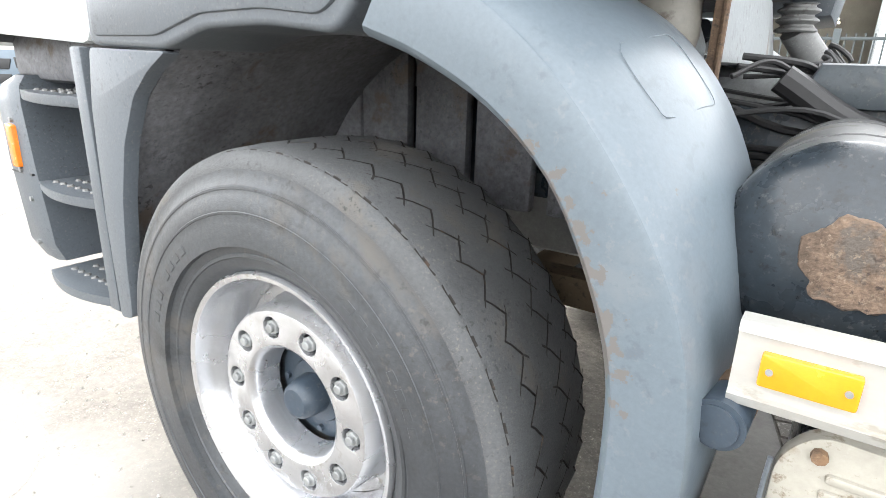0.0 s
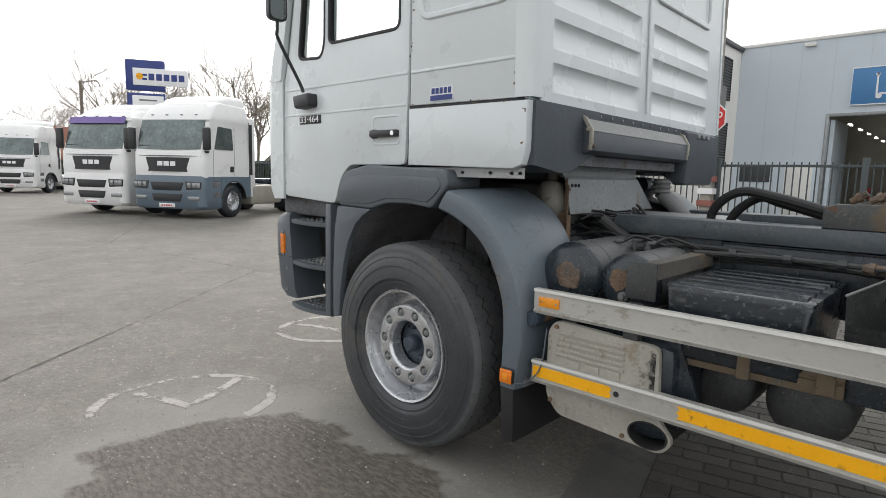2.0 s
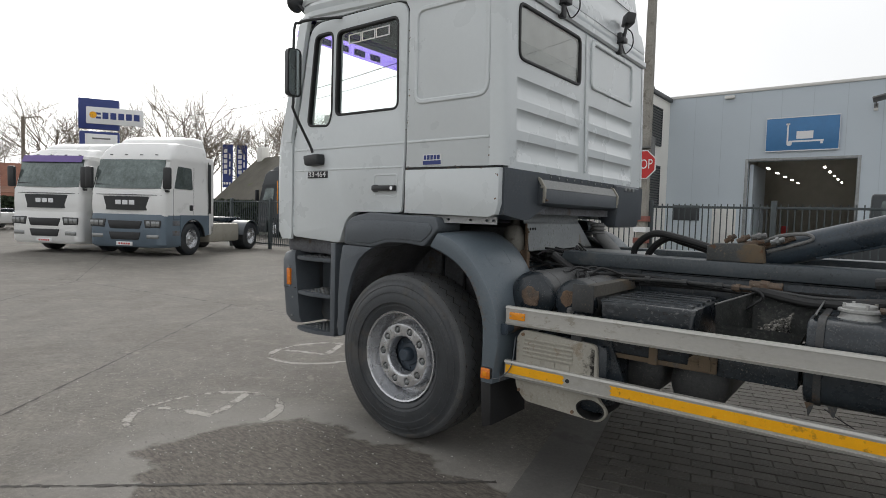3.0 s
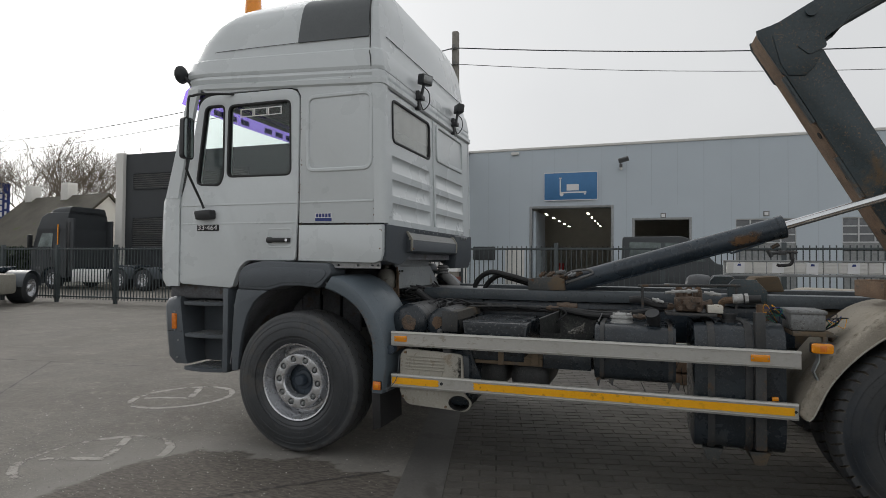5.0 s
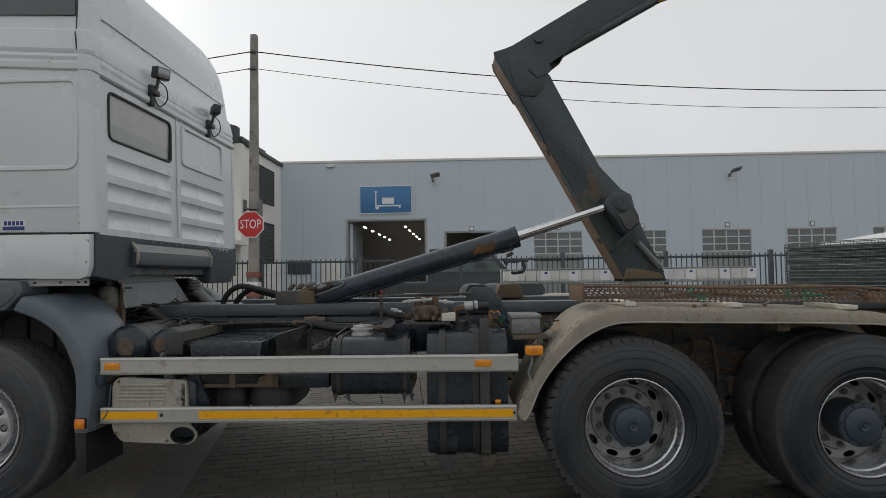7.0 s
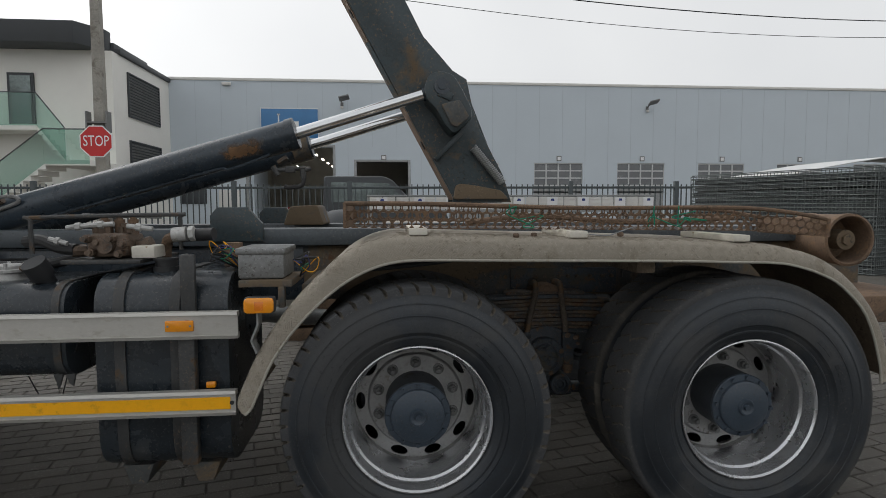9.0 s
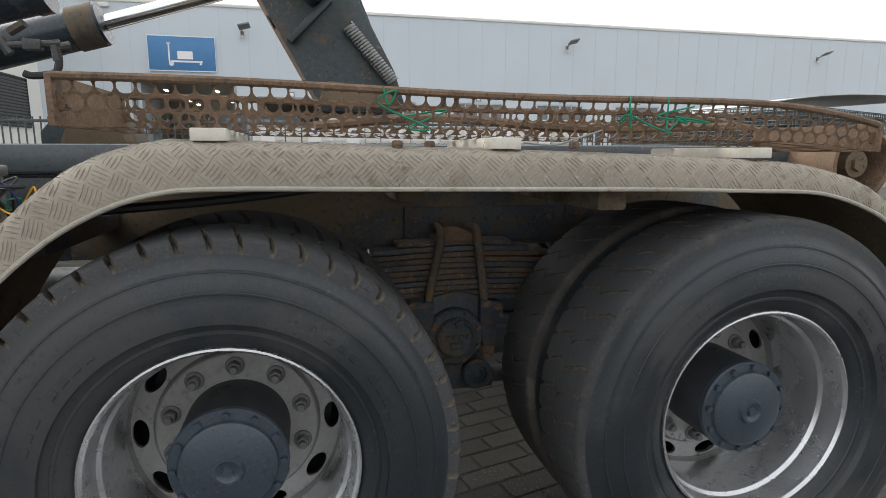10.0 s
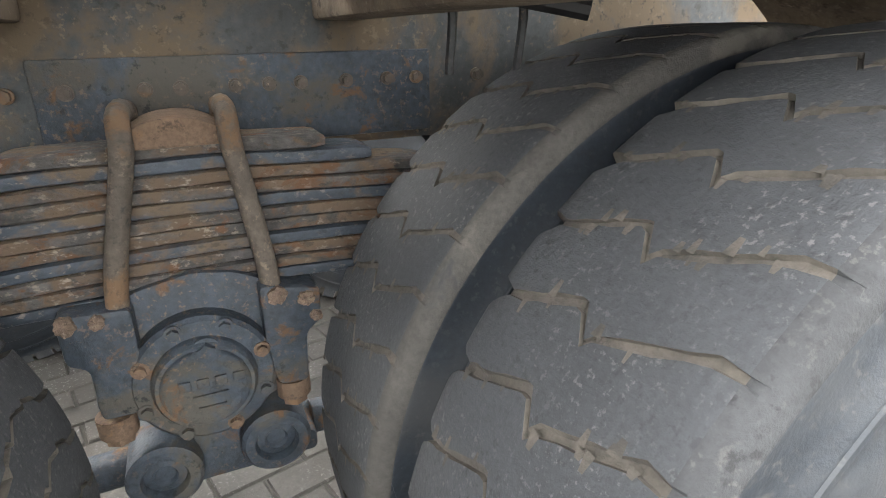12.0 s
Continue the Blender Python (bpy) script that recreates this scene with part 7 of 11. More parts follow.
def side_boxes():
    ta = round_tank("air_tank", 0.94, 0.955, 0.14, 0.10, 0.70, "tankgrey", "dusty black air tank with a large rust scab", (0.26, 0.52), 0.07)
    patch("rust_scab", "rustpatch", 0.955, 0.96, 0.10, 0.056, 3, ta, 0.035, 0.14)
    tb = round_tank("air_tank", 1.19, 0.945, 0.125, 0.13, 0.70, "tankgrey", "dusty black air tank with a rusty end", (0.30, 0.54), 0.06)
    patch("rust_scab", "rust", 1.165, 0.968, 0.13, 0.042, 5, tb, 0.03, 0.125)
    one("drain_plug", "plate", lambda bm: (rod(bm, (1.186, 0.15, 0.905), (1.186, 0.126, 0.905), 0.020, 16), rod(bm, (1.186, 0.13, 0.905), (1.186, 0.114, 0.905), 0.011, 6)), parent=tb)
    for x, y in ((1.0, 0.42), (1.05, 0.50), (1.13, 0.46)):
        one("air_fitting", "tankgrey", lambda bm: (rod(bm, (x, y, 1.03), (x, y, 1.09), 0.009, 8), rod(bm, (x, y, 1.055), (x, y, 1.07), 0.014, 6), rod(bm, (x - 0.005, y, 1.085), (x + 0.02, y + 0.03, 1.088), 0.009, 8)))
        one("air_hose", "black", lambda bm: hose(bm, [(x + 0.02, y + 0.03, 1.088), (x + 0.06, y + 0.08, 1.11), (x + 0.14, y + 0.14, 1.08), (x + 0.2, y + 0.2, 1.04)], 0.008, 6))
    one("angle_beam", "beam", lambda bm: (prism(bm, [(1.268, 0.992), (1.328, 0.992), (1.328, 1.052), (1.268, 1.052)], 0.104, 0.74, "y", bev=0.004),), "rusty bracket beam over the tanks")
    one("beam_end_plate", "strap", lambda bm: box(bm, 1.212, 1.330, 0.092, 0.102, 0.912, 1.056, 0.003), "dark bracket end plate")
    # battery box with a ribbed lid
    bb = one("battery_box", "battery", lambda bm: prism(bm, [(1.355, 0.985), (1.385, 0.72), (1.80, 0.72), (1.825, 0.985)], 0.11, 0.72, "y", bev=0.022, segs=3), "scuffed black plastic battery box with ribbed lid")
    for k in range(6):
        one("lid_rib", "battery", lambda bm: prism(bm, [(0.15 + 0.092 * k, 0.983), (0.222 + 0.092 * k, 0.983), (0.214 + 0.092 * k, 0.995), (0.158 + 0.092 * k, 0.995)], 1.385, 1.795, "x", bev=0.004), parent=bb)
    # open hopper
    bm = bmesh.new()
    top = [(1.895, 0.16, 1.02), (2.285, 0.16, 1.02), (2.285, 0.62, 1.04), (1.975, 0.62, 1.04)]
    bot = [(1.90, 0.20, 0.78), (2.19, 0.20, 0.78), (2.19, 0.58, 0.78), (1.98, 0.58, 0.78)]
    tv, bv = [bm.verts.new(p) for p in top], [bm.verts.new(p) for p in bot]
    bm.faces.new(bv)
    for i in range(4):
        if i == 0:
            lowf = [bm.verts.new((1.90, 0.155, 0.93)), bm.verts.new((2.25, 0.155, 0.93))]
            bm.faces.new((bv[0], bv[1], lowf[1], lowf[0]))
            continue
        bm.faces.new((bv[i], bv[(i + 1) % 4], tv[(i + 1) % 4], tv[i]))
    bmesh.ops.solidify(bm, geom=bm.faces[:], thickness=0.006)
    ht = part("hopper_tray", bm, "traymetal", truck, "dark sheet metal tray with pale worn edges", smooth=0)
    one("tray_edge", "plate", lambda bm: [hose(bm, [top[i], top[(i + 1) % 4]], 0.0045, 6, curve=False) for i in (1, 2, 3)], parent=ht)
    rg = random.Random(17)
    def grit(bm):
        for _ in range(900):
            x, y = 2.16 - abs(rg.gauss(0, 0.09)), 0.55 - abs(rg.gauss(0, 0.12))
            r = rg.uniform(0.004, 0.012)
            bmesh.ops.transform(bm, matrix=pose(max(1.93, x), max(0.23, y), 0.79 + rg.uniform(0, 0.17) * max(0.12, 1 - (2.16 - x) * 3.2), rg.uniform(0, 180), rg.uniform(0, 180), 0) @ Matrix.Diagonal((r, r * 0.7, r * 0.5, 1)), verts=bmesh.ops.create_icosphere(bm, subdivisions=1, radius=1)["verts"])
    one("grit", "traygrit", grit, "pale grit and flakes in the tray", 0, ht)["kind"] = "stuff"
    # square fuel tank
    def sq(bm, x0, x1, z0, z1, y0, y1, r):
        prism(bm, rounded([(y0, z0), (y1, z0), (y1, z1), (y0, z1)], r, 6), x0, x1, "x", bev=0.015)
    tc = one("fuel_tank", "tank", lambda bm: sq(bm, 2.26, 2.755, 0.64, 1.005, 0.09, 0.68, 0.11), "black fuel tank with a pale grey filter cap")
    for x in (2.31, 2.725):
        one("tank_strap", "strap", lambda bm: prism(bm, rounded([(0.084, 0.634), (0.686, 0.634), (0.686, 1.011), (0.084, 1.011)], 0.115, 6), x - 0.014, x + 0.014, "x", [rounded([(0.092, 0.642), (0.678, 0.642), (0.678, 1.003), (0.092, 1.003)], 0.11, 6)]), parent=tc)
    one("filter_cap", "casting", lambda bm: (lathe(bm, [(0, 0.066), (0.055, 0.066), (0.062, 0.061), (0.062, 0.050), (0.078, 0.046), (0.078, 0.036), (0.066, 0.032), (0.072, 0.010), (0.085, 0.0), (0, 0)], 24, m=pose(2.43, 0.3, 1.0, 90)), [rod(bm, (2.43 + 0.06 * math.cos(a), 0.3 + 0.06 * math.sin(a), 1.045), (2.43 + 0.06 * math.cos(a), 0.3 + 0.06 * math.sin(a), 1.072), 0.007, 6) for a in (0.4, 2.0, 3.6, 5.2)]), "pale grey filter cap", parent=tc)
    one("filler_cap", "blackplastic", lambda bm: (rod(bm, (2.64, 0.22, 0.98), (2.63, 0.19, 1.03), 0.034, 20), rod(bm, (2.63, 0.19, 1.03), (2.617, 0.155, 1.085), 0.044, 20)), "black filler cap", parent=tc)
    one("brass_fitting", "bronze", lambda bm: (rod(bm, (2.50, 0.28, 1.05), (2.58, 0.26, 1.05), 0.014, 8), rod(bm, (2.53, 0.275, 1.05), (2.56, 0.267, 1.05), 0.02, 6)), parent=tc)
    for k, x in enumerate((2.27, 2.35, 2.70, 2.745)):
        one("torn_lip", "strap", lambda bm: prism(bm, [(x, 0.66), (x + 0.035, 0.66), (x + 0.026, 0.625 - 0.012 * (k % 2)), (x + 0.016, 0.60 + 0.02 * (k % 2)), (x + 0.010, 0.63)], 0.10, 0.108, "y"), parent=tc)
    # hydraulic oil tank
    td = one("oil_tank", "tank", lambda bm: sq(bm, 2.858, 3.356, 0.265, 1.04, 0.085, 0.66, 0.15), "tall black hydraulic oil tank with rusty straps")
    for x in (2.955, 3.16):
        one("tank_strap", "strap", lambda bm: prism(bm, rounded([(0.078, 0.258), (0.667, 0.258), (0.667, 1.047), (0.078, 1.047)], 0.157, 6), x - 0.02, x + 0.02, "x", [rounded([(0.087, 0.267), (0.658, 0.267), (0.658, 1.038), (0.087, 1.038)], 0.148, 6)]), "rusty tank strap", parent=td)
    one("oil_cap", "blackplastic", lambda bm: (rod(bm, (3.075, 0.25, 1.03), (3.075, 0.25, 1.055), 0.05, 20), rod(bm, (3.075, 0.25, 1.055), (3.075, 0.25, 1.085), 0.042, 12), rod(bm, (3.075, 0.25, 1.08), (3.075, 0.25, 1.09), 0.05, 12)), parent=td)
    one("upright_channel", "strap", lambda bm: (box(bm, 3.19, 3.245, 0.06, 0.085, 0.85, 1.115, 0.005), box(bm, 3.19, 3.20, 0.085, 0.14, 0.9, 1.115, 0.003)), "rusty upright channel", parent=td)
    one("upright_plate", "rust", lambda bm: box(bm, 3.26, 3.33, 0.4, 0.45, 1.0, 1.14, 0.004), "rusty upright plate", parent=td)
    for x in (2.97, 3.23):
        one("tank_foot", "frame", lambda bm: prism(bm, [(x - 0.06, 0.265), (x + 0.06, 0.265), (x + 0.03, 0.185), (x - 0.03, 0.185)], 0.16, 0.5, "y", bev=0.004), parent=td)
    def on_tank(x, deg):
        """A point just proud of the tank's rounded upper edge."""
        return (x, 0.235 - 0.1508 * math.cos(radians(deg)), 0.89 + 0.1508 * math.sin(radians(deg)))
    rk = random.Random(5)
    for k in range(9):  # ochre chalk scrawl that cannot be read
        x, d = 3.205 + 0.034 * (k % 4) + rk.uniform(-0.006, 0.006), (52, 34, 20)[k // 4]
        one("chalk_mark", "ochre", lambda bm: hose(bm, [on_tank(x, d), on_tank(x + rk.uniform(0.004, 0.016), d + rk.uniform(-9, 5)), on_tank(x + rk.uniform(-0.004, 0.02), d - rk.uniform(2, 12))], 0.0017, 5, 4), parent=td)
    one("small_reflector", "amber", lambda bm: box(bm, 3.275, 3.31, 0.055, 0.075, 0.602, 0.625, 0.004), "small orange reflector")
    # electric box, wiring, side lamp
    eb = one("control_box", "box", lambda bm: (box(bm, 3.388, 3.568, 0.12, 0.36, 1.012, 1.125, 0.012), box(bm, 3.381, 3.575, 0.113, 0.367, 1.108, 1.135, 0.008)), "grey metal control box with hinged lid")
    one("box_shelf", "frame", lambda bm: (box(bm, 3.395, 3.60, 0.10, 0.40, 0.982, 1.010, 0.004), box(bm, 3.545, 3.57, 0.1, 0.13, 0.90, 0.985, 0.003)), parent=eb)
    sl = one("side_lamp", "blackplastic", lambda bm: box(bm, 3.450, 3.558, -0.045, 0.0, 0.905, 0.965, 0.008), "orange rectangular side lamp on a bracket")
    one("lens", "amber", lambda bm: (prism(bm, rounded(rect(3.451, 3.557, 0.907, 0.963), 0.016), -0.060, -0.044, "y", bev=0.006), [rod(bm, (x, -0.0605, 0.935), (x, -0.058, 0.935), 0.005, 10) for x in (3.462, 3.546)]), parent=sl)
    one("lens_core", "amberlens", lambda bm: box(bm, 3.49, 3.523, -0.0605, -0.0575, 0.918, 0.952, 0.003), parent=sl)
    one("lens_rim", "blackplastic", lambda bm: prism(bm, rect(3.486, 3.527, 0.914, 0.956), -0.0595, -0.0575, "y", [rect(3.491, 3.522, 0.919, 0.951)]), parent=sl)
    one("lamp_bracket", "steel", lambda bm: prism(bm, [(3.49, 0.905), (3.497, 0.905), (3.497, 0.86), (3.472, 0.80), (3.490, 0.755), (3.484, 0.752), (3.465, 0.80), (3.49, 0.862)], -0.03, 0.03, "y"))
    rng = random.Random(8)
    for k, (m_, r) in enumerate((("rope", 0.0022), ("yellow", 0.002), ("navy", 0.0024), ("black", 0.004), ("black", 0.003))):
        one("wire", m_, lambda bm: hose(bm, [(3.36, 0.3, 1.03)] + [(3.30 + rng.uniform(-0.04, 0.06), 0.22 + rng.uniform(-0.06, 0.06), 1.10 + rng.uniform(-0.03, 0.06)) for _ in range(4)] + [(3.40, 0.25, 1.06)], r, 5))
        one("wire", m_, lambda bm: hose(bm, [(3.59, 0.2, 1.08)] + [(3.63 + rng.uniform(-0.02, 0.06), 0.2 + rng.uniform(-0.06, 0.06), 1.06 + rng.uniform(-0.03, 0.05)) for _ in range(3)] + [(3.60, 0.3, 1.0)], r, 5))
    # silencer with its pale heat shield
    def shield(bm):
        out = rounded([(0.925, 0.47), (0.985, 0.395), (1.42, 0.375), (1.46, 0.43), (1.40, 0.50), (1.385, 0.765), (0.96, 0.785), (0.925, 0.74)], 0.03, 4)
        hole = [(1.365 + 0.075 * math.cos(a), 0.432 + 0.05 * math.sin(a)) for a in (2 * math.pi * k / 20 for k in range(20))]
        prism(bm, out, 0.025, 0.05, "y", [hole], 0.008)
    sh = one("silencer_shield", "silencer", shield, "dirty pale silencer heat shield with ribs")
    for k in range(5):
        z = 0.735 - 0.022 * k
        one("shield_rib", "silencer", lambda bm: prism(bm, rounded(rect(0.975 - 0.003 * k, 1.26, z - 0.006, z + 0.006), 0.005), 0.019, 0.026, "y", bev=0.003), parent=sh)
    for k in range(3):  # raised maker's mark as bars
        one("raised_mark", "silencer", lambda bm: prism(bm, rect(1.02 + 0.085 * k, 1.075 + 0.085 * k, 0.60, 0.635), 0.019, 0.026, "y", bev=0.003), parent=sh)
    for x, z in ((0.965, 0.76), (0.95, 0.45), (1.27, 0.40)):
        one("shield_bolt", "rust", lambda bm: rod(bm, (x, 0.026, z), (x, 0.016, z), 0.009, 8), parent=sh)
    one("silencer", "tank", lambda bm: (box(bm, 0.95, 1.44, 0.055, 0.62, 0.39, 0.77, 0.06),), "dark silencer box")
    one("exhaust_outlet", "soot", lambda bm: lathe(bm, [(0.055, -0.02), (0.06, -0.02), (0.06, 0.2), (0.0, 0.2), (0.0, 0.19), (0.055, 0.19), (0.055, -0.02)], 24, m=pose(1.365, 0.04, 0.432) @ Matrix.Diagonal((1.25, 1, 0.85, 1))), "sooty exhaust outlet")
    rg = random.Random(9)
    bm = bmesh.new()  # thin soot blown up over the shield's rear edge
    cover = bm.verts.layers.float.new("cover")
    grid = []
    for j in range(9):
        row = []
        for i in range(6):
            v = bm.verts.new((1.30 + 0.078 * i / 5, 0.0238, 0.53 + 0.23 * j / 8))
            v[cover] = 1.1 * (i / 5) ** 1.5 * math.sin(math.pi * (j + 0.6) / 9.2)
            row.append(v)
        grid.append(row)
    for q, w in zip(grid, grid[1:]):
        for i in range(5):
            bm.faces.new((q[i], q[i + 1], w[i + 1], w[i]))
    part("soot_smear", bm, "smear", sh, "black soot smear", 0)
    # lower air tanks and shelf
    round_tank("lower_air_tank", 1.50, 0.585, 0.125, 0.33, 0.9, "tankgrey", "grey lower air tank", (), 0.06, end="tankgrey")
    round_tank("lower_air_tank", 1.80, 0.585, 0.14, 0.30, 0.9, "tankgrey", "grey lower air tank", (), 0.06, end="tankgrey")
    one("shelf_beam", "frame", lambda bm: (box(bm, 1.30, 1.92, 0.12, 0.16, 0.70, 0.745, 0.004), box(bm, 1.30, 1.92, 0.12, 0.7, 0.745, 0.76, 0.003), box(bm, 1.62, 1.66, 0.10, 0.13, 0.70, 0.80, 0.003), box(bm, 1.85, 1.90, 0.10, 0.13, 0.71, 0.80, 0.003)), "rusty shelf under the battery box")
    one("shelf_plate", "tank", lambda bm: box(bm, 1.92, 2.24, 0.14, 0.7, 0.69, 0.80, 0.006))
    one("soot_plate", "tank", lambda bm: prism(bm, [(1.36, 0.80), (1.42, 0.80), (1.53, 0.52), (1.40, 0.52)], 0.10, 0.12, "y"))
    for k in range(3):
        one("brake_pipe", "black", lambda bm: hose(bm, [(2.02, 0.5, 0.70 - 0.02 * k), (2.10, 0.45, 0.665), (2.18 + 0.02 * k, 0.4, 0.66), (2.26, 0.4, 0.69)], 0.007, 6))
    for x, y0_, z0_, x1_, z1_ in ((2.34, 0.12, 0.64, 2.46, 0.58), (2.55, 0.2, 0.63, 2.62, 0.52), (2.80, 0.3, 0.72, 2.84, 0.50), (2.78, 0.15, 0.8, 2.70, 0.52)):
        one("hanging_wire", "black", lambda bm: hose(bm, [(x, y0_, z0_), ((x + x1_) / 2 - 0.01, y0_, (z0_ + z1_) / 2), (x1_, y0_ - 0.02, z1_)], 0.0025, 5))


side_boxes()


def behind_cab():
    def skirt(bm):
        for near in (True, False):
            outline = [(0.045, 1.41), (0.27, 1.380), (0.34, 1.387), (0.50, 1.455), (0.58, 1.475), (0.58, 1.675), (0.045, 1.675)]
            if not near:
                outline = [(2 * YC - y, z) for y, z in outline]
            prism(bm, outline, 0.55, 0.80, "x", bev=0.018, segs=3)
        prism(bm, [(0.62, 1.47), (0.78, 1.475), (0.792, 1.50), (0.792, 1.675), (0.62, 1.675)], 0.56, 1.77, "y", bev=0.006)
    one("rear_skirt", "skirt", skirt, "dark grey plastic skirt below the cab rear wall")
    for k in range(9):
        one("skirt_screw", "steel", lambda bm: rod(bm, (0.79, 0.60 + 0.115 * k, 1.657), (0.798, 0.60 + 0.115 * k, 1.657), 0.007, 8))
    duct = one("air_duct", "skirt", lambda bm: (prism(bm, [(0.78, 1.472), (0.828, 1.478), (0.842, 1.49), (0.842, 1.575), (0.806, 1.632), (0.78, 1.635)], 0.43, 1.60, "y", bev=0.006),), "dark air duct box with worn pale edges")
    # the sky's reflection on this bevel is put into a paler colour
    one("duct_face", "ductface", lambda bm: prism(bm, [(0.8445, 1.578), (0.8085, 1.634), (0.805, 1.632), (0.841, 1.576)], 0.445, 1.585, "y"), "worn upper face of the duct, paler for its sky reflection", parent=duct)
    for y in (0.425, 1.592):
        one("duct_trim", "silencer", lambda bm: (prism(bm, [(0.79, 1.652), (0.816, 1.640), (0.852, 1.582), (0.852, 1.52), (0.846, 1.51), (0.846, 1.49), (0.835, 1.49), (0.835, 1.575), (0.80, 1.628), (0.79, 1.63)], y, y + 0.016, "y", bev=0.002), rod(bm, (0.83, y - 0.004, 1.585), (0.83, y + 0.02, 1.585), 0.009, 10)), "worn pale end strap", parent=duct)
    one("duct_handle", "rust", lambda bm: box(bm, 0.842, 0.850, 0.452, 0.478, 1.50, 1.512, 0.002), parent=duct)
    one("intake_box", "skirt", lambda bm: prism(bm, [(0.70, 1.37), (0.76, 1.338), (0.825, 1.345), (0.845, 1.50), (0.835, 1.655), (0.80, 1.675), (0.70, 1.675)], 1.63, 2.10, "y", bev=0.025), "dark plastic intake housing")
    for k in range(3):
        one("intake_clip", "steel", lambda bm: box(bm, 0.832, 0.846, 1.76 + 0.08 * k, 1.80 + 0.08 * k, 1.63, 1.655, 0.002))
    def shield_sheet(bm):
        rows = [[(0.676, 0.48, 1.44), (0.676, 1.28, 1.44)], [(0.676, 0.485, 1.372), (0.676, 1.28, 1.374)], [(0.688, 0.49, 1.355), (0.688, 1.285, 1.36)], [(0.702, 0.525, 1.185), (0.702, 1.48, 1.195)], [(0.694, 0.527, 1.180), (0.694, 1.48, 1.19)]]
        sheet(bm, rows, 0.004)
    one("shield_plate", "shieldpaint", shield_sheet, "bent grey shield plate", 20)
    # slots drawn as black discs; the soot material only gives the black
    one("shield_slots", "soot", lambda bm: [rod(bm, (0.685, 0.545 + 0.032 * k, 1.325), (0.6945, 0.545 + 0.032 * k, 1.325), 0.009, 10) for k in range(3)])
    one("reservoir", "bottle", lambda bm: (lathe(bm, [(0, 0), (0.035, 0), (0.052, 0.02), (0.06, 0.05), (0.06, 0.11), (0.045, 0.14), (0.025, 0.15), (0.025, 0.18), (0, 0.18)], 20, m=pose(0.60, 0.50, 1.165, 78, 0, 25) @ Matrix.Scale(1.22, 4)),), "yellowed plastic fluid reservoir")
    one("rusty_bracket", "rust", lambda bm: (box(bm, 0.692, 0.706, 0.478, 0.484, 0.98, 1.36, 0.002), box(bm, 0.60, 0.69, 0.50, 0.56, 1.0, 1.19, 0.01), rod(bm, (0.712, 0.476, 1.04), (0.712, 0.476, 1.33), 0.006, 8), [rod(bm, (0.712, 0.476, z), (0.712, 0.476, z + 0.014), 0.012, 6) for z in (1.05, 1.08, 1.30)], box(bm, 0.67, 0.74, 0.46, 0.50, 1.02, 1.045, 0.004)), "rusty upright bracket")
    one("bellows", "plate", lambda bm: lathe(bm, [(0.052 + 0.009 * math.sin(2 * math.pi * k / 6), 0.028 * k / 6) for k in range(19)], 18, m=pose(0.74, 1.50, 1.29, 90)), "grey corrugated bellows")
    one("corrugated_pipe", "plate", lambda bm: hose(bm, [(0.74, 1.50, 1.30), (0.80, 1.55, 1.22), (0.92, 1.60, 1.08), (0.98, 1.62, 0.98)], 0.045, 14), "pale bent pipe")
    one("gearbox_cover", "casting", lambda bm: (box(bm, 0.80, 0.98, 0.86, 1.10, 0.98, 1.13, 0.02), rod(bm, (0.86, 0.84, 1.06), (0.86, 0.87, 1.06), 0.04, 16), box(bm, 0.90, 0.96, 0.84, 0.87, 1.02, 1.12, 0.006)), "pale aluminium gearbox cover")
    for k in range(7):
        one("loom", "black", lambda bm: hose(bm, [(0.72, 0.60 + 0.05 * k, 1.16 + 0.02 * (k % 3)), (0.78 + 0.02 * k, 0.66 + 0.04 * k, 1.19 - 0.02 * (k % 2)), (0.86, 0.74 + 0.03 * k, 1.14 + 0.015 * k), (0.96, 0.80 + 0.03 * k, 1.11)], 0.0055 + 0.001 * (k % 3), 7))
    rng = random.Random(21)
    for k in range(9):
        y = 0.62 + 0.05 * k
        one("cable", "black", lambda bm: hose(bm, [(0.62, y, 1.08 + rng.uniform(-.03, .06)), (0.85, y + rng.uniform(-.05, .05), 1.08 + rng.uniform(-.04, .06)), (1.02, y + rng.uniform(-.05, .08), 1.05 + rng.uniform(-.03, .08)), (1.2, y + 0.1, 1.05)], rng.choice((0.005, 0.006, 0.009)), 7))
    one("air_pipe", "black", lambda bm: hose(bm, [(0.80, 0.66, 1.16), (0.95, 0.68, 1.07), (1.15, 0.70, 1.03), (1.35, 0.72, 1.04)], 0.028, 10))
    for k in range(3):
        one("chassis_pipe", "black", lambda bm: hose(bm, [(0.75, 0.715, 0.985 + 0.016 * k), (1.1, 0.712, 0.985 + 0.016 * k), (1.45, 0.715, 1.02 + 0.012 * k), (2.4, 0.716, 1.03 + 0.01 * k)], 0.007, 6))
    # large hydraulic hoses looping over the subframe
    for dy, dz in ((0.0, 0.0), (0.07, -0.025)):
        one("hydraulic_hose", "black", lambda bm: hose(bm, [(1.25 + dy, 1.02 + dy, 1.02), (1.20 + dy, 1.02 + dy, 1.20 + dz), (1.32 + dy, 1.0 + dy, 1.315 + dz), (1.50, 0.98 + dy, 1.295 + dz), (1.75, 0.97 + dy, 1.23 + dz), (2.0, 0.96 + dy, 1.20 + dz)], 0.022, 10), "thick black hydraulic hose")
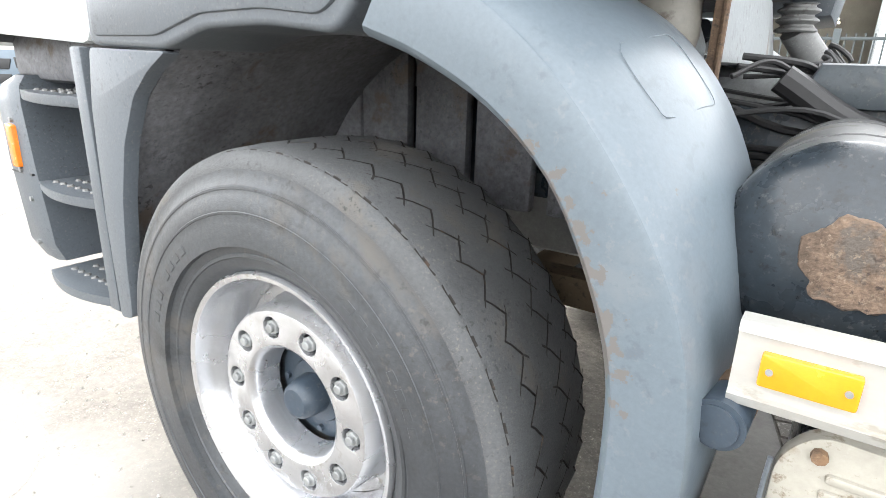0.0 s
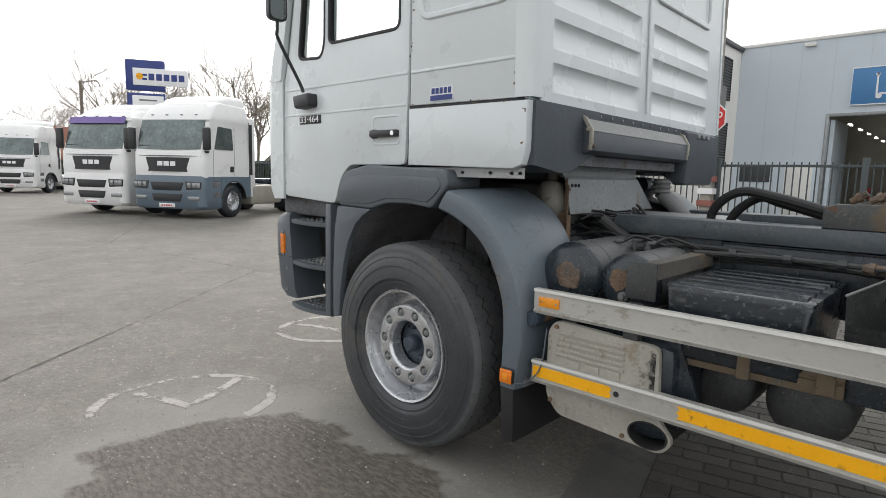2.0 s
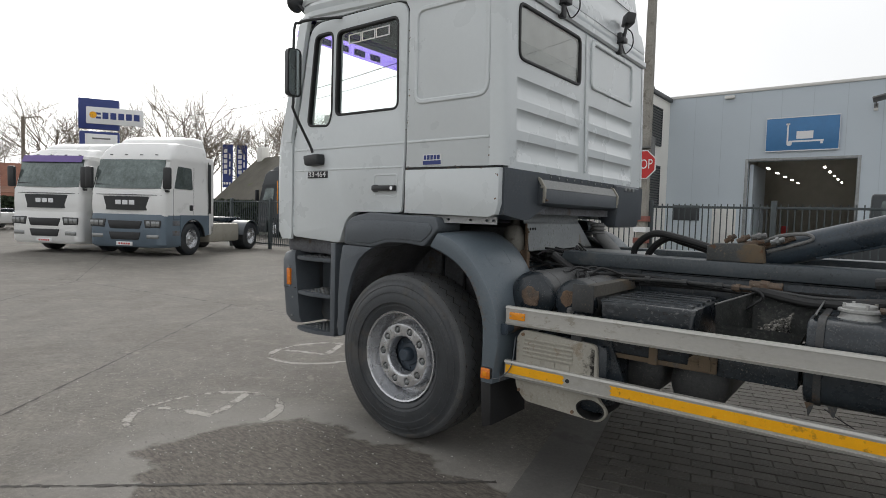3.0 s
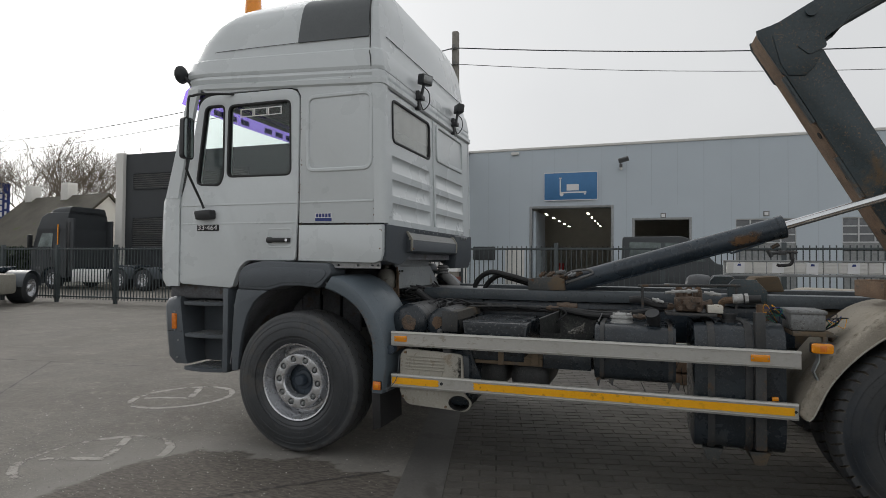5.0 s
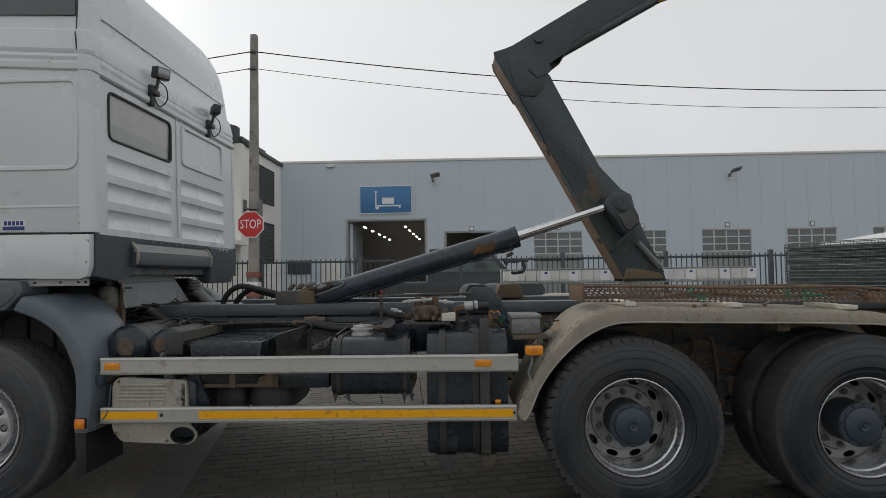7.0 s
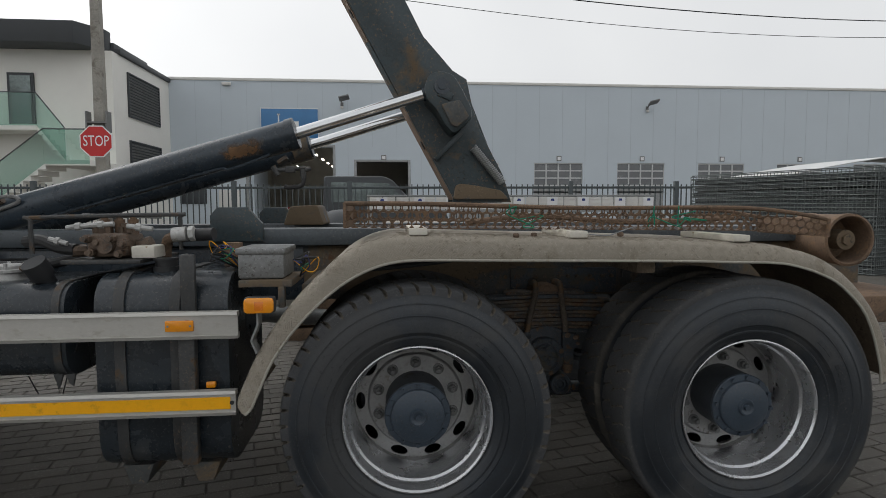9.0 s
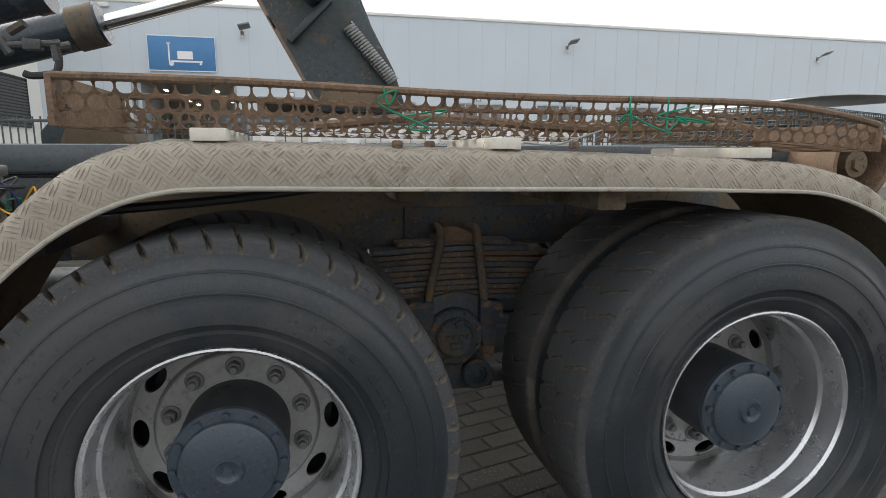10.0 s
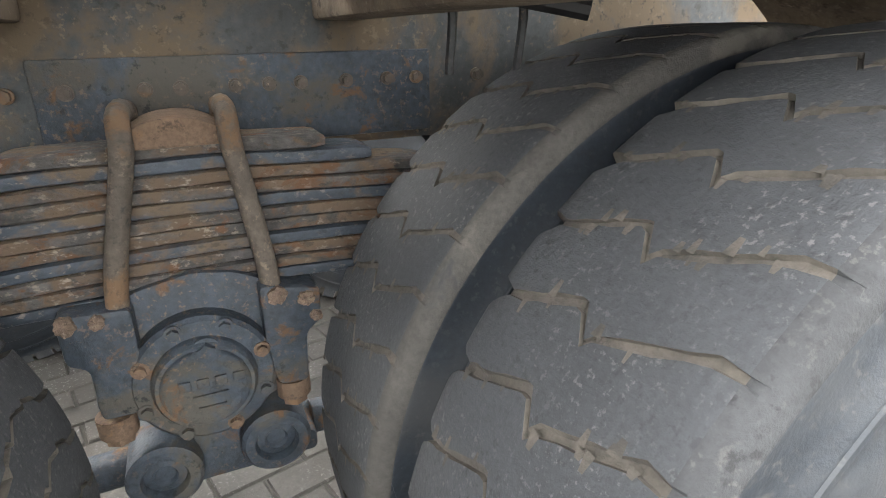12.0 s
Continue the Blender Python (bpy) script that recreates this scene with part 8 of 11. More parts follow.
    one("pressure_pipe", "strap", lambda bm: (hose(bm, [(1.28, 0.60, 1.055), (1.6, 0.60, 1.065), (2.02, 0.60, 1.06), (2.3, 0.58, 1.045), (2.75, 0.48, 1.09)], 0.011, 8), [rod(bm, (x, 0.60, 1.064), (x + 0.03, 0.60, 1.064), 0.018, 8) for x in (1.42, 1.62, 1.80)]), "dark steel pressure pipe with clamps")
    one("pressure_hose", "black", lambda bm: hose(bm, [(1.02, 0.52, 1.04), (1.2, 0.60, 1.075), (1.45, 0.66, 1.07), (1.9, 0.68, 1.03), (2.4, 0.66, 1.0)], 0.012, 8), "thin black hose")
    one("pressure_hose", "black", lambda bm: hose(bm, [(1.92, 0.56, 1.062), (2.0, 0.54, 1.06), (2.03, 0.53, 1.03), (1.99, 0.52, 0.99), (1.95, 0.52, 0.96)], 0.007, 8), "thin black hose")
    one("brass_nipple", "bronze", lambda bm: (rod(bm, (1.88, 0.58, 1.062), (1.97, 0.57, 1.062), 0.017, 6), rod(bm, (1.90, 0.58, 1.062), (1.92, 0.575, 1.062), 0.022, 10)))
    one("pipe_coupling", "bronze", lambda bm: (rod(bm, (1.95, 0.64, 1.078), (2.1, 0.64, 1.075), 0.024, 12), rod(bm, (2.0, 0.64, 1.077), (2.04, 0.64, 1.076), 0.03, 6)))
    # valve block with its guard bow
    vb = one("valve_block", "bronze", lambda bm: (box(bm, 2.76, 2.93, 0.25, 0.42, 1.09, 1.19, 0.025), rod(bm, (2.80, 0.33, 1.18), (2.80, 0.33, 1.235), 0.035, 14), rod(bm, (2.90, 0.33, 1.18), (2.90, 0.33, 1.23), 0.03, 12), rod(bm, (2.74, 0.30, 1.12), (2.70, 0.27, 1.12), 0.025, 8), rod(bm, (2.85, 0.22, 1.14), (2.85, 0.26, 1.14), 0.03, 12), rod(bm, (2.94, 0.33, 1.13), (2.99, 0.33, 1.15), 0.028, 12)), "oily brown hydraulic valve block")
    for x, z in ((2.775, 1.17), (2.82, 1.155), (2.87, 1.17), (2.915, 1.15), (2.79, 1.115), (2.90, 1.11)):
        one("valve_port", "bronze", lambda bm: (rod(bm, (x, 0.26, z), (x, 0.225, z), 0.017, 6), rod(bm, (x, 0.23, z), (x, 0.205, z), 0.011, 12)), parent=vb)
    for x in (2.79, 2.85, 2.905):
        one("valve_cap", "rust", lambda bm: (rod(bm, (x, 0.36, 1.18), (x, 0.36, 1.245), 0.020, 12), rod(bm, (x, 0.36, 1.24), (x, 0.36, 1.262), 0.013, 6)), parent=vb)
    one("valve_bar", "steel", lambda bm: rod(bm, (2.70, 0.36, 1.262), (3.02, 0.36, 1.255), 0.008, 8), parent=vb)
    for x in (2.78, 2.83, 2.88, 2.91):
        one("valve_bolt", "bronze", lambda bm: rod(bm, (x, 0.30, 1.19), (x, 0.30, 1.215), 0.012, 6), parent=vb)
    for x, y, z, dx, dz in ((2.70, 0.24, 1.215, 0.10, 0.01), (2.80, 0.22, 1.225, 0.09, 0.004), (2.62, 0.26, 1.17, 0.07, -0.02), (2.93, 0.24, 1.22, 0.10, -0.012)):
        one("silver_fitting", "casting", lambda bm: (rod(bm, (x, y, z), (x + dx, y, z + dz), 0.010, 8), rod(bm, (x + dx * 0.35, y, z + dz * 0.35), (x + dx * 0.55, y, z + dz * 0.55), 0.016, 6)), parent=vb)
    one("ball_valve", "casting", lambda bm: (rod(bm, (3.10, 0.262, 1.182), (3.155, 0.262, 1.187), 0.030, 14), rod(bm, (3.165, 0.262, 1.187), (3.185, 0.262, 1.189), 0.031, 6)), "pale steel ball valve", parent=vb)
    one("valve_shelf", "strap", lambda bm: box(bm, 2.70, 3.0, 0.18, 0.6, 1.072, 1.088, 0.003))
    one("relay_box", "whiteblock", lambda bm: box(bm, 2.95, 3.04, 0.22, 0.36, 1.09, 1.14, 0.006), "small pale relay box")
    one("guard_bow", "strap", lambda bm: hose(bm, [(2.56, 0.25, 1.11), (2.56, 0.25, 1.24), (2.575, 0.255, 1.255), (3.10, 0.28, 1.265), (3.12, 0.285, 1.25), (3.12, 0.29, 1.12)], 0.009, 8), "thin bent guard bow")
    one("elbow_pipe", "rust", lambda bm: (hose(bm, [(3.03, 0.36, 1.06), (3.04, 0.35, 1.13), (3.06, 0.33, 1.165), (3.12, 0.30, 1.175)], 0.022, 10),))
    one("pipe_sleeve", "black", lambda bm: rod(bm, (3.11, 0.30, 1.175), (3.26, 0.27, 1.185), 0.026, 12))
    one("thick_hose", "black", lambda bm: hose(bm, [(2.48, 0.35, 1.155), (2.55, 0.33, 1.16), (2.64, 0.30, 1.13), (2.72, 0.27, 1.125)], 0.024, 10), "thick black suction hose")
    one("thick_hose", "black", lambda bm: hose(bm, [(2.0, 0.6, 1.05), (2.25, 0.55, 1.02), (2.5, 0.5, 1.05), (2.7, 0.4, 1.10)], 0.022, 10))


behind_cab()


# --- hook-lift gear ---
def hooklift():
    # arm: two bent side plates, webs between them
    side = [(3.364, 3.133), (3.46, 3.162), (3.511, 3.182), (3.771, 3.333), (4.27, 3.622), (4.85, 3.935), (5.05, 3.98), (5.10, 3.86), (4.86, 3.70), (4.80, 3.64), (3.965, 3.185), (3.925, 3.125), (3.80, 3.03), (3.786, 2.955), (4.17, 2.21), (4.33, 2.03), (4.405, 1.985), (4.44, 1.83), (4.47, 1.73), (4.61, 1.465), (4.655, 1.319), (4.33, 1.315), (4.33, 1.345), (3.552, 2.788), (3.532, 2.798), (3.375, 3.08)]
    ya, yb = 0.97, 1.25
    arm = one("lifting_arm", "arm", lambda bm: (prism(bm, side, ya, ya + 0.022, "y", bev=0.003), prism(bm, side, yb - 0.022, yb, "y", bev=0.003)), "dark green-grey bent lifting arm with rust streaks", 25)
    one("arm_back_web", "rust", lambda bm: (prism(bm, [(3.372, 3.12), (3.385, 3.07), (3.552, 2.776), (4.335, 1.335), (4.36, 1.345), (3.58, 2.785), (3.41, 3.08), (3.40, 3.13)], ya + 0.022, yb - 0.022, "y"),), "rusty inner web of the arm", parent=arm)
    one("arm_web", "arm", lambda bm: (prism(bm, [(3.80, 2.95), (4.17, 2.18), (4.40, 1.95), (4.62, 1.40), (4.60, 1.39), (4.38, 1.94), (4.15, 2.17), (3.78, 2.945)], ya + 0.022, yb - 0.022, "y"), prism(bm, [(3.47, 3.15), (4.30, 3.60), (4.84, 3.90), (4.85, 3.88), (4.31, 3.58), (3.48, 3.13)], ya + 0.022, yb - 0.022, "y"), prism(bm, [(3.93, 3.13), (3.97, 3.20), (4.84, 3.67), (4.83, 3.69), (3.96, 3.22), (3.91, 3.14)], ya + 0.022, yb - 0.022, "y")), parent=arm)
    for t in (0.30, 0.52, 0.79):  # a few holes in the web: black discs in place of their dark inside
        x, z = 3.552 + 0.783 * t, 2.776 - 1.441 * t
        one("web_hole", "soot", lambda bm: rod(bm, (x - 0.004, 1.05, z - 0.003), (x + 0.012, 1.05, z + 0.006), 0.026, 14), parent=arm)
    for t0, t1 in ((0.0, 0.24), (0.42, 0.62)):  # doubler strips along the front edge
        one("edge_strip", "arm", lambda bm: prism(bm, [(3.552 + 0.783 * t0, 2.776 - 1.441 * t0), (3.552 + 0.783 * t1, 2.776 - 1.441 * t1), (3.535 + 0.783 * t1, 2.770 - 1.441 * t1), (3.535 + 0.783 * t0, 2.770 - 1.441 * t0)], ya, ya + 0.05, "y"), parent=arm)
    one("gusset_plate", "arm", lambda bm: (prism(bm, [(3.47, 3.08), (3.70, 3.10), (3.792, 3.03), (3.786, 2.955), (3.74, 2.84), (3.68, 2.77), (3.57, 2.78), (3.52, 2.87)], ya - 0.012, ya - 0.002, "y", bev=0.002), prism(bm, rounded([(3.62, 2.99), (3.74, 3.045), (3.80, 3.02), (3.81, 2.96), (3.70, 2.915)], 0.02), ya - 0.022, ya - 0.012, "y")), parent=arm)
    one("arm_boss", "arm", lambda bm: rod(bm, (3.72, ya - 0.02, 3.235), (3.72, ya, 3.235), 0.04, 20), parent=arm)
    # lugs with the cylinder pins
    for f in (lambda y: y, lambda y: 2.22 - y):
        lug = [(4.165, 1.90), (4.185, 1.965), (4.245, 1.99), (4.315, 1.97), (4.36, 1.90), (4.41, 1.80), (4.41, 1.745), (4.315, 1.67), (4.27, 1.72), (4.225, 1.80), (4.18, 1.84)]
        one("arm_lug", "arm", lambda bm: prism(bm, rounded(lug, 0.02), f(0.80), f(0.97), "y", bev=0.006), "rust-stained lug box", parent=arm)
        one("pin", "dark", lambda bm: (rod(bm, (4.256, f(0.788), 1.91), (4.256, f(0.80), 1.91), 0.042, 28), rod(bm, (4.256, f(0.782), 1.91), (4.256, f(0.79), 1.91), 0.020, 16)), parent=arm)
        one("pin_keeper", "arm", lambda bm: prism(bm, rounded([(4.225, 1.865), (4.30, 1.835), (4.318, 1.87), (4.29, 1.885)], 0.01), f(0.79), f(0.80), "y", bev=0.002), parent=arm)
        one("stop_block", "frame", lambda bm: prism(bm, rounded([(4.25, 1.815), (4.345, 1.84), (4.395, 1.755), (4.33, 1.70), (4.30, 1.715)], 0.012), f(0.775), f(0.80), "y", bev=0.005), "gold-brown worn stop block", parent=arm)
    one("stiffener", "arm", lambda bm: prism(bm, [(4.370, 1.712), (4.385, 1.69), (4.242, 1.545), (4.224, 1.558)], ya - 0.045, ya, "y", bev=0.002), parent=arm)
    one("foot_bracket", "frame", lambda bm: prism(bm, rounded([(4.33, 1.335), (4.342, 1.41), (4.37, 1.42), (4.46, 1.408), (4.592, 1.383), (4.636, 1.335)], 0.015), ya - 0.03, ya, "y", bev=0.006), parent=arm)
    one("hook_pad", "yellow", lambda bm: prism(bm, [(4.62, 3.66), (4.80, 3.70), (4.84, 3.65), (4.72, 3.61), (4.64, 3.62)], ya - 0.01, yb + 0.01, "y", bev=0.01), "yellow painted pad under the jib", parent=arm)
    bm = bmesh.new()  # coil spring on the arm
    a0, a1, turns = Vector((4.439, 0.945, 1.614)), Vector((4.600, 0.945, 1.425)), 22
    d = (a1 - a0).normalized()
    u = d.cross(Vector((0, 1, 0)))
    w = Vector((0, 1, 0))
    hose(bm, [a0.lerp(a1, i / (turns * 8)) + (u * math.cos(2 * math.pi * i / 8) + w * math.sin(2 * math.pi * i / 8)) * 0.020 for i in range(turns * 8 + 1)], 0.005, 5, curve=False)
    part("coil_spring", bm, "steel", arm, "steel coil spring")
    # cylinders
    for y in (0.86, 1.40):
        p0, p1, p2 = Vector((1.93, y, 1.215)), Vector((3.50, y, 1.668)), Vector((4.255, y, 1.905))
        d = (p1 - p0).normalized()
        cyl = one("cylinder", "dark", lambda bm: (rod(bm, p0, p1, 0.078, 36), rod(bm, p1 - d * 0.03, p1 + d * 0.012, 0.083, 36), rod(bm, p0 - d * 0.05, p0 + d * 0.02, 0.06, 24)), "dark hydraulic cylinder")
        one("piston_rod", "chrome", lambda bm: rod(bm, p1, p2 - d * 0.05, 0.03, 28), "chrome piston rod", parent=cyl)
        one("rod_eye", "dark", lambda bm: (rod(bm, p2 - Vector((0, 0.04, 0)), p2 + Vector((0, 0.04, 0)), 0.058, 24), rod(bm, p2 - d * 0.10, p2, 0.036, 20)), parent=cyl)
        if y > 1:
            one("gland_rust", "frame", lambda bm: lathe(bm, [(0.0785, 0), (0.0845, 0.002), (0.0845, 0.10), (0.0785, 0.102)], 36, m=Matrix.Translation(p1 - d * 0.10) @ d.to_track_quat("Y", "Z").to_matrix().to_4x4()), "brown rusty gland", parent=cyl)
        else:
            bm = bmesh.new()
            patch_fill(bm, p1 - d * 0.27, y)
            part("rust_smear", bm, "rustsmear", cyl, "brown rust smear", 0)
            one("pressure_line", "dark", lambda bm: hose(bm, [p0 + d * 0.3 + Vector((0, -0.045, -0.072)), p0 + d * 0.8 + Vector((0, -0.045, -0.074)), p1 - d * 0.40 + Vector((0, -0.045, -0.074)), p1 - d * 0.33 + Vector((0, -0.05, -0.092)), p1 - d * 0.12 + Vector((0, -0.05, -0.075))], 0.007, 6), parent=cyl)
            one("line_fitting", "strap", lambda bm: (rod(bm, (3.40, 0.80, 1.50), (3.425, 0.80, 1.455), 0.014, 8), rod(bm, (3.425, 0.81, 1.52), (3.47, 0.80, 1.545), 0.014, 6), rod(bm, (3.40, 0.80, 1.478), (3.56, 0.80, 1.492), 0.011, 8), box(bm, 3.462, 3.512, 0.785, 0.815, 1.468, 1.50, 0.004)), parent=cyl)
            one("line_fitting", "strap", lambda bm: (rod(bm, (3.55, 0.80, 1.44), (3.545, 0.80, 1.485), 0.014, 6), rod(bm, (3.545, 0.80, 1.48), (3.58, 0.82, 1.49), 0.012, 8)), parent=cyl)
            one("fitting_hose", "black", lambda bm: hose(bm, [(3.549, 0.80, 1.474), (3.552, 0.80, 1.435), (3.54, 0.80, 1.405), (3.51, 0.80, 1.397), (3.475, 0.80, 1.394), (3.455, 0.80, 1.400)], 0.0115, 8), parent=cyl)
        one("cylinder_clevis", "frame", lambda bm: prism(bm, [(1.72, 1.19), (2.0, 1.19), (1.99, 1.275), (1.95, 1.29), (1.76, 1.285), (1.72, 1.27)], y - 0.17 if y < 1 else y + 0.09, y - 0.09 if y < 1 else y + 0.17, "y", bev=0.006), "rusty cylinder foot bracket")
    # clutter of fittings at the near cylinder foot
    for k in range(4):
        one("foot_fitting", "bronze" if k % 2 else "tankgrey", lambda bm: (rod(bm, (1.90 + 0.05 * k, 0.80, 1.24 + 0.02 * k), (1.97 + 0.05 * k, 0.79, 1.275 + 0.02 * k), 0.018, 8), rod(bm, (1.93 + 0.05 * k, 0.77, 1.25 + 0.02 * k), (1.93 + 0.05 * k, 0.83, 1.27 + 0.02 * k), 0.014, 8)))
    for x, z, dx, dz, m_ in ((1.86, 1.30, 0.06, 0.03, "bronze"), (1.93, 1.325, 0.07, 0.012, "plate"), (1.90, 1.285, 0.09, 0.02, "bronze"), (2.02, 1.30, 0.06, 0.02, "steel"), (1.80, 1.295, 0.05, 0.035, "rust")):
        one("foot_fitting", m_, lambda bm: (rod(bm, (x, 0.745, z), (x + dx, 0.74, z + dz), 0.013, 8), rod(bm, (x + dx * 0.4, 0.743, z + dz * 0.4), (x + dx * 0.65, 0.742, z + dz * 0.65), 0.020, 6)))
    one("steel_loop", "plate", lambda bm: hose(bm, [(1.95, 0.78, 1.28), (2.05, 0.775, 1.335), (2.17, 0.775, 1.35), (2.20, 0.775, 1.325), (2.12, 0.775, 1.29), (2.0, 0.775, 1.25)], 0.010, 8))
    # hinge plates and stops on the subframe
    for y in (0.66, 1.70):
        one("hinge_plate", "arm", lambda bm: prism(bm, [(3.125, 1.13), (3.125, 1.255), (3.16, 1.295), (3.30, 1.295), (3.37, 1.215), (3.37, 1.13)], y, y + 0.035, "y", bev=0.004), "dark bevelled hinge plate")
    one("saddle_block", "frame", lambda bm: prism(bm, rounded([(3.36, 1.19), (3.40, 1.30), (3.56, 1.31), (3.60, 1.19)], 0.02), 1.25, 1.6, "y", bev=0.01), "rusty saddle block")
    # rear frame end with roller
    one("roller", "rust", lambda bm: (lathe(bm, [(0.03, 0.12), (0.088, 0.12), (0.093, 0.006), (0.098, 0.0), (0.107, 0.004), (0.107, 0.03), (0.103, 0.05), (0.103, 0.20), (0.107, 0.22), (0.107, 0.24), (0.03, 0.24)], 40, closed=True, m=pose(6.262, 0.47, 1.122) @ Matrix.Scale(1.23, 4)),), "rusty guide roller at the rear")
    one("roller_pin", "frame", lambda bm: (rod(bm, (6.262, 0.50, 1.122), (6.262, 0.75, 1.122), 0.050, 24), rod(bm, (6.262, 0.485, 1.122), (6.262, 0.502, 1.122), 0.028, 6)))
    one("rear_beam", "rust", lambda bm: box(bm, 6.1, 6.6, 0.3, 2.1, 0.74, 0.87, 0.015), "rusty rear cross beam")


def patch_fill(bm, c, y):
    """A thin worn smear on the barrel's outer side, full in its middle."""
    cover = bm.verts.layers.float.new("cover")
    grid = []
    for i in range(9):
        t = i / 8
        row = []
        for j in range(9):
            a = math.radians(-50 + 75 * j / 8)
            x = c.x + (t - 0.5) * 0.26
            v = bm.verts.new((x - 0.0225 * math.sin(a), y - 0.0792 * math.cos(a), c.z + (t - 0.5) * 0.26 * 0.2885 + 0.0768 * math.sin(a)))
            v[cover] = 1.15 * math.sin(math.pi * t) * math.sin(math.pi * j / 8)
            row.append(v)
        grid.append(row)
    for q, w in zip(grid, grid[1:]):
        for k in range(8):
            bm.faces.new((q[k], q[k + 1], w[k + 1], w[k]))


hooklift()


# --- rear fender, basket, suspension ---
TOP = [(3.418, 0.528), (3.402, 0.560), (3.430, 0.635), (3.498, 0.774), (3.604, 0.925), (3.731, 1.056), (3.836, 1.139), (3.962, 1.184), (4.10, 1.188), (4.434, 1.178), (4.8, 1.168), (5.11, 1.158), (5.35, 1.148), (5.50, 1.138), (5.60, 1.120), (5.722, 1.083), (5.85, 0.994), (5.968, 0.852), (6.037, 0.69), (6.06, 0.58)]
LIP = [(3.440, 0.522), (3.462, 0.545), (3.490, 0.605), (3.545, 0.725), (3.640, 0.855), (3.765, 0.975), (3.875, 1.045), (3.985, 1.083), (4.11, 1.092), (4.434, 1.087), (4.8, 1.082), (5.11, 1.077), (5.34, 1.070), (5.49, 1.066), (5.585, 1.055), (5.701, 1.020), (5.801, 0.966), (5.915, 0.842), (5.980, 0.66), (5.995, 0.56)]
T3 = smooth_path([(x, 0, z) for x, z in TOP], 4)
L3 = smooth_path([(x, 0, z) for x, z in LIP], 4)


def fender_section(t, l):
    """From the inner edge over the top and down the face to the lip."""
    d = t - l
    L = d.length
    d = d.normalized()
    out = []
    for k, y in ((1.0, 0.62), (1.0, 0.30), (1.0, 0.06), (0.985, 0.025), (0.94, 0.0), (0.85, -0.016), (0.6, -0.026), (0.2, -0.030), (0.0, -0.030)):
        p = l + d * (L * k)
        out.append(Vector((p.x, y, p.z)))
    return out


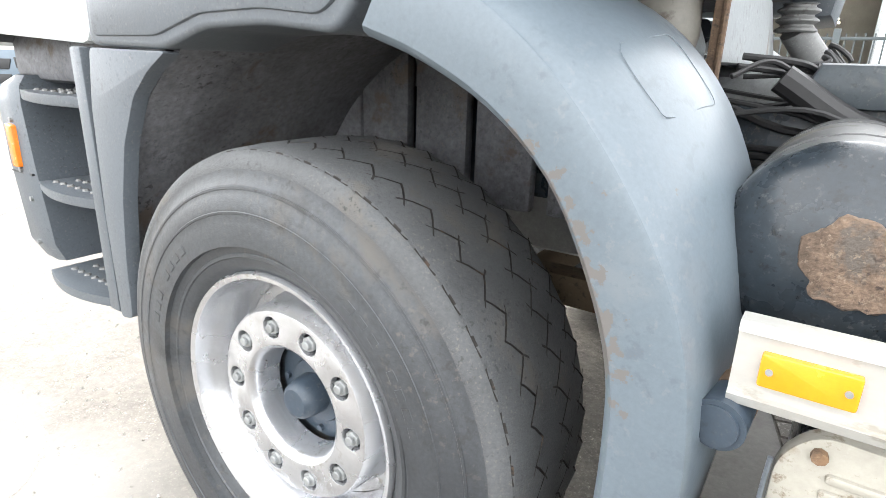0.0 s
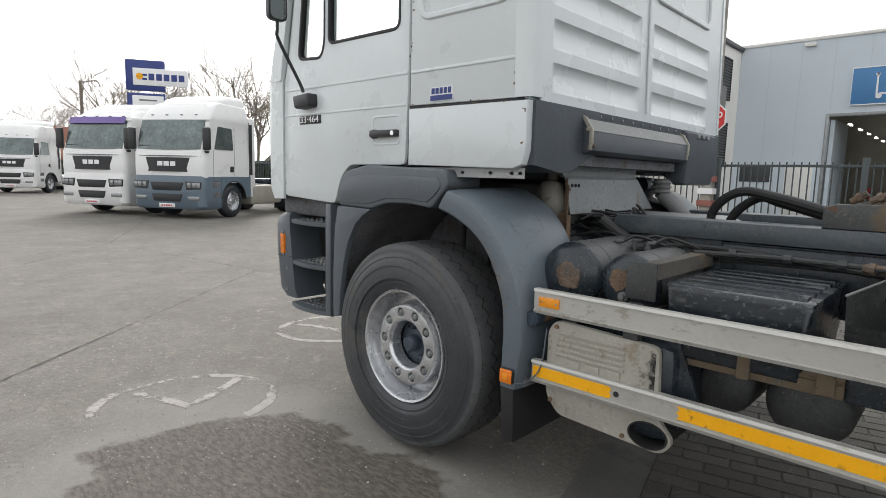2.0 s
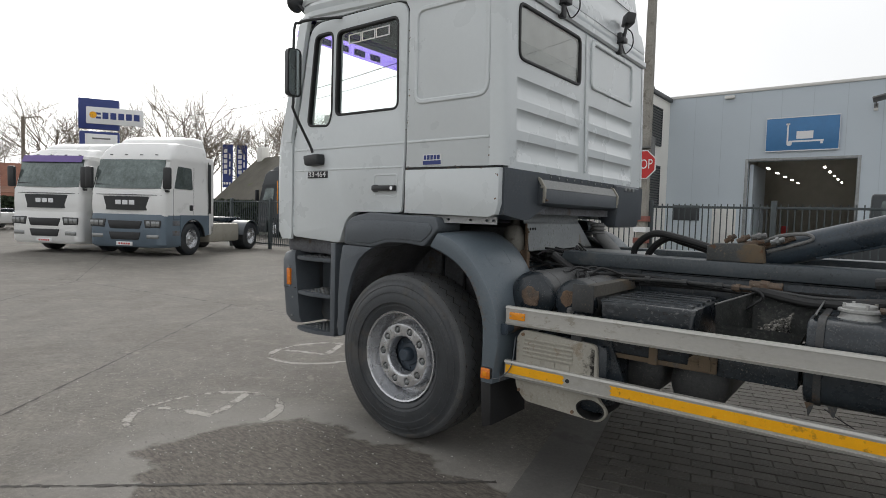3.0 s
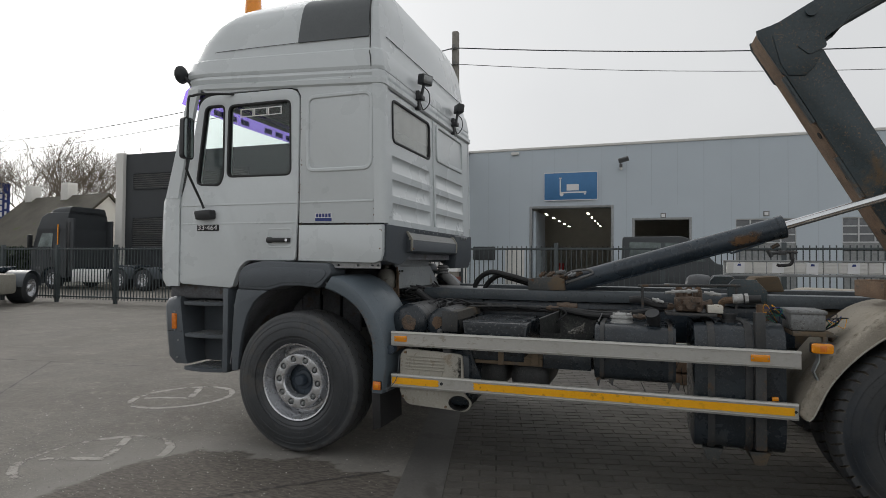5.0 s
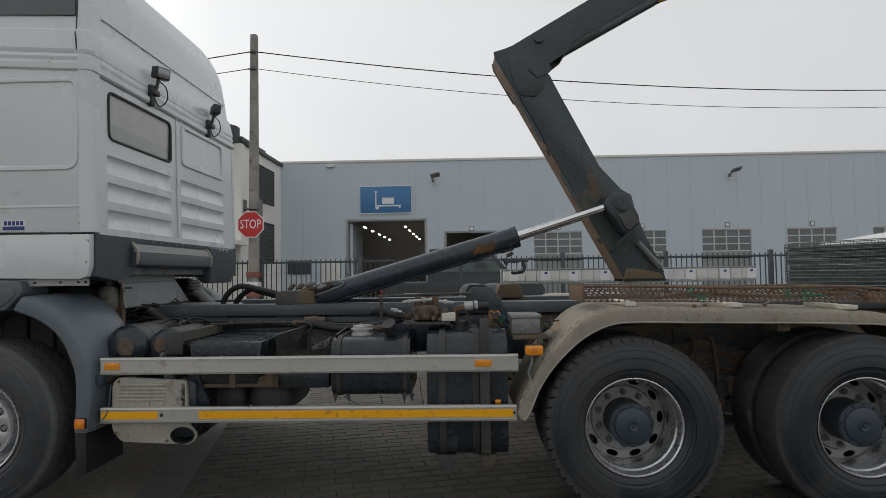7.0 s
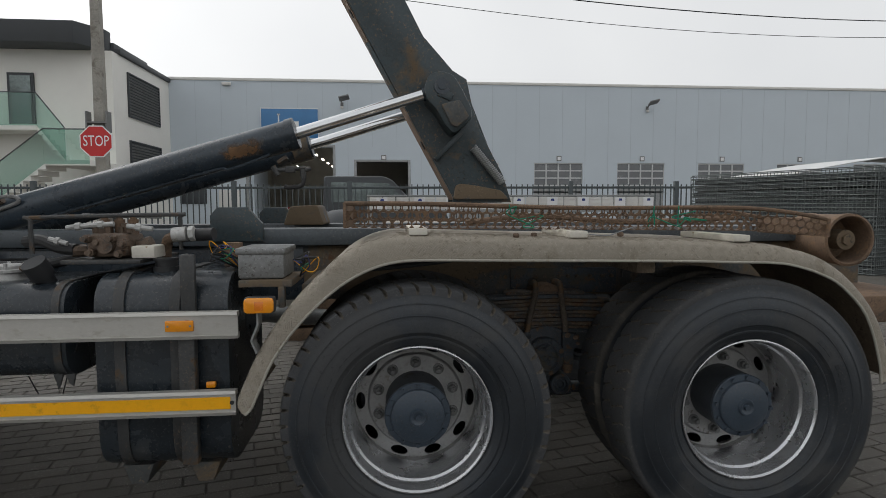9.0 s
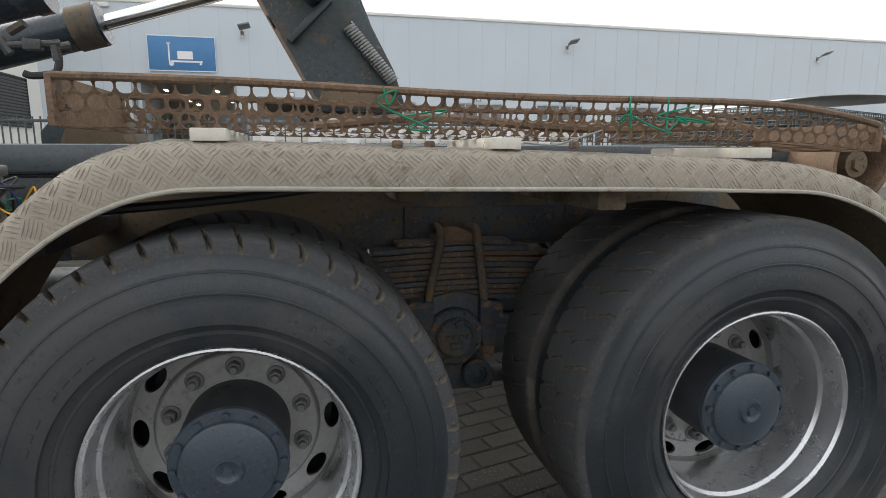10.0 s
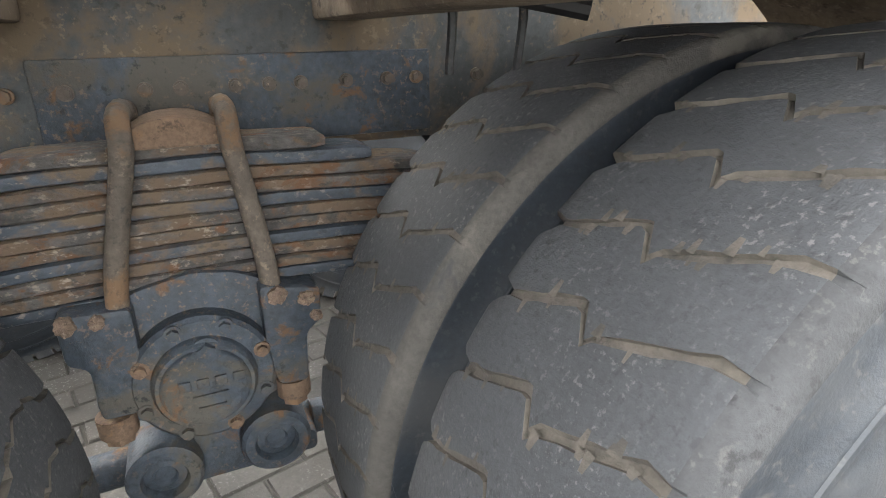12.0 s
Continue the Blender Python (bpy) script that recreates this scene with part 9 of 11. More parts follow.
def rear_fender():
    bm = bmesh.new()
    sheet(bm, [fender_section(t, l) for t, l in zip(T3, L3)], 0.004)
    f = part("rear_fender", bm, "beige", truck, "dusty beige chequer plate fender over both rear wheels", smooth=50)
    bm = bmesh.new()
    sheet(bm, [[Vector((s.x, 2.44 - s.y, s.z)) for s in fender_section(t, l)] for t, l in zip(T3, L3)], 0.004)
    part("rear_fender", bm, "beige", truck, "dusty beige chequer plate fender on the far side", smooth=50)
    bm = bmesh.new()
    rows = []
    for t, l in zip(T3, L3):
        d = (t - l).normalized() * 0.010
        rows.append([p - d + Vector((0, 0.010 if p.y < 0.03 else 0, 0)) for p in fender_section(t, l)[:-1]])
    sheet(bm, rows)
    part("mud_coat", bm, "mud", f, "mud caked under the fender", smooth=50)
    # the highlight line along the lip is painted with a paler material
    bm = bmesh.new()
    hose(bm, [(p.x, -0.031, p.z) for p in L3], 0.0055, 8, curve=False)
    part("rolled_lip", bm, "silencer", f, "rolled lip in a paler colour for its highlight")
    # raised five-bar tread pattern on the face and the outer part of the top
    bm = bmesh.new()
    acc = [0.0]
    for a, b in zip(T3, T3[1:]):
        acc.append(acc[-1] + (b - a).length)
    def at(s):
        for i in range(len(acc) - 1):
            if s <= acc[i + 1]:
                k = (s - acc[i]) / (acc[i + 1] - acc[i])
                return T3[i].lerp(T3[i + 1], k), L3[i].lerp(L3[i + 1], k)
        return T3[-1], L3[-1]
    def surf(s, v):
        """v: 0 at the lip, up the face, then in over the top; metres."""
        t, l = at(s)
        sec = fender_section(t, l)[::-1]
        for p, q in zip(sec, sec[1:]):
            e = (q - p).length
            if v <= e:
                return p.lerp(q, v / e)
            v -= e
        return sec[-1]
    cell = 0.031  # groups of five bars on a lattice turned by 45 degrees
    ns = int(acc[-1] / cell)
    for i in range(ns):
        near = 4.0 < at(i * cell)[0].x < 5.7
        for j in range(5 if near else 3):
            s0, v0 = (i + 0.5) * cell, (j + (0.5 if i % 2 else 0.0)) * 2 * cell * 0.86 + 0.006
            if not near and v0 > 0.13:
                continue
            sgn = 1 if i % 2 else -1
            for b in range(5):
                o = (b - 2) * 0.0088
                pts = []
                for du, dv, h in ((-0.0205, 0, 0), (0, 0.0020, 0), (0.0205, 0, 0), (0, -0.0020, 0)):
                    ss = s0 + (du - (o + dv) * sgn) * 0.707
                    vv = v0 + (du * sgn + (o + dv)) * 0.707
                    pts.append(surf(max(0.001, ss), max(0.001, vv)))
                ctr = surf(max(0.001, s0 - o * 0.707 * sgn), max(0.001, v0 + o * 0.707))
                nrm = (pts[2] - pts[0]).cross(pts[1] - pts[3])
                if nrm.length < 1e-9:
                    continue
                nrm.normalize()
                if nrm.dot(Vector((0, -1, 0.35))) < 0:
                    nrm = -nrm
                base = [bm.verts.new(p - nrm * 0.0005) for p in pts]
                top = [bm.verts.new(ctr + (p - ctr) * 0.60 + nrm * 0.0018) for p in pts]
                bm.faces.new(top)
                for q in range(4):
                    bm.faces.new((base[q], base[(q + 1) % 4], top[(q + 1) % 4], top[q]))
    part("tread_relief", bm, "beige", f, smooth=0)["kind"] = "stuff"
    # stay brackets under the fender
    for x, y0, y1, z0, z1 in ((5.02, 0.06, 0.74, 1.02, 1.075), (4.57, 0.40, 0.74, 1.02, 1.08), (3.66, 0.2, 0.74, 0.93, 0.98)):
        one("fender_stay", "mud" if x > 4.9 else "frame", lambda bm: box(bm, x - 0.04, x + 0.04, y0, y1, z0, z1, 0.008), "square tube fender stay")
    for x in (5.10, 5.2):
        one("thin_pipe", "strap", lambda bm: hose(bm, [(x, 0.5, 0.95), (x - 0.01, 0.48, 1.05), (x - 0.08, 0.5, 1.10), (x - 0.3, 0.6, 1.10)], 0.006, 6))
    one("brake_hose", "black", lambda bm: hose(bm, [(3.72, 0.15, 1.03), (4.1, 0.20, 1.055), (4.45, 0.3, 1.09)], 0.011, 8))
    one("brake_hose", "black", lambda bm: hose(bm, [(4.85, 0.55, 1.13), (5.05, 0.45, 1.06), (5.2, 0.35, 1.02)], 0.012, 8))
    # white nylon blocks on the fender
    for x, z in ((4.09, 1.186), (4.715, 1.171), (5.385, 1.150)):
        one("support_block", "whiteblock", lambda bm: box(bm, x - 0.035, x + 0.035, -0.005, 0.42, z, z + 0.026, 0.003), "dirty white nylon support strip")
    for k, (x, y) in enumerate(((4.47, 0.01), (4.55, 0.05), (4.9, 0.04))):
        one("small_stone", "rustpatch", lambda bm: box(bm, x - 0.012, x + 0.012, y - 0.01, y + 0.01, 1.172, 1.19, 0.006))


rear_fender()


def basket():
    """Rusty punched-sheet tray lying along the fender, bent a little at its rear end."""
    root = tagged(empty("mesh_tray", pose(0, 0, 0)), "long rusty punched-sheet tray tied with green twine", "tray")
    x0, x1 = 3.815, 5.76

    def rim_z(x):
        return 1.305 - 0.030 * (x - x0) / (x1 - x0) - 0.035 * max(0, (x - 5.35) / 0.4) ** 2 + 0.004 * math.sin(5 * x)

    def base_z(x):
        return 1.213 - 0.026 * (x - x0) / (x1 - x0) - 0.02 * max(0, (x - 5.45) / 0.3) ** 2

    def punched(bm, put, length, height, cw, rows, rng):
        """Sheet of round holes: an eight-sided hole in each cell, rows offset."""
        ch = height / rows
        n = int(length / cw)
        for r in range(rows):
            big = 0.455 if r % 2 == 0 else 0.44
            for i in range(-1, n):
                off = cw / 2 if r % 2 else 0
                a, b = i * cw + off, (i + 1) * cw + off
                a2, b2 = max(0, a), min(length, b)
                if b2 - a2 < cw * 0.9:
                    if b2 - a2 > 0.002:
                        vs = [bm.verts.new(put(u, v)) for u, v in ((a2, r * ch), (b2, r * ch), (b2, (r + 1) * ch), (a2, (r + 1) * ch))]
                        bm.faces.new(vs)
                    continue
                cu, cv = (a + b) / 2, (r + 0.5) * ch
                ru, rv = cw * big, min(ch * 0.47, cw * big * 1.05)
                if rng.random() < 0.05:
                    ru *= 0.6
                inner, outer = [], []
                for k in range(12):
                    an = 2 * math.pi * (k + 0.5) / 12
                    c, s = math.cos(an), math.sin(an)
                    m_ = max(abs(c), abs(s))
                    inner.append(bm.verts.new(put(cu + ru * c, cv + rv * s)))
                    outer.append(bm.verts.new(put(cu + cw / 2 * c / m_, cv + ch / 2 * s / m_)))
                for k in range(12):
                    bm.faces.new((outer[k], outer[(k + 1) % 12], inner[(k + 1) % 12], inner[k]))
    rng = random.Random(6)
    L = x1 - x0
    for y in (0.03, 0.44):
        bm = bmesh.new()
        punched(bm, lambda u, v: (x0 + u, y + 0.004 * math.sin(9 * u) - 0.02 * v / 0.1, base_z(x0 + u) + (rim_z(x0 + u) - base_z(x0 + u)) * v / 0.1), L, 0.1, 0.036, 3, rng)
        bmesh.ops.remove_doubles(bm, verts=bm.verts, dist=0.0015)
        bmesh.ops.solidify(bm, geom=bm.faces[:], thickness=0.003)
        part("side_sheet", bm, "rust", root, "punched rusty side sheet", smooth=0)
        bm = bmesh.new()
        hose(bm, [(x0 + L * k / 40, y - 0.02, rim_z(x0 + L * k / 40)) for k in range(41)], 0.009, 8, curve=False)
        part("rim_tube", bm, "rust", root, "rusty rim tube")
    bm = bmesh.new()
    punched(bm, lambda u, v: (x0 + u, 0.03 + v * 4.0, base_z(x0 + u) + 0.001), L, 0.1, 0.036, 4, rng)
    bmesh.ops.solidify(bm, geom=bm.faces[:], thickness=0.003)
    bmesh.ops.remove_doubles(bm, verts=bm.verts, dist=0.0015)
    part("floor_sheet", bm, "rust", root, smooth=0)
    for x in (x0, x1):
        bm = bmesh.new()
        box(bm, x - 0.006, x + 0.006, 0.0, 0.45, base_z(x), rim_z(x) + 0.004, 0.002)
        part("end_plate", bm, "rust", root)
    for k, (x, amp) in enumerate(((4.44, 0.05), (5.02, 0.06), (5.12, 0.05))):
        rg = random.Random(30 + k)
        bm = bmesh.new()
        pts = [(x, 0.0, rim_z(x) + 0.006)]
        for j in range(7):
            pts.append((x + rg.uniform(-0.02, amp * 2) * (j + 1) / 4, rg.choice((-0.004, 0.0, 0.05)), base_z(x) + rg.uniform(0.01, 0.09)))
        hose(bm, pts, 0.0022, 6)
        part("twine", bm, "rope", root, "green plastic twine")
    bm = bmesh.new()
    hose(bm, [(4.3, 0.2, base_z(4.3) + 0.02), (4.6, 0.25, base_z(4.6) + 0.05), (5.0, 0.2, base_z(5) + 0.03), (5.5, 0.25, base_z(5.5) + 0.05)], 0.012, 8)
    part("iron_bar", bm, "rust", root)
    bm = bmesh.new()
    hose(bm, [(4.75, -0.02, 1.185), (4.82, -0.025, 1.18), (4.9, -0.0, 1.20), (4.96, 0.02, 1.215)], 0.0025, 5)
    part("tie_wire", bm, "steel", root)


basket()


def suspension():
    """Inverted leaf pack on its trunnion, with clamp bolts, bracket, cap and reaction rods."""
    rg = random.Random(71)
    z = 0.660
    packs = [0.80, 0.80, 0.78, 0.74, 0.68, 0.62, 0.54, 0.45, 0.36, 0.275, 0.20]
    for k, half in enumerate(packs):
        th = rg.uniform(0.0185, 0.0205)
        dy, sk = rg.uniform(-0.004, 0.004), rg.uniform(-0.012, 0.012)
        rows = []
        for i in range(33):
            u = i / 16 - 1
            x = 4.757 + sk + half * u
            zc = z + th / 2 - 0.11 * (half * u) ** 2 + 0.0008 * math.sin(31 * x + k)
            t = th * (0.985 if abs(u) < 0.93 else 0.985 - 4.5 * (abs(u) - 0.93))
            e = 0.0006 * math.sin(57 * x + 2.1 * k) + rg.uniform(-0.0007, 0.0007)
            rows.append([(x, y + dy + (e if y < 0.65 else 0), zc + q * t / 2) for y, q in ((0.6215, -1), (0.6165, -0.75), (0.6155, 0.0), (0.6165, 0.75), (0.6215, 1), (0.70, 1), (0.70, -1))])
        bm = bmesh.new()
        sheet(bm, rows, 0, True)
        n = len(rows[0])
        bm.verts.ensure_lookup_table()
        bm.faces.new(bm.verts[:n])
        bm.faces.new(bm.verts[-n:])
        part("spring_leaf", bm, "rustdark" if k % 3 else "leafpaint", truck, "rusty leaf of the spring pack", 30)
        z += th
    one("spring_cap", "rust", lambda bm: prism(bm, rounded([(4.680, z - 0.004), (4.695, z + 0.012), (4.735, z + 0.032), (4.785, z + 0.034), (4.825, z + 0.016), (4.85, z - 0.004)], 0.02), 0.605, 0.72, "y", bev=0.008), "rusty clamp saddle")
    for x, xb in ((4.703, 4.657), (4.829, 4.856)):
        one("u_bolt", "ubolt", lambda bm: (hose(bm, [(xb, 0.597, 0.650), (xb * 0.78 + x * 0.22, 0.597, 0.72), (x * 0.92 + xb * 0.08, 0.598, 0.855), (x, 0.602, 0.888), (x, 0.617, 0.906), (x, 0.65, 0.911), (x, 0.70, 0.908), (x, 0.72, 0.88), (xb, 0.72, 0.66)], 0.0145, 12),), "rusty spring U-bolt")
    br = one("trunnion_bracket", "bracket", lambda bm: (prism(bm, rounded([(4.588, 0.674), (4.648, 0.671), (4.69, 0.685), (4.754, 0.697), (4.81, 0.688), (4.845, 0.671), (4.922, 0.651), (4.920, 0.600), (4.898, 0.580), (4.892, 0.495), (4.83, 0.470), (4.79, 0.442), (4.71, 0.442), (4.66, 0.475), (4.603, 0.51), (4.610, 0.590), (4.588, 0.605)], 0.010), 0.605, 0.74, "y", bev=0.008),), "dark trunnion bracket under the spring")
    for ear in ([(4.588, 0.674), (4.676, 0.670), (4.674, 0.560), (4.660, 0.512), (4.612, 0.512), (4.612, 0.592), (4.588, 0.604)], [(4.836, 0.670), (4.922, 0.652), (4.920, 0.600), (4.897, 0.582), (4.892, 0.500), (4.848, 0.502), (4.836, 0.56)]):
        one("bracket_ear", "bracket", lambda bm: prism(bm, rounded(ear, 0.010), 0.578, 0.625, "y", bev=0.006), parent=br)
    for k in range(5):  # rust scabs along the bracket's upper edge
        x = (4.60, 4.635, 4.86, 4.90, 4.912)[k]
        patch("rust_scab", "rustpatch", x, (0.662, 0.660, 0.652, 0.64, 0.61)[k], 0.5765, (0.013, 0.010, 0.014, 0.012, 0.009)[k], 11 + k, br)
    cap = one("trunnion_cap", "bracket", lambda bm: (lathe(bm, [(0, 0.566), (0.048, 0.566), (0.056, 0.562), (0.060, 0.556), (0.065, 0.556), (0.069, 0.562), (0.071, 0.574), (0.092, 0.576), (0.098, 0.582), (0.100, 0.61)], 48, m=pose(4.748, 0, 0.543)), rod(bm, (4.756, 0.567, 0.597), (4.756, 0.548, 0.597), 0.0135, 6), rod(bm, (4.756, 0.567, 0.597), (4.756, 0.560, 0.597), 0.019, 18)), "round dark trunnion cap")
    one("cap_mark", "bracket", lambda bm: [box(bm, 4.712 + 0.024 * k, 4.728 + 0.024 * k, 0.562, 0.567, 0.538, 0.552, 0.001) for k in range(4)] + [prism(bm, rect(4.728, 4.775, 0.502, 0.526), 0.562, 0.567, "y", [rect(4.733, 4.770, 0.507, 0.521)])], parent=cap)
    for k in range(8):
        a = 2 * math.pi * (k + 0.45) / 8
        x, zz = 4.748 + 0.086 * math.cos(a), 0.543 + 0.086 * math.sin(a)
        one("cap_bolt", "bracket" if k % 3 else "rust", lambda bm: (rod(bm, (x, 0.580, zz), (x, 0.566, zz), 0.0085, 6), rod(bm, (x, 0.580, zz), (x, 0.574, zz), 0.012, 12)), parent=cap)
    for x, zz in ((4.624, 0.505), (4.870, 0.500)):
        one("bracket_nut", "rust", lambda bm: (rod(bm, (x, 0.605, zz), (x, 0.605, zz - 0.030), 0.026, 18), rod(bm, (x, 0.605, zz - 0.028), (x, 0.605, zz - 0.044), 0.020, 6)), "orange-brown rusty nut")
    rx = one("reaction_bracket", "bracket", lambda bm: (prism(bm, rounded([(4.705, 0.45), (4.79, 0.45), (4.79, 0.40), (4.90, 0.375), (4.90, 0.335), (4.66, 0.335), (4.66, 0.365), (4.715, 0.40)], 0.012), 0.62, 0.75, "y", bev=0.008), rod(bm, (4.66, 0.68, 0.36), (4.15, 0.7, 0.33), 0.03, 12), rod(bm, (4.9, 0.68, 0.36), (5.4, 0.7, 0.33), 0.03, 12)), "dark reaction rod bracket")
    for x, zz in ((4.668, 0.385), (4.832, 0.398)):
        one("rod_bush", "bracket", lambda bm: lathe(bm, [(0.030, 0.592), (0.034, 0.584), (0.048, 0.584), (0.054, 0.590), (0.054, 0.70), (0.030, 0.70)], 32, closed=True, m=pose(x, 0, zz)), "dark rod eye", parent=rx)
        one("bush_rubber", "bracket", lambda bm: (lathe(bm, [(0.0, 0.600), (0.014, 0.600), (0.018, 0.594), (0.031, 0.598), (0.031, 0.69)], 24, m=pose(x, 0, zz)),), parent=rx)


suspension()


# ---- parked trucks and the far surroundings ----
def parked_wheel(parent, x, y, R=0.5, dual=False, rim="silver"):
    """A simple road wheel with its outer face towards -y."""
    bm = bmesh.new()
    w = 0.55 if dual else 0.3
    lathe(bm, [(0.30, 0.0), (R * 0.78, -0.01), (R * 0.94, 0.015), (R, 0.05), (R, w - 0.05), (R * 0.94, w - 0.01), (0.28, w)], 36)
    t = part("wheel", bm, "tyre", parent)
    t.location = (x, y, R)
    bm = bmesh.new()
    lathe(bm, [(0.30, 0.002), (0.285, 0.0), (0.275, 0.06), (0.25, 0.10), (0.16, 0.05 if not dual else 0.15), (0.12, 0.04 if not dual else 0.02), (0.10, 0.0), (0.0, -0.005)], 30)
    ring_bolts(bm, 0, 0.06 if not dual else 0.14, 0, 0.165, 10, 0.015, 0.02)
    part("rim", bm, rim, t)
    return t


def tractor_unit(label, m, body, lower, visor, roof_h=3.55, spoiler=True, six=False, stripe=None):
    """A modern cab-over tractor: front axle centre at the origin, nose towards -x, seen side at -y."""
    root = tagged(empty("tractor_truck", m), label, "truck", "parked trucks")
    W = 1.22
    xf, xr = -1.38, 0.87
    # upper cab as a loft of plan loops
    def loop(z, x0, x1, inset, rf, n=5):
        y0 = -W + inset
        pts = [(x1, y0, z)]
        for k in range(n + 1):
            a = math.pi / 2 * k / n
            pts.append((x0 + rf * (1 - math.sin(a)), y0 + rf * (1 - math.cos(a)), z))
        return pts + [(x, -y, zz) for x, y, zz in reversed(pts)]
    bm = bmesh.new()
    lv = [(1.05, xf + 0.02, 0.01, 0.17), (1.45, xf, 0.0, 0.17), (1.92, xf + 0.02, 0.0, 0.17), (2.0, xf + 0.06, 0.012, 0.17), (2.80, xf + 0.30, 0.05, 0.17), (2.86, xf + 0.28, 0.035, 0.17), (2.95, xf + 0.33, 0.04, 0.18), (roof_h - 0.28, xf + 0.50, 0.08, 0.2), (roof_h - 0.08, xf + 0.72, 0.13, 0.3), (roof_h, xf + 1.05, 0.22, 0.3)]
    rows = [loop(z, x0, xr - (0.02 if z > 2.8 else 0), i, r) for z, x0, i, r in lv]
    sheet(bm, rows, 0, True)
    bm.verts.ensure_lookup_table()
    n = len(rows[0])
    bm.faces.new(bm.verts[-n:])
    bm.faces.new(bm.verts[:n])
    part("cab", bm, body, root, smooth=26)
    def face_x(z):
        for (z0, a, *_), (z1, b, *_) in zip(lv, lv[1:]):
            if z0 <= z <= z1:
                return a + (b - a) * (z - z0) / (z1 - z0)
        return xf
    def front_plate(name, mt, z0, z1, half, proud, label_="", parent=root, taper=0.0):
        bm = bmesh.new()
        k = 6
        rows_ = []
        for z in (z0, z1):
            h = half - (taper if z == z0 else 0)
            rows_.append([(face_x(z) - proud + 0.05 * (abs(2 * j / k - 1) ** 3), -h + 2 * h * j / k, z) for j in range(k + 1)])
        sheet(bm, rows_, -0.03)
        return part(name, bm, mt, parent, label_)
    front_plate("windscreen", "windscreen", 1.99, 2.84, 1.08, 0.014)
    front_plate("front_seam", "blackplastic", 1.80, 1.815, 1.12, 0.008)
    for k in range(4):
        bm = bmesh.new()
        box(bm, face_x(2.99) - 0.03, face_x(2.99) + 0.05, -0.78 + 0.50 * k, -0.70 + 0.50 * k, 2.985, 3.015, 0.008)
        part("roof_marker", bm, "lampglass", root)
    if visor:
        bm = bmesh.new()
        sheet(bm, [[(xf + 0.24 - 0.09 * s + 0.06 * (abs(j / 3 - 1) ** 3), -1.05 + 0.35 * j, 2.96 - 0.20 * s) for j in range(7)] for s in (0, 0.6, 1)], 0.01)
        part("sun_visor", bm, visor, root)
    grille = front_plate("grille", "blackplastic", 1.36, 1.76, 0.80, 0.014, "black grille band with a plain badge", taper=0.08)
    bm = bmesh.new()
    for k in range(3):
        box(bm, face_x(1.7) - 0.060, face_x(1.7) - 0.04, -0.31 + 0.22 * k, -0.13 + 0.22 * k, 1.52, 1.65)
    part("badge", bm, "chrome", grille, smooth=0)
    # bumper with lamps
    bm = bmesh.new()
    rows = [loop(z, x0, x1, i, 0.22) for z, x0, x1, i in ((0.28, xf + 0.02, -0.62, 0.06), (0.36, xf - 0.05, -0.60, 0.0), (0.80, xf - 0.06, -0.60, 0.0), (1.12, xf - 0.045, -0.60, 0.0), (1.24, xf - 0.012, -0.60, 0.006))]
    sheet(bm, rows, 0, True)
    bm.verts.ensure_lookup_table()
    bm.faces.new(bm.verts[-n:])
    bm.faces.new(bm.verts[:n])
    part("bumper", bm, lower, root, smooth=40)
    for z0, z1, h in ((0.82, 1.05, 0.56), (0.50, 0.72, 0.52)):
        bm = bmesh.new()
        prism(bm, rounded([(-h * 0.86, z0), (h * 0.86, z0), (h, z1), (-h, z1)], 0.03), xf - 0.075, xf - 0.03, "x", bev=0.01)
        part("air_intake", bm, "blackplastic", root)
    for s in (-1, 1):
        bm = bmesh.new()
        prism(bm, rounded([(s * 0.66, 0.84), (s * 1.13, 0.87), (s * 1.15, 1.08), (s * 0.62, 1.09)], 0.03), xf - 0.065, xf - 0.02, "x", bev=0.012)
        hl = part("headlight", bm, "lampdark", root, "clear headlight in a dark housing")
        for q in (0.76, 0.93, 1.07):
            bm = bmesh.new()
            box(bm, xf - 0.078, xf - 0.06, s * q - 0.065, s * q + 0.065, 0.90, 1.05, 0.02)
            part("lens", bm, "lampglass", hl)
        bm = bmesh.new()
        box(bm, xf - 0.07, xf - 0.03, s * 0.90 - 0.19, s * 0.90 + 0.19, 0.54, 0.66, 0.02)
        part("fog_lamp", bm, "lampglass", root)
        bm = bmesh.new()  # mirrors
        box(bm, xf + 0.02, xf + 0.14, s * 1.28 - 0.12, s * 1.28 + 0.12, 1.98, 2.62, 0.05)
        box(bm, xf + 0.1, xf + 0.2, s * 1.18 - 0.1, s * 1.18 + 0.05, 1.90, 1.97, 0.02)
        part("door_mirror", bm, "blackplastic", root, "black door mirror")
    bm = bmesh.new()
    box(bm, xf - 0.085, xf - 0.05, -0.26, 0.26, 0.33, 0.44, 0.004)
    np_ = part("number_plate", bm, "sticker", root)
    bm = bmesh.new()
    for k in range(5):
        box(bm, xf - 0.089, xf - 0.085, -0.19 + 0.08 * k, -0.14 + 0.08 * k, 0.36, 0.41)
    part("plate_bars", bm, "redlens", np_, smooth=0)
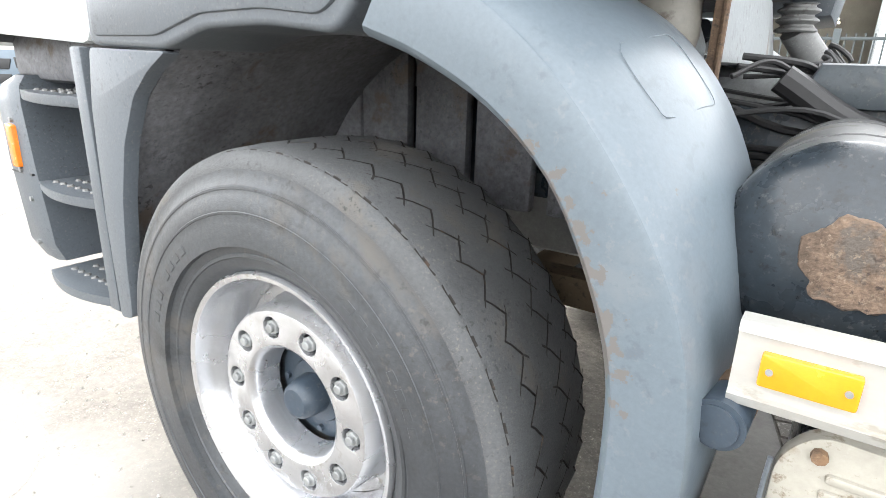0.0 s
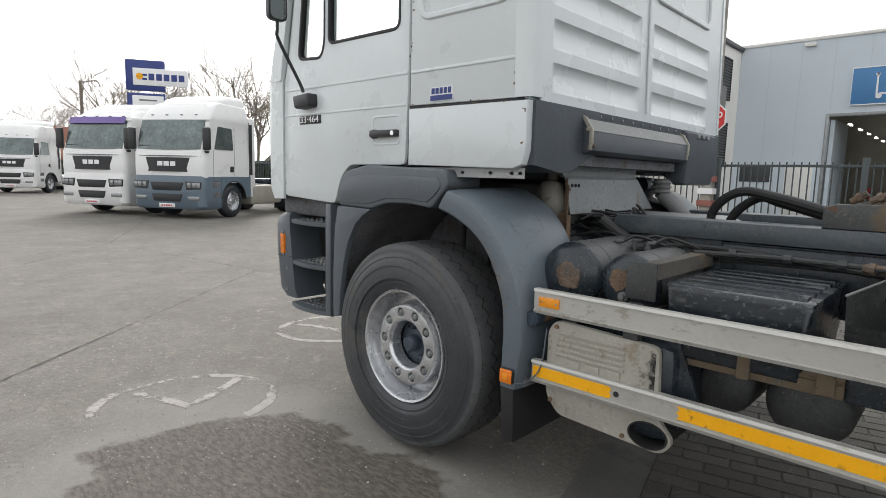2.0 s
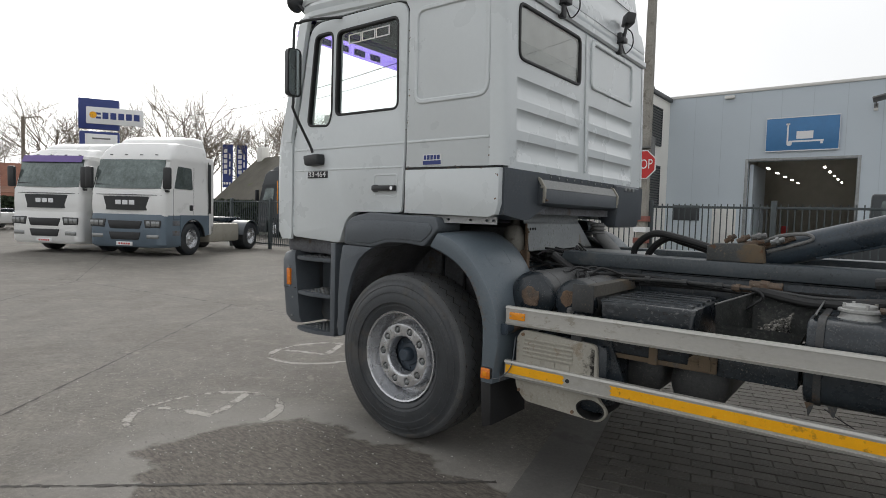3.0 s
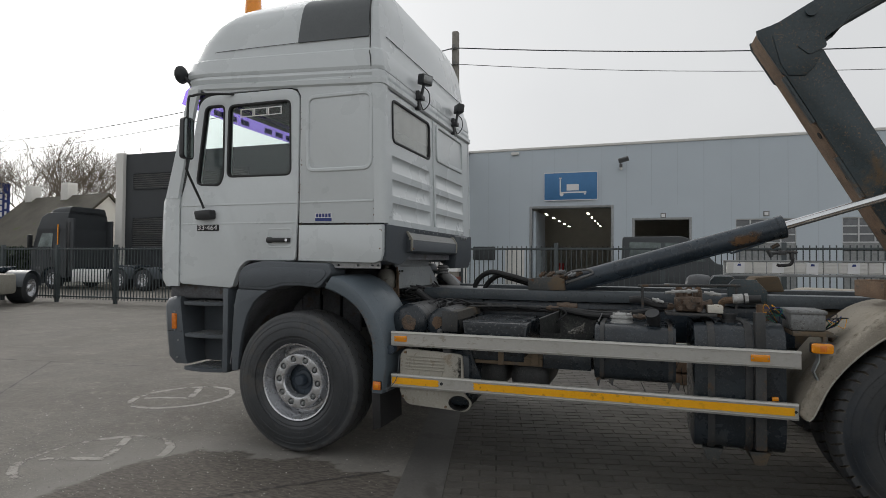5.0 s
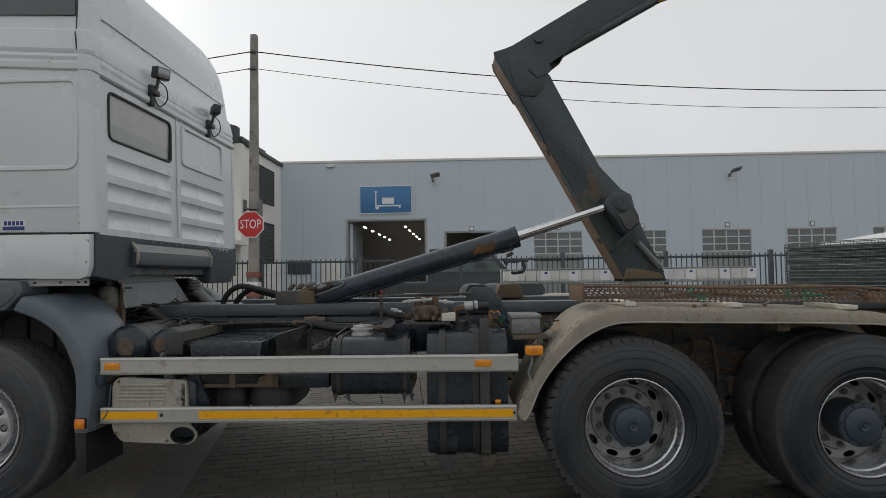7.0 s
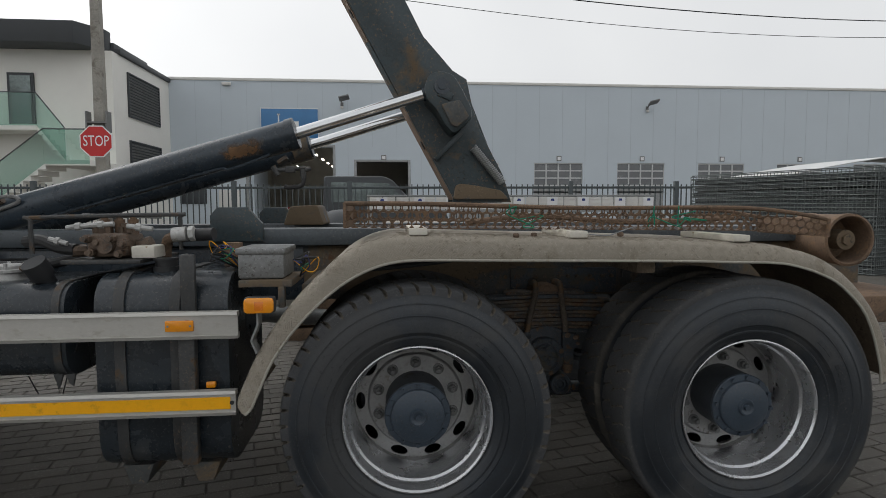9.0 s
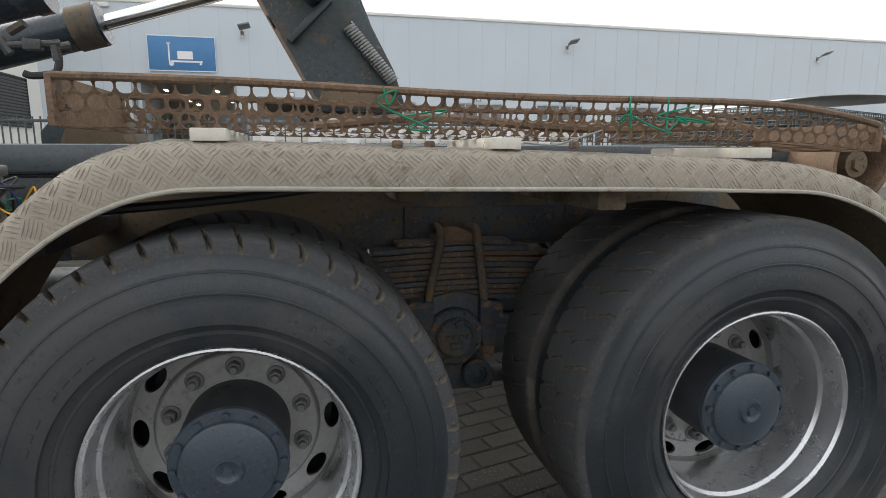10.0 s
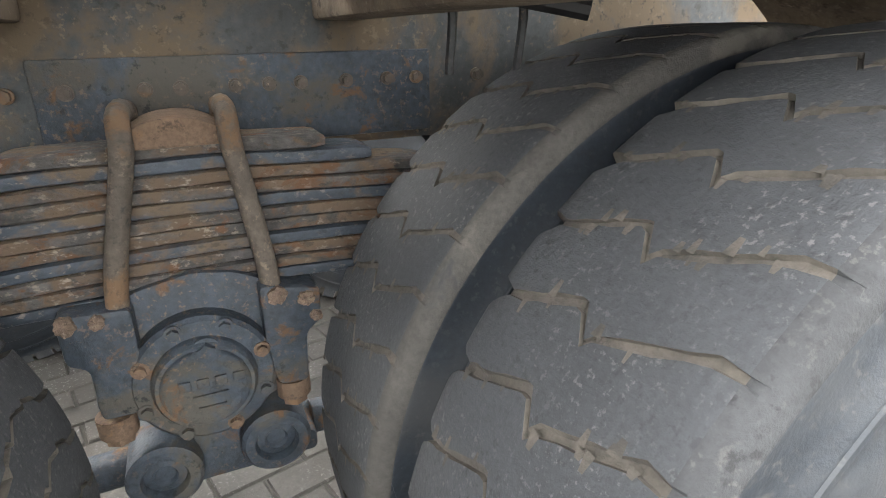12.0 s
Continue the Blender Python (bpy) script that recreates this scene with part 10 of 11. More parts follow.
    if spoiler:
        bm = bmesh.new()
        rows = [loop(z, x0, xr - 0.02, i, 0.3) for z, x0, i in ((roof_h - 0.12, xf + 0.85, 0.16), (roof_h + 0.06, xf + 1.0, 0.18), (roof_h + 0.20, xf + 1.35, 0.24), (roof_h + 0.24, xf + 1.8, 0.34))]
        sheet(bm, rows, 0, True)
        bm.verts.ensure_lookup_table()
        bm.faces.new(bm.verts[-n:])
        part("roof_spoiler", bm, body, root, smooth=40)
    for y in (-0.45, 0.35):
        bm = bmesh.new()
        hose(bm, [(face_x(2.06) - 0.03, y, 2.05), (face_x(2.1) - 0.035, y + 0.1, 2.09), (face_x(2.12) - 0.03, y + 0.7, 2.11)], 0.012, 5)
        part("wiper", bm, "blackplastic", root)
    # side: door lines, window, skirt, arch
    for s in (-1, 1):
        y = s * W
        bm = bmesh.new()
        prism(bm, rounded([(-0.88, 2.03), (0.0, 2.03), (0.0, 2.68), (-0.66, 2.70)], 0.04), y - 0.012 * s + (0.055 * -s if False else 0), y + 0.006 * s, "y")
        for v in bm.verts:
            v.co.y -= s * 0.055 * max(0, (v.co.z - 2.05) / 0.75)
        part("side_window", bm, "windscreen", root, smooth=0)
        bm = bmesh.new()
        box(bm, 0.05, 0.06, y - 0.002, y + 0.004 * s, 1.05, 2.72)
        box(bm, -0.95, -0.94, y - 0.002, y + 0.004 * s, 1.1, 2.0)
        box(bm, -0.94, 0.05, y - 0.002, y + 0.004 * s, 1.10, 1.11)
        box(bm, xr - 0.06, xr - 0.02, y - 0.002, y + 0.006 * s, 1.06, roof_h - 0.5)
        part("door_line", bm, "blackplastic", root, smooth=0)
        bm = bmesh.new()
        box(bm, -0.16, 0.0, y - 0.02 * (s < 0) - 0.0, y + 0.02 * (s > 0) + 0.0, 1.38, 1.55, 0.006)
        part("door_handle", bm, "blackplastic", root)
        bm = bmesh.new()
        arch = [(-0.62, 0.30), (-0.62, 1.24), (xr, 1.24), (xr, 0.62), (0.62, 0.58)] + [(0.6 * math.cos(a), 0.5 + 0.6 * math.sin(a)) for a in (math.radians(12 + 156 * k / 12) for k in range(13))] + [(-0.60, 0.30)]
        prism(bm, arch, y - 0.02 * s, y + 0.012 * s, "y")
        part("lower_panel", bm, lower, root, smooth=0)
        bm = bmesh.new()
        sheet(bm, [[(0.615 * math.cos(a), y + s * q, 0.5 + 0.615 * math.sin(a)) for q in (-0.02, 0.035)] for a in (math.radians(8 + 164 * k / 14) for k in range(15))], 0.02)
        part("arch_trim", bm, "blackplastic", root, "black wheel arch trim")
        for z0 in (0.62, 0.92):
            bm = bmesh.new()
            box(bm, -0.98, -0.64, y - 0.03 * s, y + 0.004 * s, z0, z0 + 0.16, 0.01)
            part("step_slot", bm, "pit", root)
        bm = bmesh.new()
        box(bm, xr + 0.02, xr + 0.16, y - 0.03 * s, y - 0.015 * s, 1.3, roof_h - 0.55, 0.01)
        part("deflector_slot", bm, "blackplastic", root)
        parked_wheel(root, 0, -W + 0.03) if s < 0 else None
        if s > 0:
            q = parked_wheel(root, 0, W - 0.03)
            q.matrix_basis = pose(0, W - 0.03, 0.5, 0, 0, 180)
        bm = bmesh.new()
        box(bm, xr - 0.02, xr + 0.35, y - 0.10 * s - 0.06, y - 0.10 * s + 0.06, 0.6, roof_h - 0.35, 0.03)
        part("side_deflector", bm, body, root)
    bm = bmesh.new()
    box(bm, -0.60, xr, -1.1, 1.1, 0.55, 1.05)
    box(bm, xr, 4.9 if not six else 6.0, -0.45, -0.36, 0.75, 1.0, 0.01)
    box(bm, xr, 4.9 if not six else 6.0, 0.36, 0.45, 0.75, 1.0, 0.01)
    box(bm, 3.0, 4.2, -0.5, 0.5, 1.0, 1.18, 0.05)
    part("chassis", bm, "dark", root)
    axles = (3.6,) if not six else (3.9, 5.25)
    for s in (-1, 1):
        for x in axles:
            q = parked_wheel(root, x, s * (W + 0.0), dual=True)
            if s > 0:
                q.matrix_basis = pose(x, W, 0.5, 0, 0, 180)
            bm = bmesh.new()
            sheet(bm, [[(x + 0.60 * math.cos(a), s * yy, 0.5 + 0.58 * math.sin(a)) for yy in (0.62, 1.24)] for a in (math.radians(5 + 170 * k / 12) for k in range(13))], 0.02)
            part("rear_mudguard", bm, "grey", root)
        bm = bmesh.new()
        box(bm, 1.0 if not six else 1.1, 2.85 if not six else 3.1, s * 0.65, s * 1.18, 0.35, 0.98, 0.08)
        part("side_tank", bm, "silencer" if not six else "white2", root, "pale side tank")
    if stripe:
        bm = bmesh.new()
        box(bm, 0.3, 0.36, -W - 0.004, -W + 0.01, 1.3, 3.1)
        part("hanging_strap", bm, stripe, root, smooth=0)
    return root


H = math.degrees(math.atan2(0.88, -0.47))  # turn that points the nose to (0.47, -0.88)
tractor_unit("white tractor truck with blue-grey bumper parked by the fence", pose(-15.72, 5.95, GZ, 0, 0, H), "white2", "bluegrey2", None, 3.45)
tractor_unit("white tractor truck with a purple sun visor parked alongside", pose(-18.35, 4.75, GZ, 0, 0, H), "white2", "white2", "purple", 3.25)
tractor_unit("white six-wheel tractor truck parked further off", pose(-35.6, 5.3, GZ, 0, 0, 140), "white2", "white2", None, 3.6, True, True)
tractor_unit("dark grey tractor truck with an orange strap behind the fence", pose(-24.2, 17.4, GZ, 0, 0, 4), "anth", "anth", None, 3.75, True, True, "amber")


def bare_tree(x, y, h, seed, spread=0.5):
    """A leafless tree: tapered trunk, limbs and many fine twigs, each branch a thin tapered tube."""
    rng = random.Random(seed)
    root = tagged(empty("bare_tree", pose(x, y, GZ)), "leafless winter tree with many fine twigs", "tree", "bare trees")
    trunk, crown = bmesh.new(), bmesh.new()

    def tube(bm, pts, r0, r1, seg):
        rings = []
        for i, p in enumerate(pts):
            d = (pts[min(i + 1, len(pts) - 1)] - pts[max(i - 1, 0)]).normalized()
            a = d.cross(Vector((0.3, 0.9, 0.2))).normalized()
            b = d.cross(a)
            r = r0 + (r1 - r0) * i / (len(pts) - 1)
            rings.append([bm.verts.new(p + (a * math.cos(2 * math.pi * k / seg) + b * math.sin(2 * math.pi * k / seg)) * r) for k in range(seg)])
        for q, w in zip(rings, rings[1:]):
            for k in range(seg):
                bm.faces.new((q[k], q[(k + 1) % seg], w[(k + 1) % seg], w[k]))

    def grow_branch(p, d, L, r, depth):
        n = 4
        pts = [p]
        for i in range(n):
            d = (d + Vector((rng.gauss(0, 0.16), rng.gauss(0, 0.16), rng.gauss(0.05, 0.12)))).normalized()
            pts.append(pts[-1] + d * L / n)
        tube(trunk if depth < 2 else crown, pts, r, r * 0.6, 8 if depth == 0 else (5 if depth < 3 else 3))
        if depth >= 4:
            return
        kids = {0: 7, 1: 6, 2: 6, 3: 5, 4: 4}[depth]
        for k in range(kids):
            t = rng.uniform(0.35, 1.0) if depth else rng.uniform(0.55, 1.0)
            i = min(n - 1, int(t * n))
            base = pts[i].lerp(pts[i + 1], t * n - i)
            side = Vector((rng.gauss(0, 1), rng.gauss(0, 1), rng.gauss(0.30, 0.45))).normalized()
            nd = (d * (1 - spread) + side * spread + Vector((0, 0, 0.10))).normalized()
            grow_branch(base, nd, L * rng.uniform(0.55, 0.78), max(0.0055, r * rng.uniform(0.38, 0.52)), depth + 1)
    grow_branch(Vector((0, 0, 0)), Vector((rng.gauss(0, 0.05), rng.gauss(0, 0.05), 1)), h * 0.40, h * 0.012, 0)
    part("trunk", trunk, "bark", root)
    part("crown", crown, "bark", root, smooth=0)


for k, (x, y, h) in enumerate(((-43.5, 11.7, 9.6), (-45.2, 14.8, 9.8), (-40.4, 19.5, 11.2), (-42.5, 22.5, 10.2), (-40.5, 26.0, 10.0), (-38.9, 27.7, 11.2), (-37.2, 29.8, 11.0), (-36.4, 31.8, 10.6), (-60, 12.0, 8.0))):
    bare_tree(x, y, h * 1.2, 40 + k, 0.56)


def dealer_sign():
    root = tagged(empty("sign_tower", pose(-22.9, 7.1, GZ, 0, 0, 58)), "tall blue and white dealer sign tower", "sign")
    def slab(name, mt, x0, x1, z0, z1, y0, y1, lab=""):
        bm = bmesh.new()
        box(bm, x0, x1, y0, y1, z0, z1, 0.02)
        return part(name, bm, mt, root, lab)
    slab("mast", "navy", -0.75, 0.65, 0.0, 3.4, -0.1, 0.1)
    slab("lower_panel", "navy", -0.75, 0.65, 3.4, 4.45, -0.12, 0.12)
    slab("info_board", "sticker", -0.55, 0.60, 3.5, 4.35, -0.14, -0.12, "white information board")
    slab("upper_panel", "navy", -0.78, 0.65, 4.55, 5.75, -0.12, 0.12)
    lo = slab("logo_board", "sticker", -0.5, 1.55, 4.75, 5.42, -0.17, -0.12, "white name board")
    bm = bmesh.new()
    for k in range(5):
        box(bm, 0.08 + 0.28 * k, 0.29 + 0.28 * k, -0.18, -0.17, 4.96, 5.22)
    box(bm, -0.15, 0.02, -0.18, -0.17, 4.96, 5.04)
    box(bm, -0.15, 0.02, -0.18, -0.17, 5.12, 5.2)
    part("logo_bars", bm, "navy", lo, smooth=0)
    bm = bmesh.new()
    rod(bm, (-0.25, -0.18, 5.1), (-0.25, -0.17, 5.1), 0.13, 16)
    part("logo_disc", bm, "yellow", lo, smooth=0)
    bm = bmesh.new()
    for k in range(3):
        box(bm, -0.3, 0.35, -0.146, -0.14, 3.62 + 0.26 * k, 3.68 + 0.26 * k)
    part("info_bars", bm, "plate", root, smooth=0)


dealer_sign()


def banner(x, y, yaw):
    root = tagged(empty("banner_flag", pose(x, y, GZ, 0, 0, yaw) @ Matrix.Scale(1.22, 4)), "narrow dark blue banner with white print on a pole", "banner", "banners")
    bm = bmesh.new()
    rod(bm, (0, 0, 0), (0, 0, 5.7), 0.045, 8)
    part("pole", bm, "silencer", root)
    bm = bmesh.new()
    sheet(bm, [[(0.06 + 0.70 * i / 6, 0.02 * math.sin(i * 1.3 + z), z) for i in range(7)] for z in (2.65, 3.3, 4.2, 5.45)], 0.006)
    part("cloth", bm, "navy", root)
    bm = bmesh.new()
    for k in range(5):
        box(bm, 0.16, 0.40, -0.045, -0.04, 3.55 + 0.34 * k, 3.80 + 0.34 * k)
    for k in range(3):
        box(bm, 0.16 + 0.18 * k, 0.28 + 0.18 * k, -0.045, -0.04, 2.85, 3.0)
        box(bm, 0.52, 0.62, -0.045, -0.04, 3.5 + 0.5 * k, 3.85 + 0.5 * k)
    part("print", bm, "sticker", root, smooth=0)


banner(-39.9, 22.5, 32)
banner(-39.3, 23.4, 32)


def house(name_label, x, y, yaw, L, D, eave, ridge, wall_m, roof_m, chimneys):
    root = tagged(empty("house", pose(x, y, GZ, 0, 0, yaw)), name_label, "house")
    bm = bmesh.new()
    prism(bm, [(-D / 2, 0), (D / 2, 0), (D / 2, eave), (0, ridge - 0.15), (-D / 2, eave)], -L / 2, L / 2, "x")
    part("wall", bm, wall_m, root, smooth=0)
    for s in (-1, 1):
        bm = bmesh.new()
        sheet(bm, [[(-L / 2 - 0.2, s * (D / 2 + 0.3), eave - 0.25), (L / 2 + 0.2, s * (D / 2 + 0.3), eave - 0.25)], [(-L / 2 - 0.2, 0, ridge), (L / 2 + 0.2, 0, ridge)]], 0.12)
        part("roof", bm, roof_m, root, smooth=0)
    for cx in chimneys:
        bm = bmesh.new()
        box(bm, cx - 0.35, cx + 0.35, -0.3, 0.3, ridge - 0.6, ridge + 0.75, 0.03)
        part("chimney", bm, "render", root)
    for k in range(3):
        bm = bmesh.new()
        box(bm, -L / 3 + k * L / 3 - 0.5, -L / 3 + k * L / 3 + 0.5, -D / 2 - 0.03, -D / 2 + 0.02, 0.9, min(2.1, eave - 0.3))
        part("window", bm, "farglass", root, smooth=0)


house("low house with mossy dark roof and two chimneys", -30.4, 21.7, -7, 7.9, 7.0, 1.9, 5.3, "render", "roofgrey", (-3.4, 0.3))
house("low house with old red tiled roof", -53.5, 11.0, 60, 7, 7, 2.3, 4.7, "brickwall", "roofred", ())


def leafy_strip(name, label, pts, h, w, seed, count):
    """A clipped hedge as one mass of small leaf clumps."""
    rng = random.Random(seed)
    bm = bmesh.new()
    for _ in range(count):
        t = rng.uniform(0, len(pts) - 1.001)
        i = int(t)
        a, b = Vector(pts[i]), Vector(pts[i + 1])
        p = a.lerp(b, t - i)
        q = Vector((p.x + rng.uniform(-w, w), p.y + rng.uniform(-w, w), GZ + h * rng.random() ** 0.6))
        d = Vector((rng.gauss(0, 1), rng.gauss(0, 1), rng.gauss(0, 1))).normalized()
        e = d.orthogonal().normalized()
        f = d.cross(e)
        s = rng.uniform(0.10, 0.22)
        vs = [bm.verts.new(q + e * s * math.cos(k * 1.256) + f * s * math.sin(k * 1.256) + d * 0.04 * (k % 2)) for k in range(5)]
        bm.faces.new(vs)
    tagged(part(name, bm, "hedge", smooth=0), label, "hedge", kind="stuff")


leafy_strip("hedge", "dark evergreen hedge behind the yard fence", [(-44, 13.5), (-35, 16.4), (-27, 17.2)], 2.0, 0.5, 3, 2600)
leafy_strip("hedge", "dark hedge at the far end of the yard", [(-52, 3), (-47, 11), (-44, 16)], 1.9, 0.5, 4, 2600)


def street_pole(x, y, h, label):
    root = tagged(empty("utility_pole", pose(x, y, GZ)), label, "pole")
    bm = bmesh.new()
    rod(bm, (0, 0, 0), (0, 0, h), 0.14, 10, 0.10)
    part("shaft", bm, "bark", root)
    bm = bmesh.new()
    hose(bm, [(0, 0, h - 0.1), (0.5, 0.8, h + 0.05), (0.6, 1.0, h - 0.35)], 0.04, 6)
    part("bracket", bm, "bark", root)


street_pole(-42.0, 9.8, 7.1, "dark wooden utility pole far across the yard")
street_pole(24.4, 14.78, 7.5, "weathered utility pole beyond the mesh stack")


def mesh_stack():
    """Stack of grey wire-mesh panels under a white tarpaulin."""
    root = tagged(empty("wire_mesh_stack", pose(0, 0, GZ)), "tall stack of grey wire mesh cages", "mesh stack")
    a, b = Vector((11.5, 11.6)), Vector((13.15, 7.85))
    d = (b - a).normalized()
    e = Vector((-d.y, d.x))
    H_ = 2.08
    L, D = (b - a).length, 5.0
    def wall(name, o, u, length, off):
        bm = bmesh.new()
        n = Vector((-u.y, u.x))
        z = 0.03
        while z < H_:
            for k in range(2):
                p, q = o + n * (0.03 * k * off), o + u * length + n * (0.03 * k * off)
                rod(bm, (p.x, p.y, z + 0.03 * k), (q.x, q.y, z + 0.03 * k), 0.011, 4, cap=False)
            z += 0.085
        s = 0.0
        while s < length:
            p = o + u * s
            rod(bm, (p.x, p.y, 0), (p.x + 0.01 * math.sin(s * 40), p.y, H_ + 0.02 * math.sin(s * 23)), 0.010, 4, cap=False)
            s += 0.075
        ob = part(name, bm, "gabion", root, smooth=0)
        ob["kind"] = "stuff"
    wall("long_side", a, d, L, 1)
    wall("front_side", b, e, D, 1)
    # stacked layers inside, as dark slabs with gaps
    for k in range(13):
        bm = bmesh.new()
        z = 0.02 + k * 0.155
        j = 0.03 * math.sin(k * 2.3)
        pts = [a + d * 0.06 + e * (0.06 + j), b - d * 0.06 + e * (0.06 + j), b - d * 0.06 + e * D, a + d * 0.06 + e * D]
        prism(bm, [(p.x, p.y) for p in pts], z, z + 0.12, "z")
        part("mesh_layer", bm, "anth", root, smooth=0)
    t = tagged(empty("tarpaulin", pose(0, 0, GZ)), "white tarpaulin roof beyond the mesh stack", "tarpaulin")
    bm = bmesh.new()
    rows = []
    for i in range(9):
        u = i / 8
        rows.append([(13.2 + 4.6 * u + 0.2 * k, 10.2 - 1.2 * u + 3 * k, 2.09 + 0.42 * math.sin(math.pi * min(1, u * 0.75)) + 0.05 * k) for k in (0, 0.5, 1)])
    sheet(bm, rows, 0.02)
    for x, y in ((13.3, 10.2), (17.8, 9.0), (17.9, 12.0), (13.4, 13.2)):
        rod(bm, (x, y, 0), (x, y, 2.1), 0.03, 8)
    part("cover", bm, "tarp2", t)


mesh_stack()


def board_rack():
    """Long white drop-side boards with paper labels, lying on trestles behind the truck."""
    root = tagged(empty("drop_side_boards", pose(0, 0, GZ)), "long white panel boards with paper labels on a rack", "panels")
    y = 5.2
    x0, x1 = 3.72, 7.45
    n = 22
    for k in range(n):
        a, b = x0 + (x1 - x0) * k / n, x0 + (x1 - x0) * (k + 1) / n
        bm = bmesh.new()
        box(bm, a + 0.006, b - 0.006, y, y + 0.03, 1.315, 1.475, 0.006)
        for zz in (1.345, 1.395, 1.445):
            box(bm, a + 0.012, b - 0.012, y - 0.006, y, zz - 0.006, zz + 0.006)
        part("board", bm, "tarp", root)
    bm = bmesh.new()
    box(bm, x0 - 0.03, x1 + 0.03, y - 0.012, y + 0.04, 1.478, 1.50, 0.004)
    box(bm, x0 - 0.03, x1 + 0.03, y - 0.012, y + 0.04, 1.275, 1.310, 0.004)
    for x in (x0, (x0 + x1) / 2, x1):
        box(bm, x - 0.03, x + 0.03, y + 0.05, y + 0.11, 0, 1.5, 0.004)
    part("rack", bm, "steel", root)
    rng = random.Random(14)
    for k in range(9):
        x = x0 + 0.12 + 0.44 * k + rng.uniform(-0.04, 0.04)
        bm = bmesh.new()
        prism(bm, [(x, 1.32), (x + 0.14, 1.315 + rng.uniform(-0.015, 0.01)), (x + 0.145, 1.468), (x + 0.005, 1.465)], y - 0.012, y - 0.0075, "y")
        lb = part("paper_label", bm, "sticker", root, smooth=0)
        bm = bmesh.new()
        prism(bm, [(x + 0.05, 1.42), (x + 0.10, 1.42), (x + 0.095, 1.45), (x + 0.06, 1.45)], y - 0.015, y - 0.0125, "y")
        part("label_mark", bm, "navy", lb, smooth=0)
    # tyres lying by the rack
    for k, x in enumerate((3.35, 3.60)):
        w = tagged(empty("loose_tyre", pose(x, 3.75, GZ + 0.98)), "black tyre on a pallet behind the truck", "tyre", "loose tyres")
        bm = bmesh.new()
        lathe(bm, [(0.2, 0.0), (0.30, -0.01), (0.33, 0.02), (0.34, 0.10), (0.34, 0.14), (0.33, 0.22), (0.30, 0.25), (0.2, 0.24)], 36, closed=True, m=pose(0, 0, 0, 0, 0, 78))
        part("rubber", bm, "tyre", w)
    s = tagged(empty("pallet_stack", pose(3.5, 3.9, GZ)), "stack of worn wooden pallets", "pallets")
    for k in range(4):
        bm = bmesh.new()
        box(bm, -0.6, 0.6, -0.3, 0.5, 0.0 + 0.16 * k, 0.13 + 0.16 * k, 0.008)
        part("pallet", bm, "rust", s)


board_rack()


def van():
    root = tagged(empty("dark_van", pose(3.0, 15.5, GZ, 0, 0, 0)), "dark pickup van with ladder bars behind the fence", "van")
    bm = bmesh.new()
    side = [(-2.4, 0.45), (2.6, 0.45), (2.75, 0.9), (2.6, 1.25), (1.7, 1.45), (1.05, 2.15), (0.8, 2.25), (-0.9, 2.25), (-0.95, 1.2), (-2.4, 1.2)]
    prism(bm, rounded(side, 0.08), -0.95, 0.95, "y", bev=0.06)
    part("body", bm, "anth", root)
    bm = bmesh.new()
    prism(bm, rounded([(-0.7, 1.5), (1.45, 1.5), (0.95, 2.05), (-0.7, 2.08)], 0.05), -0.965, -0.945, "y")
    part("side_window", bm, "windscreen", root, smooth=0)
    for x in (-1.6, 1.8):
        bm = bmesh.new()
        lathe(bm, [(0.0, 0.02), (0.2, 0.0), (0.34, 0.0), (0.36, 0.04), (0.36, 0.2), (0, 0.2)], 28, m=pose(x, -1.0, 0.36))
        part("wheel", bm, "tyre", root)
    bm = bmesh.new()
    box(bm, -2.45, -2.40, -0.9, -0.75, 0.8, 1.15, 0.01)
    part("tail_lamp", bm, "redlens", root)


van()


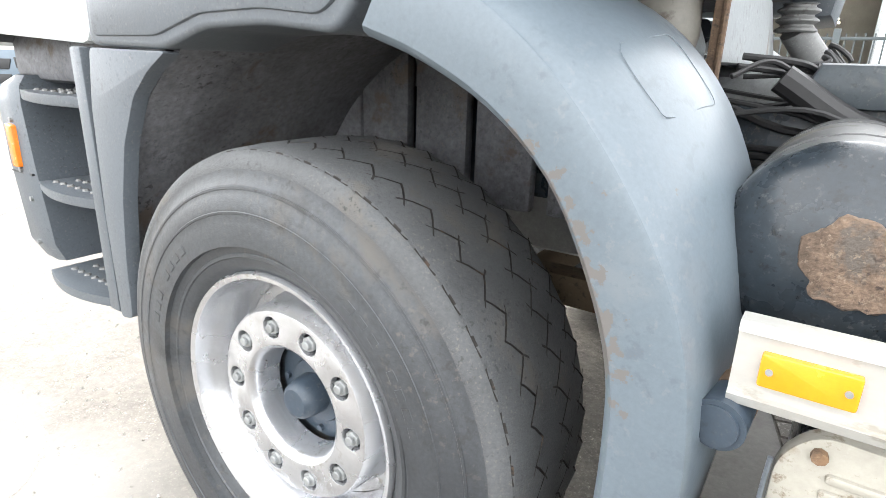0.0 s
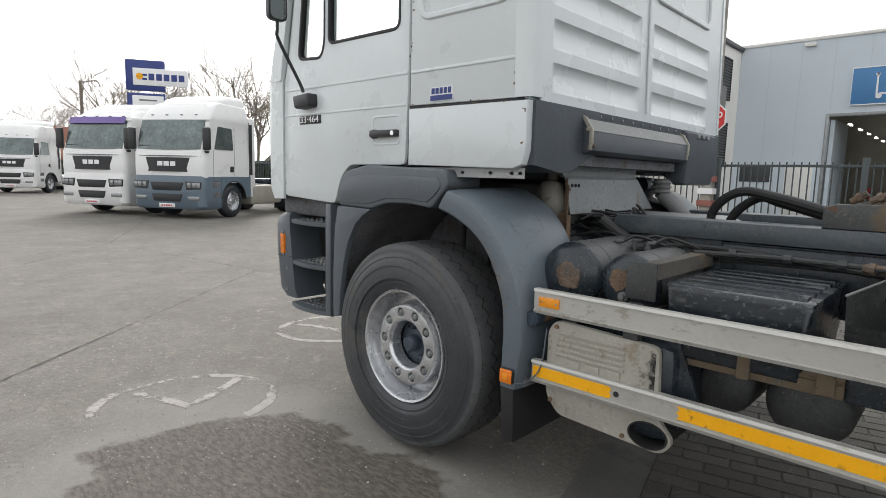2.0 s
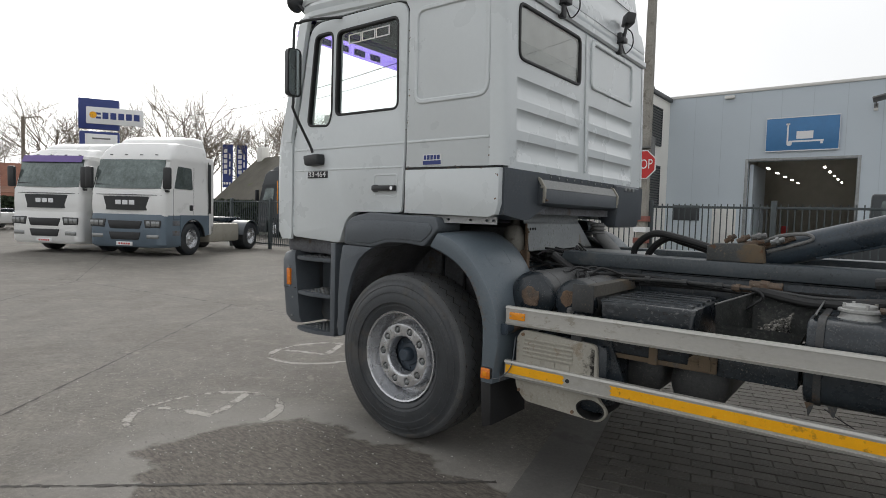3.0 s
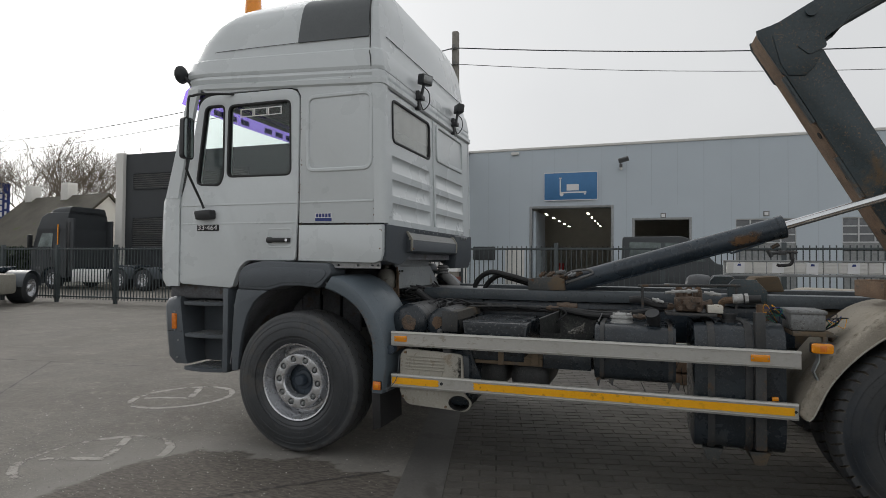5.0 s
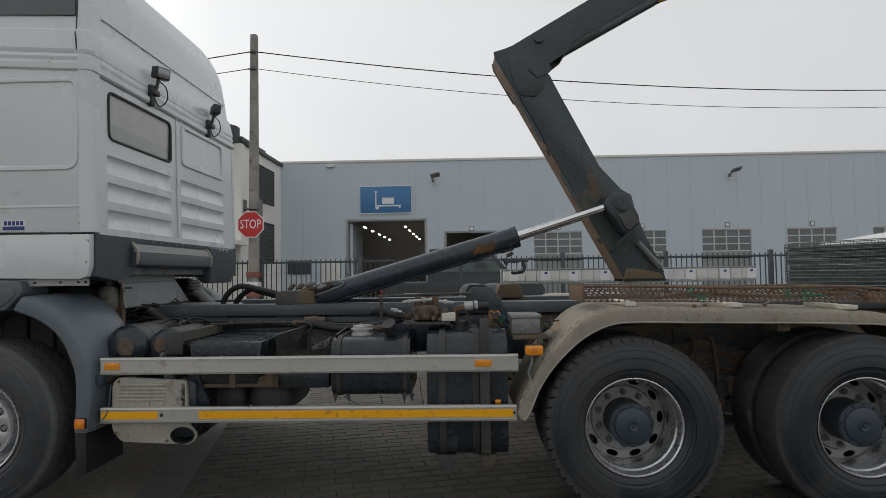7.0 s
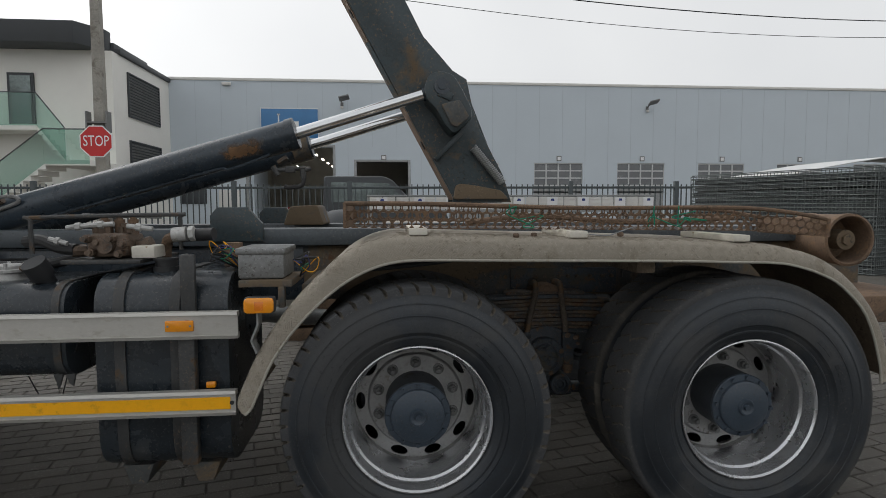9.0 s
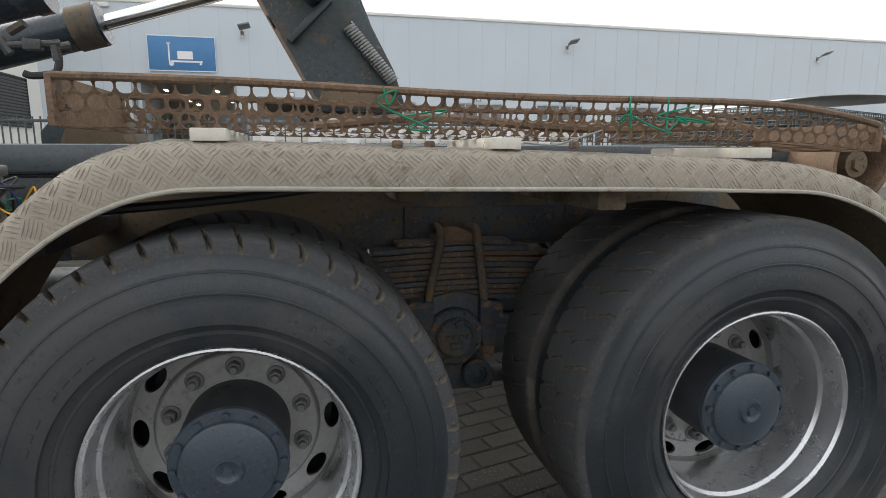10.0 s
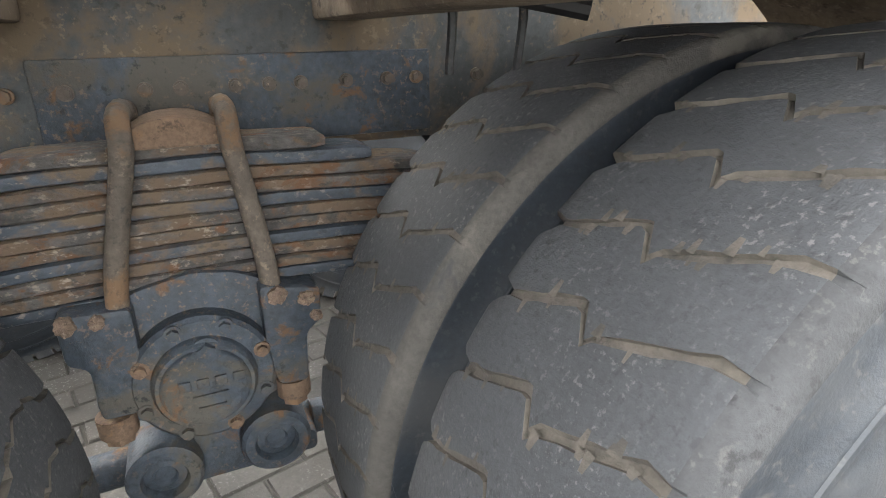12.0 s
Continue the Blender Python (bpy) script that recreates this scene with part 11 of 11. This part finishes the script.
# ---- pavers of the lane, nearest ones as single pieces ----
def pavers():
    bw, bd, gap = 0.222, 0.108, 0.007
    z0, z1 = GZ + 0.003, GZ + 0.010
    def shape(bm, m):
        vs = []
        for x, y, z in ((0, 0, z0), (bw - gap, 0, z0), (bw - gap, bd - gap, z0), (0, bd - gap, z0)):
            vs.append(bm.verts.new(m @ Vector((x, y, z - GZ))))
        e = 0.004
        tv = [bm.verts.new(m @ Vector((x, y, z1 - GZ))) for x, y in ((e, e), (bw - gap - e, e), (bw - gap - e, bd - gap - e), (e, bd - gap - e))]
        bm.faces.new(tv)
        for k in range(4):
            bm.faces.new((vs[k], vs[(k + 1) % 4], tv[(k + 1) % 4], tv[k]))
    ang = math.atan2(GD.y, GD.x) - math.pi / 2
    rng = random.Random(12)
    me, rest, count = None, bmesh.new(), 0
    rows, halves = [], []
    for j in range(int(16 / bd)):
        s = -4.5 + j * bd
        i = 0
        if j % 2:
            halves.append(s)
        while i * bw < 11:
            o = 0.155 + (i + (0.5 if j % 2 else 0.0)) * bw
            rows.append((s, o))
            i += 1
    for s, o in rows:
        q = gutter_pt(s, o, 0)
        if not (0.9 < q[0] < 9.5 and -3.5 < q[1] < 9.8):
            continue
        tilt = pose(0, 0, 0, rng.uniform(-0.5, 0.5), rng.uniform(-0.3, 0.3), rng.uniform(-0.6, 0.6))
        m = pose(q[0], q[1], GZ + rng.uniform(-0.0015, 0.0015), 0, 0, math.degrees(ang)) @ tilt
        near = 1.35 < q[0] < 3.45 and -0.75 < q[1] < 2.7
        if near and count < 300:
            if me is None:
                bm = bmesh.new()
                shape(bm, Matrix())
                ob = part("paver", bm, "paver", pavement, smooth=0)
                me = ob.data
            else:
                ob = new("paver", me)
                ob.parent = pavement
            ob.matrix_basis = m
            count += 1
        else:
            shape(rest, m)
    for s in halves:  # cut pieces along the gutter
        q = gutter_pt(s, 0.155, 0)
        shape(rest, pose(q[0], q[1], GZ, 0, 0, math.degrees(ang)) @ Matrix.Diagonal((0.5, 1, 1, 1)))
    part("paver_field", rest, "paverjoin", pavement, smooth=0)["kind"] = "stuff"


pavers()
